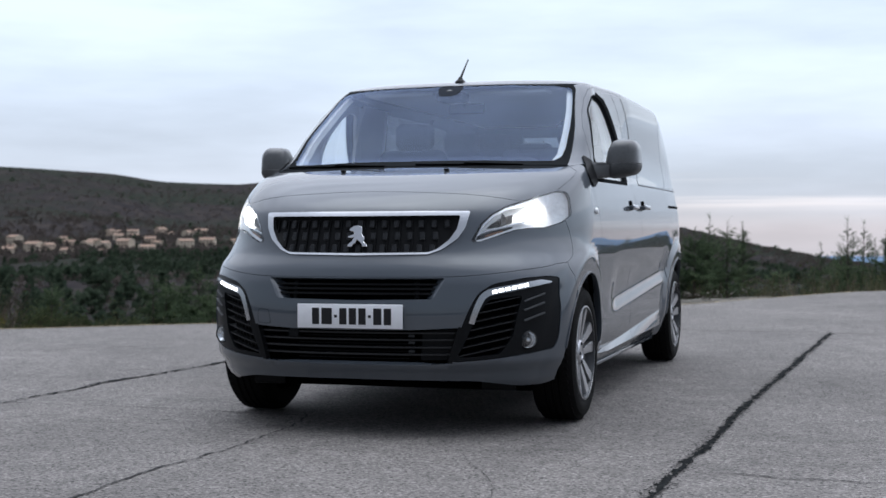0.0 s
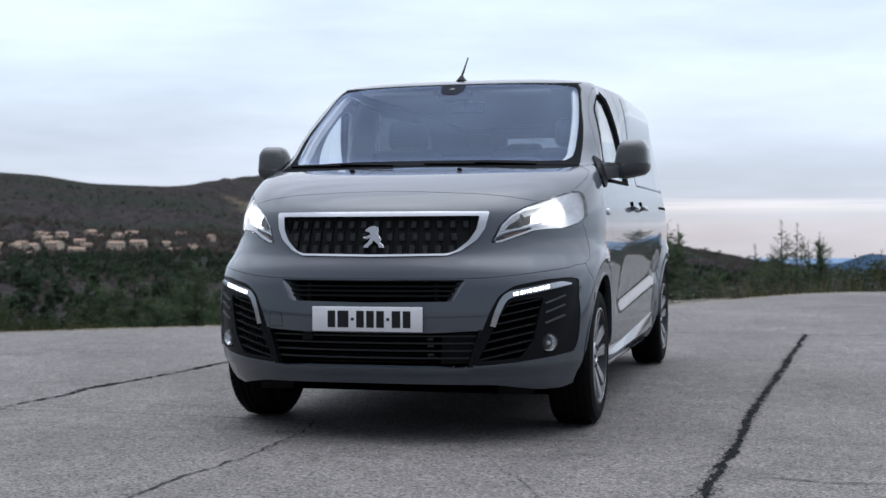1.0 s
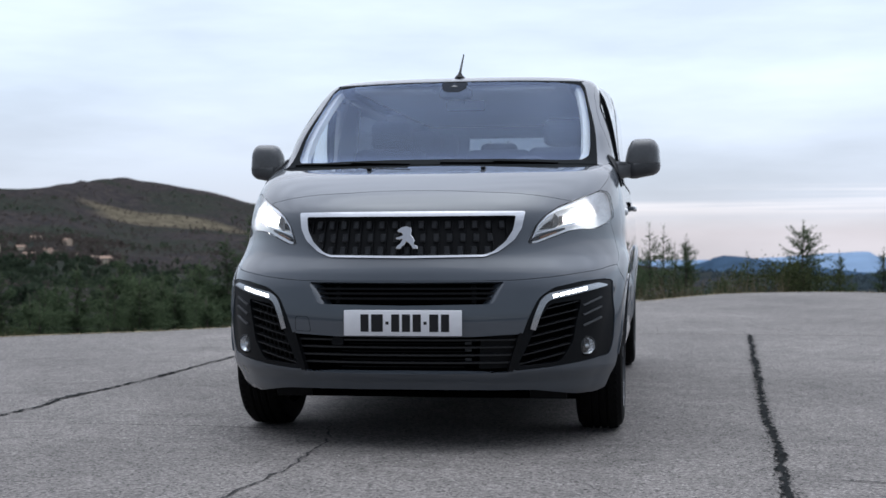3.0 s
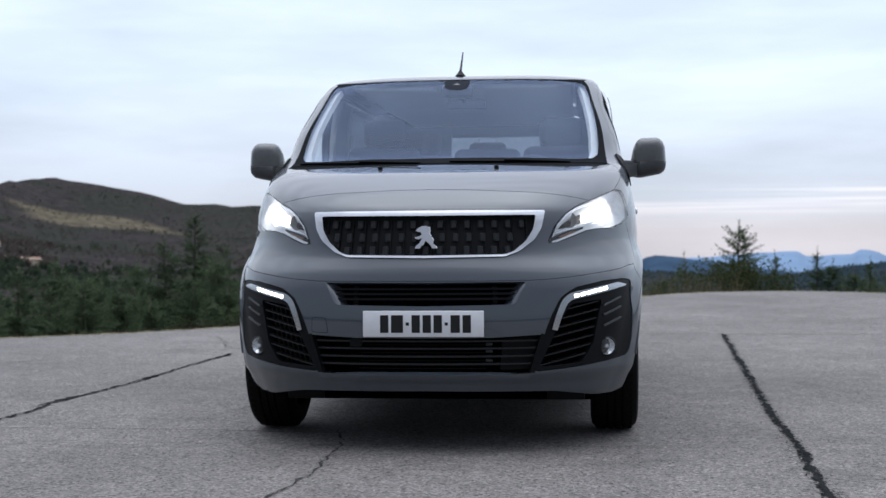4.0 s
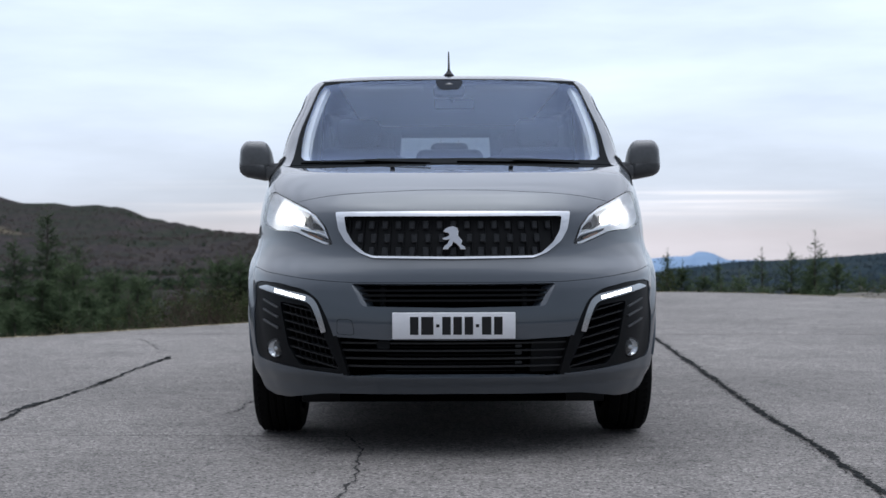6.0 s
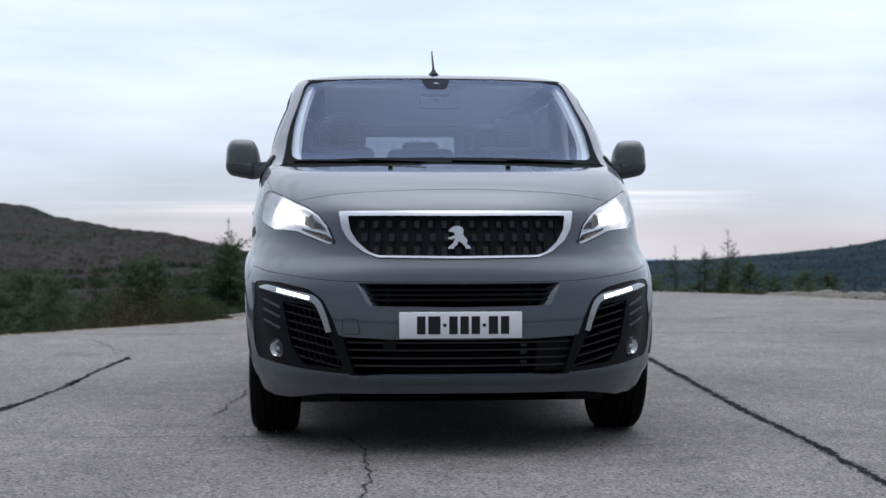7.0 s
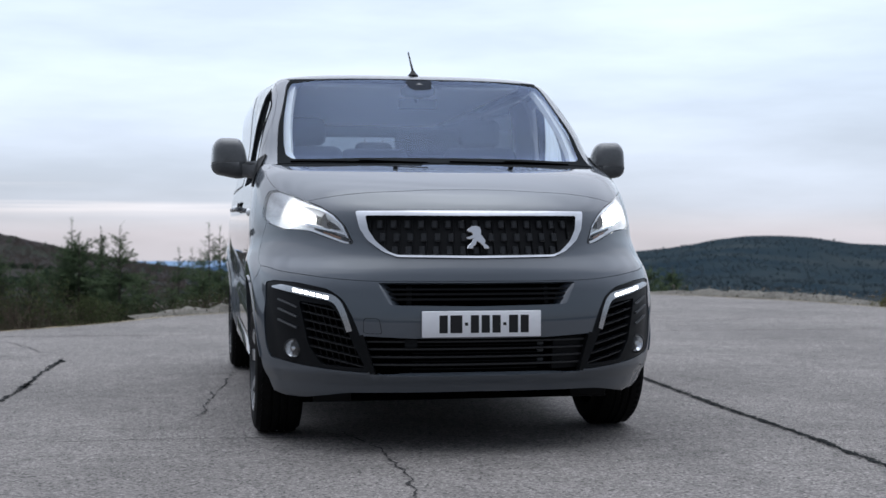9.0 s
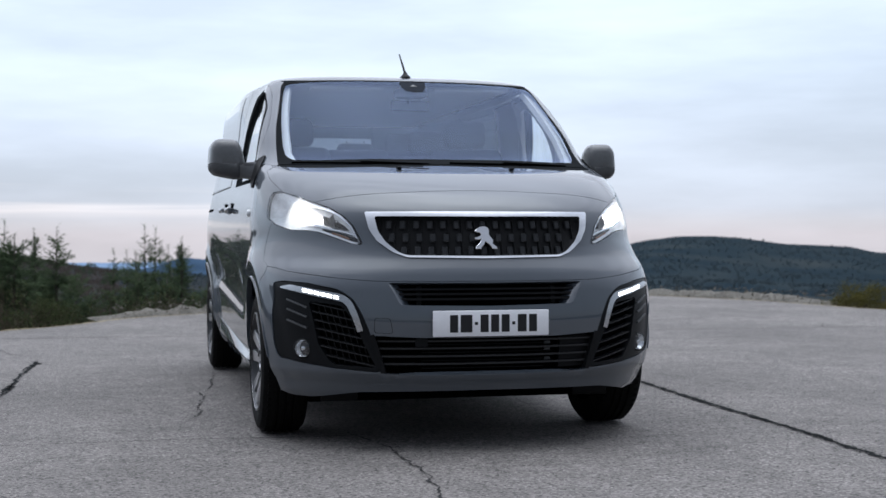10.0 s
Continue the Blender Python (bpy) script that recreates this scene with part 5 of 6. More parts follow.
# door mirrors
def pod(outline, rings, sx, mid=None, r=0.018):
    """A closed shell lofted along y from an (x, z) outline: rings of (y, scale, shift in x)."""
    bm = bmesh.new()
    pts = rounded(outline, r, 5)
    c = pts.mean(0)
    if mid is not None:
        c[1] = mid
    loops = [[bm.verts.new((sx * (c[0] + dx + (x - c[0]) * k), y, c[1] + (z - c[1]) * k)) for x, z in pts] for y, k, dx in rings]
    n = len(pts)
    for u, v in zip(loops, loops[1:]):
        for i in range(n):
            bm.faces.new((u[i], u[(i + 1) % n], v[(i + 1) % n], v[i]))
    bm.faces.new(loops[0])
    bm.faces.new(loops[-1])
    return bm


def mirror(sx):
    shell = [(0.928, 1.3205), (0.929, 1.327), (0.944, 1.400), (0.972, 1.447), (1.076, 1.449), (1.106, 1.412), (1.1118, 1.323), (1.112, 1.3165), (1.105, 1.3168), (0.935, 1.3203)]
    deep = [(1.366, 0.40, -0.010), (1.370, 0.66, -0.006), (1.380, 0.83, -0.004), (1.396, 0.93, -0.002), (1.42, 0.99, 0), (1.45, 1.0, 0), (1.50, 1.0, 0.004), (1.512, 0.96, 0.004)]
    head = part("door_mirror", pod(shell, deep, sx, 1.32, 0.030), SATIN_GREY, van, "grey plastic door mirror", sharp=50)
    low = [(0.928, 1.3190), (0.935, 1.3188), (1.105, 1.3153), (1.112, 1.3150), (1.1118, 1.308), (1.108, 1.284), (1.086, 1.260), (0.972, 1.238), (0.930, 1.246), (0.9282, 1.312)]
    part("lower_cap", pod(low, [(1.366, 0.40, -0.010), (1.370, 0.66, -0.006), (1.380, 0.83, -0.004), (1.396, 0.93, -0.002), (1.42, 0.99, 0), (1.45, 1.0, 0), (1.50, 1.0, 0.004), (1.51, 0.96, 0.004)], sx, 1.32, 0.022), LOW_CAP, head, "dark grey lower cap", sharp=50)
    arm = bmesh.new()
    rings = []
    for x, y, z0, z1, d in ((0.85, 1.21, 1.225, 1.325, 0.035), (0.885, 1.27, 1.228, 1.322, 0.040), (0.92, 1.35, 1.236, 1.318, 0.05), (0.96, 1.41, 1.245, 1.312, 0.06)):
        ring = []
        for t in np.linspace(0, 2 * math.pi, 17)[:-1]:
            cx, cz = math.copysign(abs(math.cos(t)) ** 0.6, math.cos(t)), math.copysign(abs(math.sin(t)) ** 0.6, math.sin(t))
            ring.append(arm.verts.new((sx * x, y + d * cx, (z0 + z1) / 2 + (z1 - z0) / 2 * cz)))
        rings.append(ring)
    for u, v in zip(rings, rings[1:]):
        for i in range(16):
            arm.faces.new((u[i], u[(i + 1) % 16], v[(i + 1) % 16], v[i]))
    arm.faces.new(rings[0])
    arm.faces.new(rings[-1])
    part("arm", arm, LOW_CAP, head, sharp=50)
    top = ribbon_block(sx, ((0.865, 1.235, 1.318), (0.90, 1.295, 1.322), (0.945, 1.375, 1.322)), 0.032, 0.012)
    part("arm_cover", top, SATIN_GREY, head)
    part("mirror_glass", pod([(0.945, 1.268), (0.955, 1.405), (0.99, 1.432), (1.05, 1.432), (1.082, 1.40), (1.096, 1.34), (1.09, 1.285)], [(1.511, 0.97, 0.004), (1.514, 0.97, 0.004)], sx), CHROME, head)
    sail = rounded(sd((1.125, 1.285), (1.165, 1.182), (1.275, 1.214), (1.345, 1.305), (1.215, 1.352), (1.175, 1.318)), 0.012)
    panel("base", sail if sx > 0 else flip(sail), PLASTIC, head, off=0.008, thick=0.022, h=0.02)


def ribbon_block(sx, pts, width, height):
    bm = bmesh.new()
    rings = [[bm.verts.new((sx * x + dx * 0, y + dy, z + dz)) for dx, dy, dz in ((0, -width, -height), (0, -width * 0.8, 0), (0, width * 0.8, 0), (0, width, -height))] for x, y, z in pts]
    for u, v in zip(rings, rings[1:]):
        for i in range(4):
            bm.faces.new((u[i], u[(i + 1) % 4], v[(i + 1) % 4], v[i]))
    bm.faces.new(rings[0])
    bm.faces.new(rings[-1])
    return bm


for sx in (1, -1):
    mirror(sx)

# flank trim
for sx in (1, -1):
    def q(pts):
        return pts if sx > 0 else flip(pts)
    # a wedge along the doors, its broad face turned up to the sky
    for y0, y1 in ((1.56, 2.3985), (2.4015, 3.58)):
        bm = bmesh.new()
        rings = []
        for y in np.linspace(y0, y1, 24):
            zt, zb = 0.341 + 0.056 * (y - 2.29), 0.280 + 0.0105 * (y - 1.5)
            high = zt - zb
            proud = min(1.0, max(0.05, (y - 1.56) / 0.14), max(0.05, (3.58 - y) / 0.06))
            ring = []
            for k, o in ((0.0, 0.001), (0.05, 0.004), (0.86, 0.034), (0.95, 0.034), (1.0, 0.024), (1.0, -0.01), (0.0, -0.01)):
                z = zt - k * high
                yy = y - 0.10 * k * max(0.0, 1 - (y - 1.56) / 0.5)
                p = skin(float(by_side(yy, z)), z)
                ring.append(bm.verts.new((sx * (p[0] + (o * proud if o > 0 else o)), yy, z)))
            rings.append(ring)
        for u, v in zip(rings, rings[1:]):
            for i in range(7):
                bm.faces.new((u[i], u[(i + 1) % 7], v[(i + 1) % 7], v[i]))
        bm.faces.new(rings[0])
        bm.faces.new(rings[-1])
        part("side_moulding", bm, PAINT, van, sharp=25)
    for y, z in ((2.22, 1.092), (2.67, 1.097)):
        a = float(by_side(y, z))
        p = Vector(skin(a * sx, z))
        handle = part("door_handle", box((0.020, 0.16, 0.030), p + Vector((sx * 0.028, 0, 0)), 0.009, 3), SATIN_CHROME, van)
        bm = lathe([(0.041, -0.006), (0.041, 0.002), (0.037, 0.003), (0.010, 0.003)], 24)
        bmesh.ops.transform(bm, matrix=Matrix.Translation(p) @ Matrix.Diagonal((sx, 0.9, 1.0, 1)), verts=bm.verts)
        part("recess", bm, BLACK, handle)
        for dy in (-0.06, 0.06):
            part("mount", box((0.026, 0.024, 0.022), p + Vector((sx * 0.013, dy, 0)), 0.004), PAINT, handle)
    a = float(by_side(1.10, 1.058))
    bm = lathe([(0.019, -0.004), (0.019, 0.004), (0.015, 0.010), (0.006, 0.013)], 20)
    bmesh.ops.scale(bm, vec=(sx, 1, 1), verts=bm.verts)
    part("side_repeater", bm, BOWL, van).matrix_basis = Matrix.Translation(skin(a * sx, 1.058))
    ribbon("slide_rail", q(sd(*[(y, 1.118) for y in np.linspace(3.82, 4.72, 20)])), 0.018, BLACK, van, off=0.003, thick=0.006)
    ribbon("waist_line", q(sd(*[(y, 1.238) for y in np.linspace(2.66, 4.40, 30)])), 0.007, PLASTIC, van, off=0.003, thick=0.006)
    ribbon("window_frame", q(np.concatenate([WIN_F, WIN_F[:1]])), 0.016, FRIT, van, off=0.001, thick=0.014)
    ribbon("rear_frame", q(sd((1.90, 1.745), (2.03, 1.715), (2.08, 1.65), (2.16, 1.52), (2.235, 1.24))), 0.045, FRIT, van, off=0.002, thick=0.014)
    ribbon("waist_seal", q(sd((1.30, 1.225), (1.6, 1.228), (2.24, 1.232))), 0.022, FRIT, van, off=0.003, thick=0.012)
    # arch lips
    for yw in WHEEL_Y:
        ribbon("arch_lip", q(sd(*arch(4 if yw < 2 else 0, 176 if yw > 2 else 172, yw, 0.408, 40))), 0.012, PAINT, van, off=0.006, thick=0.02, h=0.015)

# ---- cabin ----
part("cabin_floor", box((1.6, 3.6, 0.04), (0, 3.0, 0.55), 0), TRIM_DARK, van)
part("headliner", box((1.22, 2.7, 0.02), (0, 3.15, 1.775), 0.005), TRIM_PALE, van)
bm = box((1.60, 0.62, 0.24), (0, 1.33, 1.14), 0.06, 3)
for v in bm.verts:
    if v.co.z > 1.14:
        v.co.z += 0.04 * (1 - (v.co.x / 0.8) ** 2)
dash = part("dashboard", bm, TRIM_DARK, van, "dark moulded dashboard")
bm = box((0.46, 0.26, 0.08), (0.40, 1.47, 1.285), 0.035, 3)
part("binnacle", bm, TRIM_DARK, dash)
part("centre_screen", box((0.24, 0.03, 0.15), (0.0, 1.62, 1.22), 0.01), GLOSS_BLACK, dash)
m = Matrix.Translation((0.40, 1.72, 1.20)) @ Matrix.Rotation(radians(-62), 4, "X")
bm = tube([m @ Vector((0.185 * math.cos(t), 0.185 * math.sin(t), 0)) for t in np.linspace(0, 2 * math.pi, 33)], 0.016, 8, False)
wheel_s = part("steering_wheel", bm, TRIM_DARK, van)
placed("boss", box((0.16, 0.12, 0.05), (0, 0, -0.02), 0.025, 3), TRIM_DARK, wheel_s, m)


def seat(x, y, w=0.50, up=0.0, head=0.0):
    s = part("seat", box((w, 0.50, 0.16), (x, y, 0.83), 0.05, 3), FABRIC, van, "dark cloth seat")
    bm = box((w, 0.14, 0.66), (0, 0, 0.33), 0.055, 3)
    for v in bm.verts:
        v.co.x *= 1 - 0.16 * max(0, v.co.z - 0.3)
    placed("backrest", bm, FABRIC, s, Matrix.Translation((x, y + 0.24, 0.86 + up)) @ Matrix.Rotation(radians(-12), 4, "X"))
    placed("headrest", box((0.26, 0.10, 0.17), (0, 0, 0), 0.045, 3), FABRIC, s, Matrix.Translation((x, y + 0.40, 1.60 + up + head)))
    for dx in (-0.06, 0.06):
        part("headrest_post", tube([(x + dx, y + 0.38, 1.46 + up), (x + dx, y + 0.40, 1.57 + up)], 0.006, 6), SATIN_CHROME, s)


for x, y, w, up in ((0.54, 2.15, 0.48, -0.03), (-0.54, 2.15, 0.48, -0.03), (0.52, 3.15, 0.50, -0.02), (0.02, 3.15, 0.48, 0.02), (-0.52, 3.15, 0.50, -0.02), (0.52, 4.0, 0.50, 0.02), (0.0, 4.0, 0.48, -0.02), (-0.52, 4.0, 0.50, 0.02)):
    seat(x, y, w, up, -0.13 if abs(x) < 0.1 else 0.0)
for sx in (1, -1):
    def q(pts):
        return pts if sx > 0 else flip(pts)
    panel("pillar_trim", q(np.array([(0.590, 1.325), (0.634, 1.385), (0.650, 1.52), (0.664, 1.66), (0.668, 1.735), (0.672, 1.772), (0.73, 1.772), (0.715, 1.60), (0.715, 1.42), (0.70, 1.325)])), TRIM_PALE, van, off=-0.022, thick=0.03, h=0.03)
    inner = rounded(sd((1.55, 1.235), (1.60, 1.40), (1.68, 1.55), (1.80, 1.66), (1.90, 1.70), (2.02, 1.69), (2.12, 1.52), (2.20, 1.235)), 0.03)
    panel("door_frame_trim", q(sd((1.30, 1.225), (1.36, 1.36), (1.47, 1.54), (1.60, 1.66), (1.78, 1.745), (2.08, 1.75), (2.20, 1.55), (2.26, 1.225))), TRIM_PALE, van, [q(inner)], off=-0.045, thick=0.02, h=0.04)
    panel("door_trim", q(sd((1.25, 0.60), (2.40, 0.60), (2.40, 1.23), (1.25, 1.22))), TRIM_DARK, van, off=-0.07, thick=0.02, h=0.08)
    panel("belt_pillar_trim", q(sd((2.24, 0.6), (2.70, 0.6), (2.66, 1.77), (2.10, 1.77))), TRIM_PALE, van, off=-0.06, thick=0.02, h=0.08)
    panel("rear_trim", q(np.concatenate([sd((2.50, 0.6), (4.78, 0.6), (4.76, 1.225), (2.50, 1.225))])), TRIM_DARK, van, off=-0.07, thick=0.02, h=0.1)
panel("sensor_patch", rounded(fr((-0.075, 1.784), (0.075, 1.784), (0.062, 1.742), (0.040, 1.724), (-0.040, 1.724), (-0.062, 1.742)), 0.014), material("patch_black", (0.040, 0.045, 0.055), 0.5, 0, 0, (50, 5), (0, 0), 0.15, spec=0.0), screen, off=0.0015, thick=0.002, h=0.02, label="dark grey camera patch")
bm = lathe([(0.019, 0.0), (0.019, -0.003), (0.015, -0.004)], 3, "y")
bmesh.ops.transform(bm, matrix=Matrix.Diagonal((1.25, 1, 0.8, 1)) @ Matrix.Rotation(radians(-90), 4, "Y"), verts=bm.verts)
placed("camera_lens", bm, SATIN_GREY, screen, on_front(0.0, 1.757, 0.002)[1])
part("sensor_box", box((0.17, 0.16, 0.06), (0, 1.635, 1.728), 0.022, 2), TRIM_DARK, van)
rv = part("rear_view_mirror", box((0.22, 0.03, 0.06), (0.03, 1.80, 1.675), 0.014, 2), TRIM_DARK, van)
part("stalk", tube([(0.0, 1.70, 1.73), (0.02, 1.79, 1.69)], 0.010, 8), TRIM_DARK, rv)
for sx in (1, -1):
    part("sun_visor", box((0.40, 0.15, 0.02), (sx * 0.34, 1.75, 1.755), 0.008), TRIM_PALE, van)

# ---- plants, stones, village ----
def leaf_material(name, dark, light, thin=0.0):
    m = material(name, dark, 0.9, spec=0.05)
    nt = m.node_tree
    p = nt.nodes["Principled BSDF"]
    g, info, x, a = (nt.nodes.new("ShaderNode" + k) for k in ("NewGeometry", "ObjectInfo", "Mix", "Math"))
    a.operation = "MULTIPLY_ADD"
    nt.links.new(g.outputs["Random Per Island"], a.inputs[0])
    a.inputs[1].default_value = 0.65
    s = nt.nodes.new("ShaderNodeMath")
    s.operation = "MULTIPLY"
    s.inputs[1].default_value = 0.35
    nt.links.new(info.outputs["Random"], s.inputs[0])
    nt.links.new(s.outputs[0], a.inputs[2])
    x.data_type = "RGBA"
    nt.links.new(a.outputs[0], x.inputs["Factor"])
    x.inputs["A"].default_value, x.inputs["B"].default_value = (*dark, 1), (*light, 1)
    nt.links.new(x.outputs["Result"], p.inputs["Base Color"])
    if thin:
        tr, mx = nt.nodes.new("ShaderNodeBsdfTranslucent"), nt.nodes.new("ShaderNodeMixShader")
        nt.links.new(x.outputs["Result"], tr.inputs[0])
        mx.inputs[0].default_value = thin
        nt.links.new(p.outputs[0], mx.inputs[1])
        nt.links.new(tr.outputs[0], mx.inputs[2])
        nt.links.new(mx.outputs[0], nt.nodes["Material Output"].inputs[0])
    return m


BARK = material("bark", (0.075, 0.062, 0.052), 0.9, 0, 0, (40, 5), (60, 0.004), 0.4)
NEEDLES = leaf_material("needles", (0.038, 0.060, 0.034), (0.125, 0.165, 0.090), 0.55)
TWIG = leaf_material("bare_twigs", (0.050, 0.038, 0.031), (0.17, 0.13, 0.105))
LEAVES = leaf_material("shrub_leaves", (0.028, 0.038, 0.018), (0.090, 0.105, 0.048), 0.5)
DRYGRASS = leaf_material("dry_grass", (0.09, 0.075, 0.048), (0.24, 0.20, 0.135), 0.4)
YELLOWISH = leaf_material("yellow_green_leaves", (0.06, 0.06, 0.016), (0.17, 0.15, 0.05), 0.4)
WOODS = leaf_material("far_woods", (0.029, 0.046, 0.031), (0.082, 0.105, 0.068), 0.5)
# trees of the eastern slope, their leaf colour blued for haze
WOODS_HAZE = leaf_material("hazy_evergreens", (0.052, 0.076, 0.092), (0.080, 0.106, 0.120), 0.55)
WOODS_DIM = leaf_material("undergrowth", (0.030, 0.030, 0.022), (0.075, 0.070, 0.050), 0.5)
WOODS_BARE = leaf_material("far_bare_woods", (0.055, 0.047, 0.042), (0.115, 0.098, 0.088), 0.6)
rng = np.random.default_rng(5)


from functools import lru_cache


@lru_cache(maxsize=None)
def ground_z(x, y):
    return float(rough_land(np.array([x]), np.array([y]))[0])


def soup(name, tris, mat):
    """A mesh of loose triangles or quads, from an array (n, 3 or 4, 3)."""
    tris = np.asarray(tris, float)
    n, k = tris.shape[:2]
    m = bpy.data.meshes.new(name)
    m.from_pydata(tris.reshape(-1, 3).tolist(), [], np.arange(n * k).reshape(n, k).tolist())
    m.materials.append(mat)
    return m


def conifer(height, spread, bare, seed):
    """A young fir: trunk, whorls of drooping limbs with needle sprays, a thin leader. Returns the two meshes."""
    g = np.random.default_rng(seed)
    trunk = tube([(0.03 * math.sin(3 * t + seed), 0.03 * math.cos(2 * t), height * t) for t in np.linspace(0, 1, 9)], [0.014 * height * (1 - t) + 0.004 for t in np.linspace(0, 1, 9)], 7)
    quads = []
    z = 0.08 * height
    while z < height * 0.93:
        f = 1 - z / height
        reach = spread * 1.15 * f ** 0.95 * g.uniform(0.65, 1.2) + 0.08
        for k in range(int(g.integers(5, 8)) if f > 0.3 else int(g.integers(4, 7))):
            az = g.uniform(0, 2 * math.pi)
            ln = reach * g.uniform(0.45, 1.15)
            if g.random() < bare:
                continue
            rise = g.uniform(0.2, 0.9) if f < 0.25 else (g.uniform(-0.1, 0.45) if f < 0.6 else g.uniform(-0.45, 0.1))
            end = np.array([ln * math.cos(az), ln * math.sin(az), ln * rise])
            base = np.array([0, 0, z + g.uniform(-0.04, 0.04)])
            side = np.array([-math.sin(az), math.cos(az), 0])
            sag = -0.22 * ln
            n = max(3, int(ln / 0.06))
            pts = [base + end * t + np.array([0, 0, sag * t * t + 0.20 * ln * t ** 4]) for t in np.linspace(0, 1, n + 1)]
            w = 0.006
            for a, b in zip(pts, pts[1:]):
                quads.append([a - side * w, a + side * w, b + side * w, b - side * w])
            for i, p in enumerate(pts[1:], 1):
                t = i / n
                for s in (-1, 1):
                    for q in range(4 if f > 0.25 else 3):
                        L = (0.19 * ln * (1 - 0.65 * t) + 0.05) * g.uniform(0.5, 1.3)
                        d = side * s * g.uniform(0.2, 1.0) + end / max(ln, 1e-6) * g.uniform(0.2, 1.0) + np.array([0, 0, g.normal(-0.1, 0.45)])
                        d /= np.linalg.norm(d)
                        u = np.cross(d, (g.normal(), g.normal(), g.normal() + 1.5))
                        u /= np.linalg.norm(u)
                        ww = g.uniform(0.007, 0.019)
                        quads.append([p - u * ww * 0.4, p + u * ww * 0.4, p + d * L * 0.6 + u * ww, p + d * L - u * ww * 0.2])
        z += g.uniform(0.05, 0.12) * (0.35 + height / 6) * (1.0 if f > 0.35 else 0.7)
    for k in range(26):
        p = np.array([0, 0, height * g.uniform(0.90, 1.0)])
        a = g.uniform(0, 6.28)
        d = np.array([math.cos(a), math.sin(a), g.uniform(0.4, 1.4)]) * g.uniform(0.04, 0.10)
        u = np.array([-math.sin(a), math.cos(a), 0]) * 0.006
        quads.append([p - u, p + u, p + d + u * 0.5, p + d - u * 0.5])
    return trunk, quads


KINDS = []
for i, (h, s, b) in enumerate(((5.0, 1.3, 0.05), (4.2, 1.45, 0.0), (5.5, 1.1, 0.2), (3.2, 1.0, 0.05), (4.6, 0.95, 0.3))):
    trunk, quads = conifer(h, s, b, 40 + i)
    tm = bpy.data.meshes.new("trunk")
    trunk.to_mesh(tm)
    trunk.free()
    tm.materials.append(BARK)
    tm.polygons.foreach_set("use_smooth", [True] * len(tm.polygons))
    KINDS.append((h, tm, soup("crown", quads, NEEDLES)))


def plant_tree(kind, x, y, top, lean=0.0, turn=0.0):
    """A fir whose tip stands at the height top."""
    h, tm, cm = KINDS[kind]
    z = ground_z(x, y) - 0.05
    k = max(0.35, (top - z) / h)
    tree = tagged(new("fir_tree"), "young dark green fir tree on the slope below the apron" if kind not in (2, 4) else "thin sparse fir tree with bare upper limbs", "tree", "firs beyond the apron")
    tree.matrix_basis = Matrix.Translation((x, y, z)) @ Matrix.Rotation(lean, 4, "Y") @ Matrix.Rotation(turn, 4, "Z") @ Matrix.Diagonal((min(max(1.25 * k, 0.55), 3.2), min(max(1.25 * k, 0.55), 3.2), k, 1))
    for nm, m in (("trunk", tm), ("crown", cm)):
        o = new(nm, m)
        o.parent = tree
    return tree


def from_eye(az, dist, eye=(0.0, -5.9)):
    return eye[0] + dist * math.sin(radians(az)), eye[1] + dist * math.cos(radians(az))


EYE_Z = 0.95
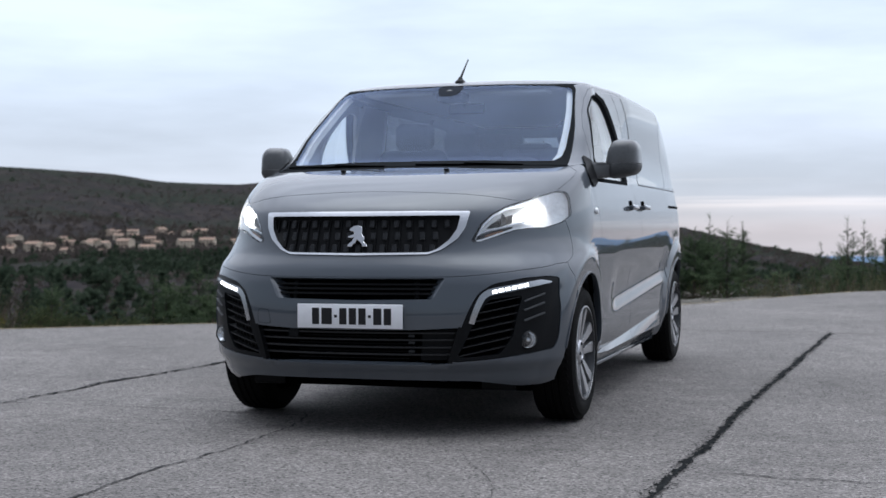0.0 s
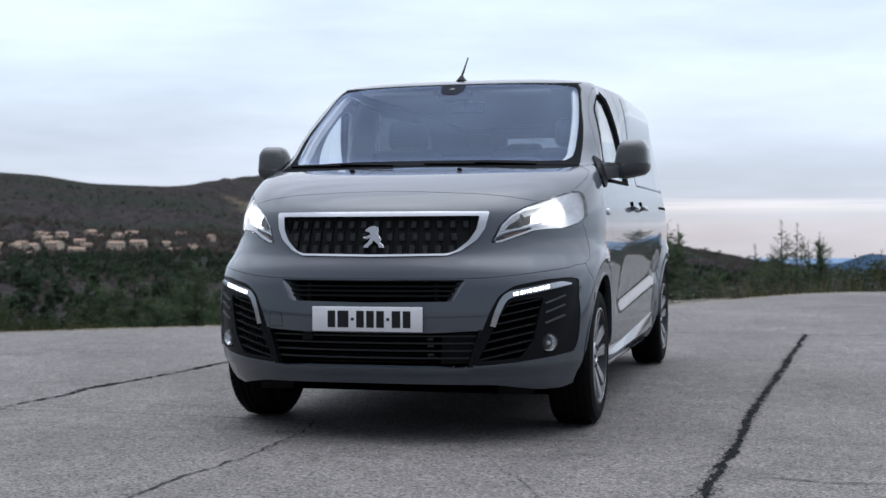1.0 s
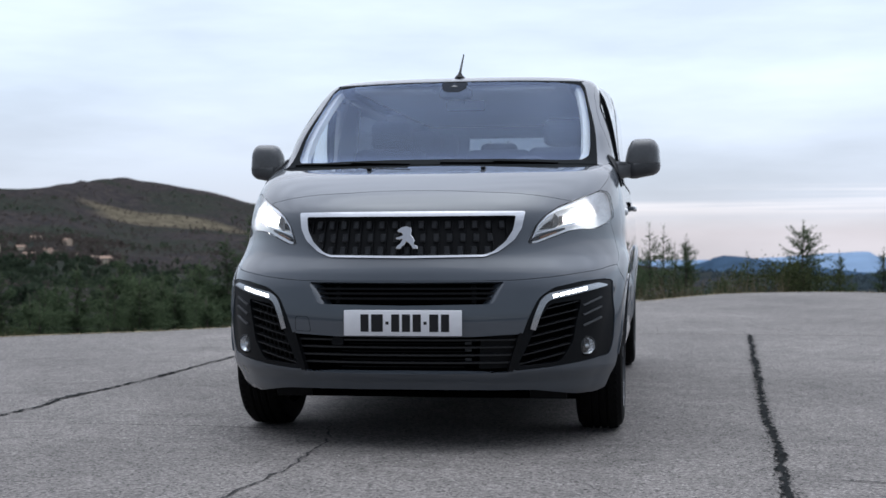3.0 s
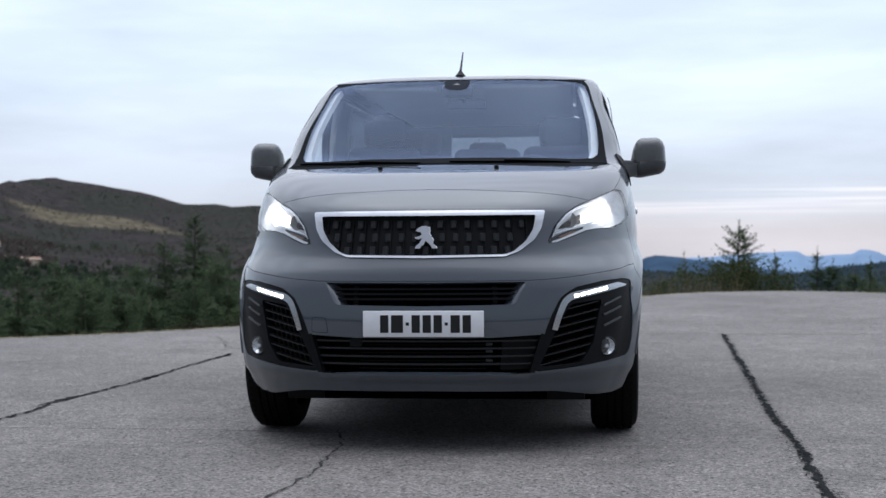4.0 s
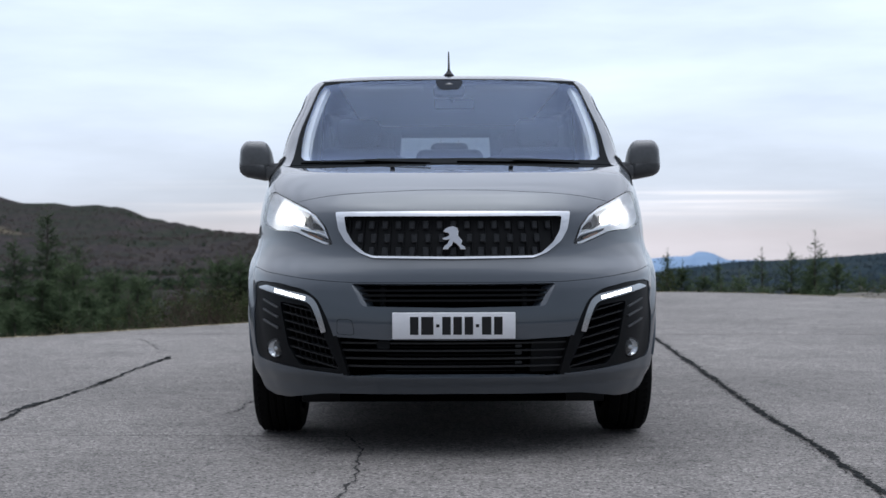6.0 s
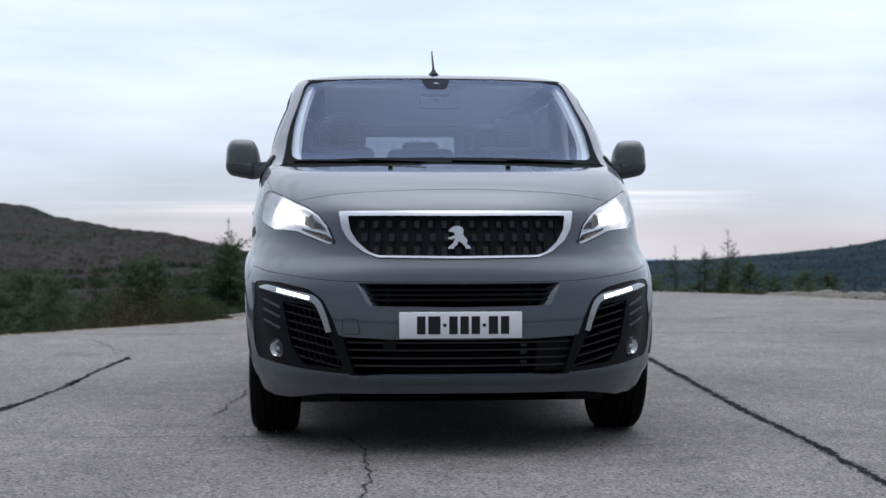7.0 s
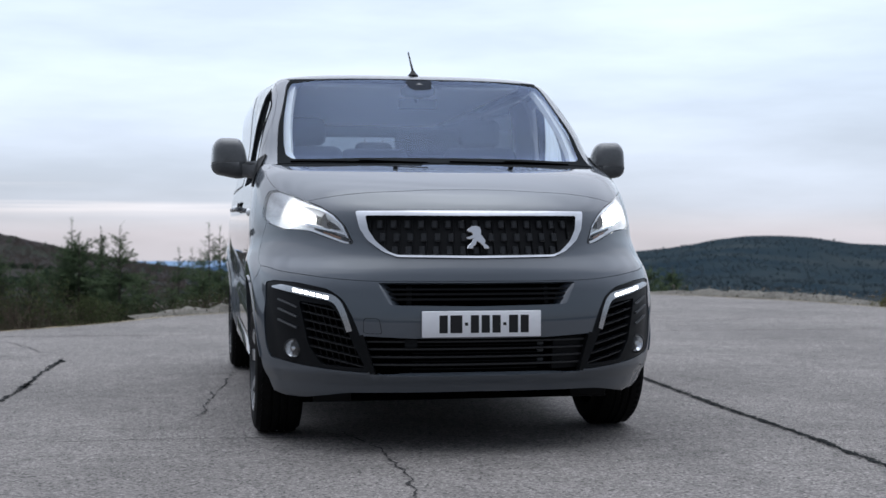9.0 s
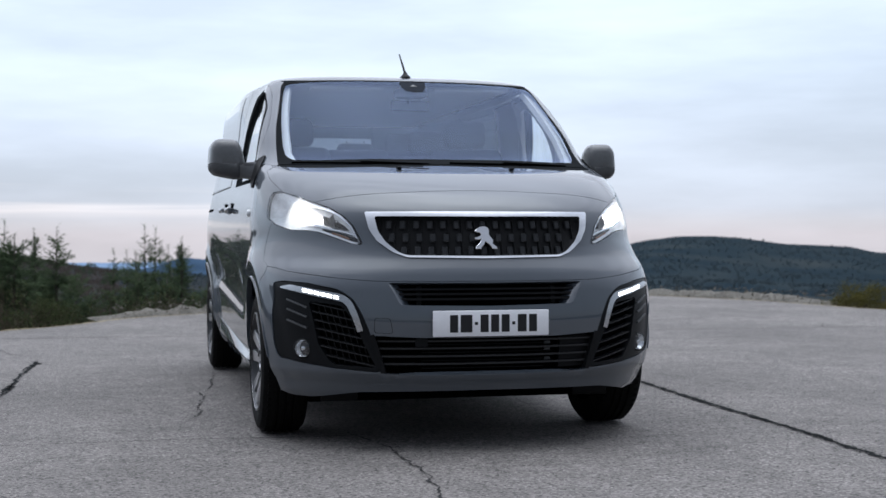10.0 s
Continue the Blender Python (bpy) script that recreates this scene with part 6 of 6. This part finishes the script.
# single firs that stand out: eye place, bearing, tip angle, distance, kind
for ex, az, el, d, kind in ((2.11, -5.66, 0.33, 64, 0), (2.11, -6.9, 0.05, 70, 1), (2.11, -0.73, 0.38, 100, 4), (2.11, 0.58, -0.04, 100, 2), (2.11, 0.29, -0.44, 105, 4), (2.11, -2.00, -0.62, 110, 4), (2.11, -1.17, -0.67, 105, 4),
                            (0.52, 5.99, 0.50, 95, 1), (0.52, 7.61, -0.70, 90, 2), (0.52, 9.12, -0.58, 100, 2), (0.52, 9.78, -1.12, 100, 3), (0.52, 11.10, -0.97, 95, 2), (0.52, 12.89, -0.59, 95, 4), (0.52, 4.04, -0.80, 90, 4), (0.52, 10.45, -1.45, 90, 3), (0.52, 12.0, -1.5, 90, 1),
                            (-0.48, 14.68, -0.54, 85, 0), (-0.48, 15.76, 0.06, 85, 4), (-0.48, 15.5, -1.0, 88, 1), (-0.48, 16.60, -0.91, 80, 3), (-0.48, 17.4, -1.5, 85, 1), (-0.48, 18.81, -1.22, 90, 1), (-0.48, 19.58, -1.31, 90, 3),
                            (0.52, -16.17, 1.32, 75, 2), (0.52, -17.17, 0.11, 78, 0), (0.52, -14.87, 0.02, 78, 2), (0.52, -21.53, -0.69, 85, 0), (0.52, -19.84, -1.57, 70, 0), (0.52, -13.56, -1.20, 80, 1), (0.52, -15.9, -0.35, 82, 0), (0.52, -15.3, -0.7, 70, 1), (0.52, -18.4, -0.95, 80, 1), (0.52, -12.6, -1.35, 85, 0),
                            (-0.48, -4.92, 0.55, 100, 4), (-0.48, -5.1, -0.25, 100, 1), (-0.48, -8.70, -0.71, 95, 1), (-0.48, -7.81, -0.60, 95, 1), (-0.48, -10.15, -1.00, 100, 0), (-0.48, -13.20, -1.25, 90, 0), (-0.48, -11.69, -1.83, 80, 1), (-0.48, -6.56, -1.30, 90, 1),
                            (-1.26, -3.21, 0.31, 110, 2), (-1.26, 0.33, -0.61, 120, 4), (-1.26, 1.54, 0.27, 110, 4), (-1.26, 0.90, -0.73, 120, 2), (-1.43, 2.50, -0.25, 110, 2), (-1.26, -1.8, -1.5, 100, 1), (-1.26, 0.6, -1.5, 90, 1), (-1.26, 2.0, -1.4, 95, 0),
                            (1.49, -24.19, -1.03, 40, 0), (1.49, -21.94, -1.40, 38, 1), (1.49, -23.00, -1.75, 42, 0), (2.32, -29.29, -1.63, 80, 0), (2.32, -33.28, -2.03, 85, 1), (2.32, -26.0, -1.9, 70, 1)):
    x, y = from_eye(az, d, (ex, -5.9))
    plant_tree(kind, x, y, EYE_Z + d * math.tan(radians(el)), rng.uniform(-0.03, 0.03), rng.uniform(0, 6.28))


def shrub(bare, seed, size=1.0):
    """A shrub of forking twigs with leaves on them. Returns the meshes of both."""
    g = np.random.default_rng(seed)
    tw, lv = [], []

    def grow(p, d, ln, w, depth):
        q = p + d * ln
        u = np.cross(d, (g.normal(), g.normal(), g.normal()))
        u /= max(np.linalg.norm(u), 1e-6)
        v = np.cross(d, u)
        for s in (u, v):
            tw.append([p - s * w, p + s * w, q + s * w * 0.6, q - s * w * 0.6])
        if depth == 0 or g.random() < 0.05:
            if g.random() > bare:
                for _ in range(9):
                    c = q + g.normal(0, 0.06, 3)
                    a = g.normal(0, 1, 3)
                    a /= np.linalg.norm(a)
                    b = np.cross(a, g.normal(0, 1, 3))
                    b /= np.linalg.norm(b)
                    k = g.uniform(0.007, 0.016)
                    lv.append([c - a * k * 1.6, c + b * k, c + a * k * 1.6, c - b * k])
            return
        for _ in range(int(g.integers(2, 4))):
            nd = d + g.normal(0, 0.38, 3) + np.array([0, 0, 0.06])
            nd /= np.linalg.norm(nd)
            grow(q, nd, ln * g.uniform(0.62, 0.9), w * 0.62, depth - 1)

    for _ in range(9):
        a = g.uniform(0, 6.28)
        d = np.array([0.55 * math.cos(a), 0.55 * math.sin(a), 1.0]) + g.normal(0, 0.15, 3)
        grow(np.array([0.1 * math.cos(a), 0.1 * math.sin(a), 0]), d / np.linalg.norm(d), 0.38 * size, 0.011, 5)
    return tw, lv


SHRUBS = []
for i, (bare, leafmat) in enumerate(((0.97, LEAVES), (0.35, LEAVES), (0.05, LEAVES), (0.10, YELLOWISH), (0.8, LEAVES))):
    tw, lv = shrub(bare, 70 + i)
    SHRUBS.append((soup("branchwork", tw, TWIG), soup("foliage", lv, leafmat) if lv else None))
SHRUB_LABEL = ("leafless brown bush with forking twigs", "half-bare shrub with small green leaves", "dense dark green shrub", "yellow-green broom bush at the apron's edge", "brown winter bush with a few leaves")


def plant_shrub(kind, x, y, k, kz=None):
    st, lf = SHRUBS[kind]
    b = tagged(new("bush"), SHRUB_LABEL[kind], "bush", "bushes along the apron")
    b.matrix_basis = Matrix.Translation((x, y, ground_z(x, y) - 0.06)) @ Matrix.Rotation(rng.uniform(0, 6.28), 4, "Z") @ Matrix.Diagonal((k, k, kz or k, 1))
    for nm, m in (("branchwork", st), ("foliage", lf)):
        if m is not None:
            o = new(nm, m)
            o.parent = b


# shrubs along the rim: bearing from the van, metres past the rim, kind, size
def rim_place(az, past):
    r = float(rim(az)) + past
    return r * math.sin(radians(az)), r * math.cos(radians(az))


for az in np.arange(-62, -34, 2.3):
    plant_shrub(int(rng.choice([0, 4, 1, 4])), *rim_place(az + rng.uniform(-1, 1), rng.uniform(2.5, 7)), rng.uniform(0.7, 1.1))
for az in np.arange(-29, -13, 0.8):
    for past, el in ((rng.uniform(22, 40), rng.uniform(-2.9, -1.9)), (rng.uniform(45, 80), rng.uniform(-2.1, -1.2))):
        x, y = rim_place(az + rng.uniform(-0.7, 0.7), past)
        plant_tree(int(rng.choice([0, 1, 3, 1])), x, y, EYE_Z + math.hypot(x, y + 5.9) * math.tan(radians(el)), rng.uniform(-0.04, 0.04), rng.uniform(0, 6.28))
for az in np.arange(-46, -14, 1.5):
    plant_shrub(int(rng.choice([0, 4, 2])), *rim_place(az + rng.uniform(-0.7, 0.7), rng.uniform(3.0, 9.0)), rng.uniform(0.4, 0.75))
for az in np.arange(-20, -1.0, 0.42):
    plant_shrub(int(rng.choice([0, 0, 4, 0])), *rim_place(az + rng.uniform(-0.5, 0.5), rng.uniform(8, 20)), rng.uniform(1.1, 1.6))
for az in np.arange(-15, -1.0, 1.1):
    plant_shrub(int(rng.choice([0, 4, 1])), *rim_place(az + rng.uniform(-0.5, 0.5), rng.uniform(2, 6)), rng.uniform(0.5, 0.85))
for az in np.arange(-4, 24, 1.1):
    plant_shrub(int(rng.choice([0, 4, 1, 2])), *rim_place(az + rng.uniform(-0.6, 0.6), rng.uniform(6, 16)), rng.uniform(0.8, 1.5))
for az in np.arange(-2, 21, 1.0):
    x, y = rim_place(az + rng.uniform(-0.7, 0.7), rng.uniform(25, 60))
    plant_tree(int(rng.choice([1, 3, 0])), x, y, EYE_Z + math.hypot(x, y + 5.9) * math.tan(radians(rng.uniform(-2.3, -1.6))), rng.uniform(-0.04, 0.04), rng.uniform(0, 6.28))
for az, past, k in ((36.9, 0.5, 0.46), (36.4, 0.7, 0.36), (37.4, 0.5, 0.36), (35.6, 0.8, 0.28), (38.4, 0.5, 0.28), (34.8, 0.8, 0.22), (34.0, 0.7, 0.18)):
    plant_shrub(3, *rim_place(az, past), k)
for az, past, k, kind in ((-58, 0.7, 0.5, 3), (-47.2, 0.8, 0.42, 3), (-46.4, 1.3, 0.5, 3), (-50, 0.6, 0.3, 1), (-43.5, 0.4, 0.2, 3), (-42, 0.4, 0.16, 4), (-40.5, 0.4, 0.18, 4), (-39.2, 0.5, 0.22, 2), (-41, 0.5, 0.28, 2), (-45, 0.6, 0.22, 4), (-37.5, 0.5, 0.24, 2), (-55, 0.5, 0.35, 3)):
    plant_shrub(kind, *rim_place(az, past), k)

# dry grass, weeds and stones on the verge
blades = []
for _ in range(14000):
    az = rng.uniform(-65, 50)
    tall = 3 < az < 10.5 and rng.random() < 0.7
    mound = (-10 < az < 3 or 22 < az < 35) and rng.random() < 0.6
    past = abs(rng.normal(0, 0.7 if tall else 0.35)) + 0.05
    x, y = rim_place(az, past)
    z = ground_z(x, y)
    h = rng.uniform(0.15, 0.55) if tall else (rng.uniform(0.05, 0.15) if mound else rng.uniform(0.04, 0.16))
    a = rng.uniform(0, 6.28)
    d = np.array([math.cos(a), math.sin(a), 0])
    t = rng.normal(0, 0.22, 2) * h
    w = 0.0028 if tall else 0.005
    p = np.array([x, y, z + 0.0])
    blades.append([p - d * w, p + d * w, p + np.array([t[0], t[1], h]) + d * w * 0.4, p + np.array([t[0], t[1], h]) - d * w * 0.4])
tagged(new("dry_grass", soup("dry_grass", blades, DRYGRASS)), "straw-coloured dry grass along the concrete's edge", "grass", kind="stuff")
STONE = leaf_material("stone", (0.10, 0.092, 0.080), (0.24, 0.22, 0.19))


def pebble(g, k):
    bm_ = bmesh.new()
    bmesh.ops.create_icosphere(bm_, subdivisions=1, radius=k)
    p = np.array([v.co[:] for v in bm_.verts]) * g.uniform(0.6, 1.25, (len(bm_.verts), 1)) * np.array([1, g.uniform(0.7, 1.1), g.uniform(0.45, 0.8)])
    f = np.array([[v.index for v in q.verts] for q in bm_.faces])
    bm_.free()
    return p[f]


tri = []
for _ in range(2600):
    heap = rng.random() < 0.3
    az = rng.choice([rng.uniform(-9, 6), rng.uniform(23, 36)]) if heap else rng.uniform(-62, 48)
    x, y = rim_place(az, abs(rng.normal(0.3 if heap else 0.1, 0.3)))
    k = 0.006 + 0.018 * rng.random() ** 3 if heap else rng.uniform(0.006, 0.02)
    tri.append(pebble(rng, k) + np.array([x, y, (rng.uniform(0.02, 0.15) if heap else ground_z(x, y) + 0.02)]))
tagged(new("rubble", soup("rubble", np.concatenate(tri), STONE)), "pale loose stones heaped on the verge", "stones", kind="stuff")
# low banks of gravel and earth heaped on the rim
BANK = material("gravel_bank", (0.165, 0.155, 0.135), 0.95, 0, 0, (26, 3), (45, 0.03), 0.7, spec=0.1)


def bank_heap(az0, az1, high, wide):
    """A low uneven ridge along the rim between two bearings."""
    n = 60
    vs, fs = [], []
    for i, az in enumerate(np.linspace(az0, az1, n)):
        k = math.sin(math.pi * i / (n - 1)) ** 0.5 * (0.75 + 0.5 * noise.noise((az * 0.9, 3.1, 0)))
        for j, (o, hgt) in enumerate(((-0.02, -0.12), (0.06, 0.35), (0.20, 0.8), (0.38, 1.0), (0.62, 0.7), (0.85, 0.2), (1.0, -0.9))):
            x, y = rim_place(az, 0.05 + wide * o + 0.05 * noise.noise((az * 2, o * 5, 1)))
            vs.append((x, y, -0.02 + high * k * hgt * (1 + 0.3 * noise.noise((az * 3.1, o * 6, 8)))))
    for i in range(n - 1):
        for j in range(6):
            fs.append((i * 7 + j, i * 7 + j + 1, i * 7 + j + 8, i * 7 + j + 7))
    m = bpy.data.meshes.new("gravel_bank")
    m.from_pydata(vs, [], fs)
    m.polygons.foreach_set("use_smooth", [True] * len(m.polygons))
    m.materials.append(BANK)
    tagged(new("gravel_bank", m), "low bank of pale gravel and dry earth on the concrete's edge", "gravel", kind="stuff")


bank_heap(-10, 3.5, 0.11, 1.2)
bank_heap(21.5, 35.5, 0.15, 1.5)
# grit on the far slab
tri = []
for _ in range(2200):
    q0 = 7.3 + abs(rng.normal(0, 1.6))
    x, y = plan(rng.uniform(-1.5, 9), q0)
    if math.hypot(x, y) < float(rim(math.degrees(math.atan2(x, y)))) - 0.2:
        tri.append(pebble(rng, rng.uniform(0.0015, 0.0045)) + np.array([x, y, 0.001]))
tagged(new("loose_grit", soup("loose_grit", np.concatenate(tri), leaf_material("grit_stone", (0.05, 0.047, 0.043), (0.16, 0.15, 0.14)))), "dark grit scattered over the far slab", "gravel", kind="stuff")

# woods and scrub on the hills
def clump(g, kind, n=46):
    """One far tree: a ragged cone or crown of small loose leaves."""
    t = []
    for _ in range(n):
        z = g.random() ** (1.4 if kind else 0.8)
        r = (0.36 * (1 - z) + 0.02 if kind else 0.42 * math.sqrt(max(0.02, 1 - (2 * z - 0.9) ** 2 / 1.25))) * g.uniform(0.55, 1.1)
        a = g.uniform(0, 6.28)
        c = np.array([r * math.cos(a), r * math.sin(a), z])
        u, v = g.normal(0, 1, 3), g.normal(0, 1, 3)
        k = g.uniform(0.11, 0.20)
        t.append((c + u / np.linalg.norm(u) * k, c + v / np.linalg.norm(v) * k, c - (u + v) / np.linalg.norm(u + v) * k))
    return np.array(t)


def scatter(count, az0, az1, r0, r1, size, dense_at, kinds, power=1.0, n=46):
    out_t = []
    shapes = [clump(rng, k, n) for k in kinds for _ in range(10)]
    tries = 0
    while len(out_t) < count and tries < count * 12:
        tries += 1
        az = rng.uniform(az0, az1)
        f = crest_far(np.array([az]))[0]
        r = r0 + (min(r1, f * (0.985 if az > 0 else 0.95)) - r0) * rng.random() ** power
        x, y = r * math.sin(radians(az)), r * math.cos(radians(az))
        if noise.noise((x / 130, y / 130, 2.2)) + 0.5 * noise.noise((x / 35, y / 35, 7.7)) < dense_at:
            continue
        k = rng.uniform(*size)
        s = shapes[int(rng.integers(len(shapes)))]
        a = rng.uniform(0, 6.28)
        rot = np.array([[math.cos(a), -math.sin(a), 0], [math.sin(a), math.cos(a), 0], [0, 0, 1]])
        out_t.append((s * (k * rng.uniform(0.8, 1.3), k * rng.uniform(0.8, 1.3), k)) @ rot.T + np.array([x, y, ground_z(x, y) - 0.42 * k]))
    return np.concatenate(out_t)


for nm, args, mat, lab, cat in (("valley_woods", (2600, -48, -2, 120, 950, (3.0, 6.0), -0.10, (1, 1, 0), 0.9, 90), WOODS, "dark green pine woods in the valley", "woods"),
                                ("slope_brush", (2200, -40, -3, 26, 130, (1.2, 2.6), -0.9, (0, 0), 0.8, 70), WOODS_DIM, "dark undergrowth on the slope below the apron", "scrub"),
                                ("village_belt", (1900, -48, -14, 330, 720, (3.5, 7.0), -0.32, (1, 0, 1), 1.0, 60), WOODS, "belt of dark pines below the village", "woods"),
                                ("valley_scrub", (7500, -48, 0, 60, 1100, (1.0, 3.0), -0.6, (0, 0), 0.9, 34), WOODS_BARE, "bare brown scrub in the valley", "scrub"),
                                ("hill_scrub", (320, -45, 0, 900, 2400, (3, 8), 0.02, (0, 0, 1), 1.0, 40), WOODS, "dark scrub oaks dotted over the hill", "scrub"),
                                ("hill_brush", (7000, -45, 0, 900, 2400, (2.0, 4.5), -0.7, (0, 0), 1.0, 24), WOODS_BARE, "bare brown brush on the hill", "scrub"),
                                ("slope_woods", (7000, 0, 45, 330, 1750, (1.8, 3.8), -0.5, (0, 1), 0.9, 50), WOODS_HAZE, "dark wooded hillside across the valley, haze blue in its colour", "woods")):
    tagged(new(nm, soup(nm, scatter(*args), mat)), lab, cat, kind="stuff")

# trees among the houses
tagged(new("village_trees", soup("village_trees", scatter(1100, -37, -22, 700, 1250, (3.0, 7.5), -0.7, (0, 1, 0), 1.0, 46), WOODS_BARE)), "bare and dark trees between the village houses", "trees", kind="stuff")

# village houses on the foot of the hill
WALLS = [material("plaster_%s" % n, c, 0.9, 0, 0, (2, 0.2), (0, 0), 0.15) for n, c in (("cream", (0.66, 0.56, 0.44)), ("sand", (0.56, 0.44, 0.34)), ("pale", (0.74, 0.68, 0.62)))]
TILES = material("roof_tiles", (0.30, 0.205, 0.155), 0.9, 0, 0, (3, 0.3), (0, 0), 0.3)
PANE = material("dark_pane", (0.10, 0.095, 0.09), 0.2, 0, 0, (1, 0.2), (0, 0), 0.2)


def house_kind(w, d, h, mat):
    """Meshes of a house: walls, gabled roof, windows."""
    b1_ = box((w, d, h + 3), (0, 0, h / 2 - 1.5))
    m1 = bpy.data.meshes.new("wall")
    b1_.to_mesh(m1)
    b1_.free()
    m1.materials.append(mat)
    b2_ = bmesh.new()
    o, rh = 0.25, 0.24 * d
    c = [b2_.verts.new(p) for p in ((-w / 2 - o, -d / 2 - o, h), (w / 2 + o, -d / 2 - o, h), (w / 2 + o, d / 2 + o, h), (-w / 2 - o, d / 2 + o, h), (-w / 2 - o, 0, h + rh), (w / 2 + o, 0, h + rh))]
    for f in ((0, 1, 5, 4), (1, 2, 5), (2, 3, 4, 5), (3, 0, 4), (3, 2, 1, 0)):
        b2_.faces.new([c[i] for i in f]).material_index = int(len(f) == 3)
    m2 = bpy.data.meshes.new("roof")
    b2_.to_mesh(m2)
    b2_.free()
    m2.materials.append(TILES)
    m2.materials.append(mat)
    wins = []
    for fl in range(int(h // 2.7)):
        for i in range(int(w // 3)):
            wins.append((-w / 2 + 1.6 + 3 * i, -d / 2 - 0.02, 1.5 + 2.7 * fl))
    wm = bpy.data.meshes.new("window")
    b3_ = box((1.1, 0.12, 1.4))
    b3_.to_mesh(wm)
    b3_.free()
    wm.materials.append(PANE)
    return m1, m2, wm, wins


HK = [house_kind(13, 9, 5.4, WALLS[0]), house_kind(10, 8, 5.6, WALLS[1]), house_kind(17, 9, 3.2, WALLS[2]), house_kind(9, 8, 3.0, WALLS[0])]
HL = ("cream two-storey house with terracotta roof", "sand-coloured two-storey house with tiled roof", "long pale bungalow with tiled roof", "small cream cottage with tiled roof")
for az, el in ((-35.1, -0.23), (-34.8, -0.52), (-34.2, -0.47), (-33.6, -0.56), (-32.8, -0.20), (-32.3, -0.16), (-31.6, -0.18), (-31.1, -0.12), (-30.5, -0.08), (-31.5, -0.62), (-30.8, -0.58), (-30.2, -0.50), (-29.6, -0.55), (-28.9, -0.42), (-29.3, -0.47),
               (-28.1, -0.12), (-27.3, -0.10), (-26.9, -0.34), (-25.8, -0.63), (-25.3, -0.2), (-24.7, -0.44), (-24.1, -0.67), (-23.4, -0.78), (-22.9, -1.02), (-24.8, -0.77), (-36, -0.3), (-36.6, -0.5), (-33.0, -0.62), (-30.0, -0.2), (-34.5, -0.3), (-32.0, -0.55), (-27.8, -0.5), (-26.2, -0.48), (-29.0, -0.15), (-33.9, -0.35), (-33.3, -0.48), (-32.5, -0.42), (-31.9, -0.30), (-31.3, -0.44), (-30.6, -0.34), (-30.3, -0.66), (-29.9, -0.36), (-28.5, -0.30), (-27.0, -0.55), (-25.0, -0.58), (-24.4, -0.30), (-35.5, -0.42)):
    lo_r, hi_r = 500.0, 1700.0
    rs = np.linspace(lo_r, hi_r, 240)
    ang = np.degrees(np.arctan((land_height(rs * math.sin(radians(az)), rs * math.cos(radians(az))) + 1.5 - EYE_Z) / (rs + 5.5)))
    r = float(rs[np.argmin(abs(ang - (el - 0.13 - 0.05 * max(0.0, az + 29))))])
    k = int(rng.choice([1, 3, 0, 3]))
    x, y = r * math.sin(radians(az)), r * math.cos(radians(az))
    hs = tagged(new("house"), HL[k], "house", "village houses")
    az, r = az + rng.uniform(-0.25, 0.25), r * rng.uniform(0.93, 1.07)
    x, y = r * math.sin(radians(az)), r * math.cos(radians(az))
    hs.matrix_basis = Matrix.Translation((x, y, ground_z(x, y) + 0.3)) @ Matrix.Rotation(-radians(az) + rng.uniform(-1.0, 1.0), 4, "Z") @ Matrix.Scale(rng.uniform(0.54, 0.80), 4)
    m1, m2, wm, wins = HK[k]
    for nm, m in (("wall", m1), ("roof", m2)):
        o = new(nm, m)
        o.parent = hs
    for w in wins:
        o = new("window", wm)
        o.parent = hs
        o.matrix_basis = Matrix.Translation(w)
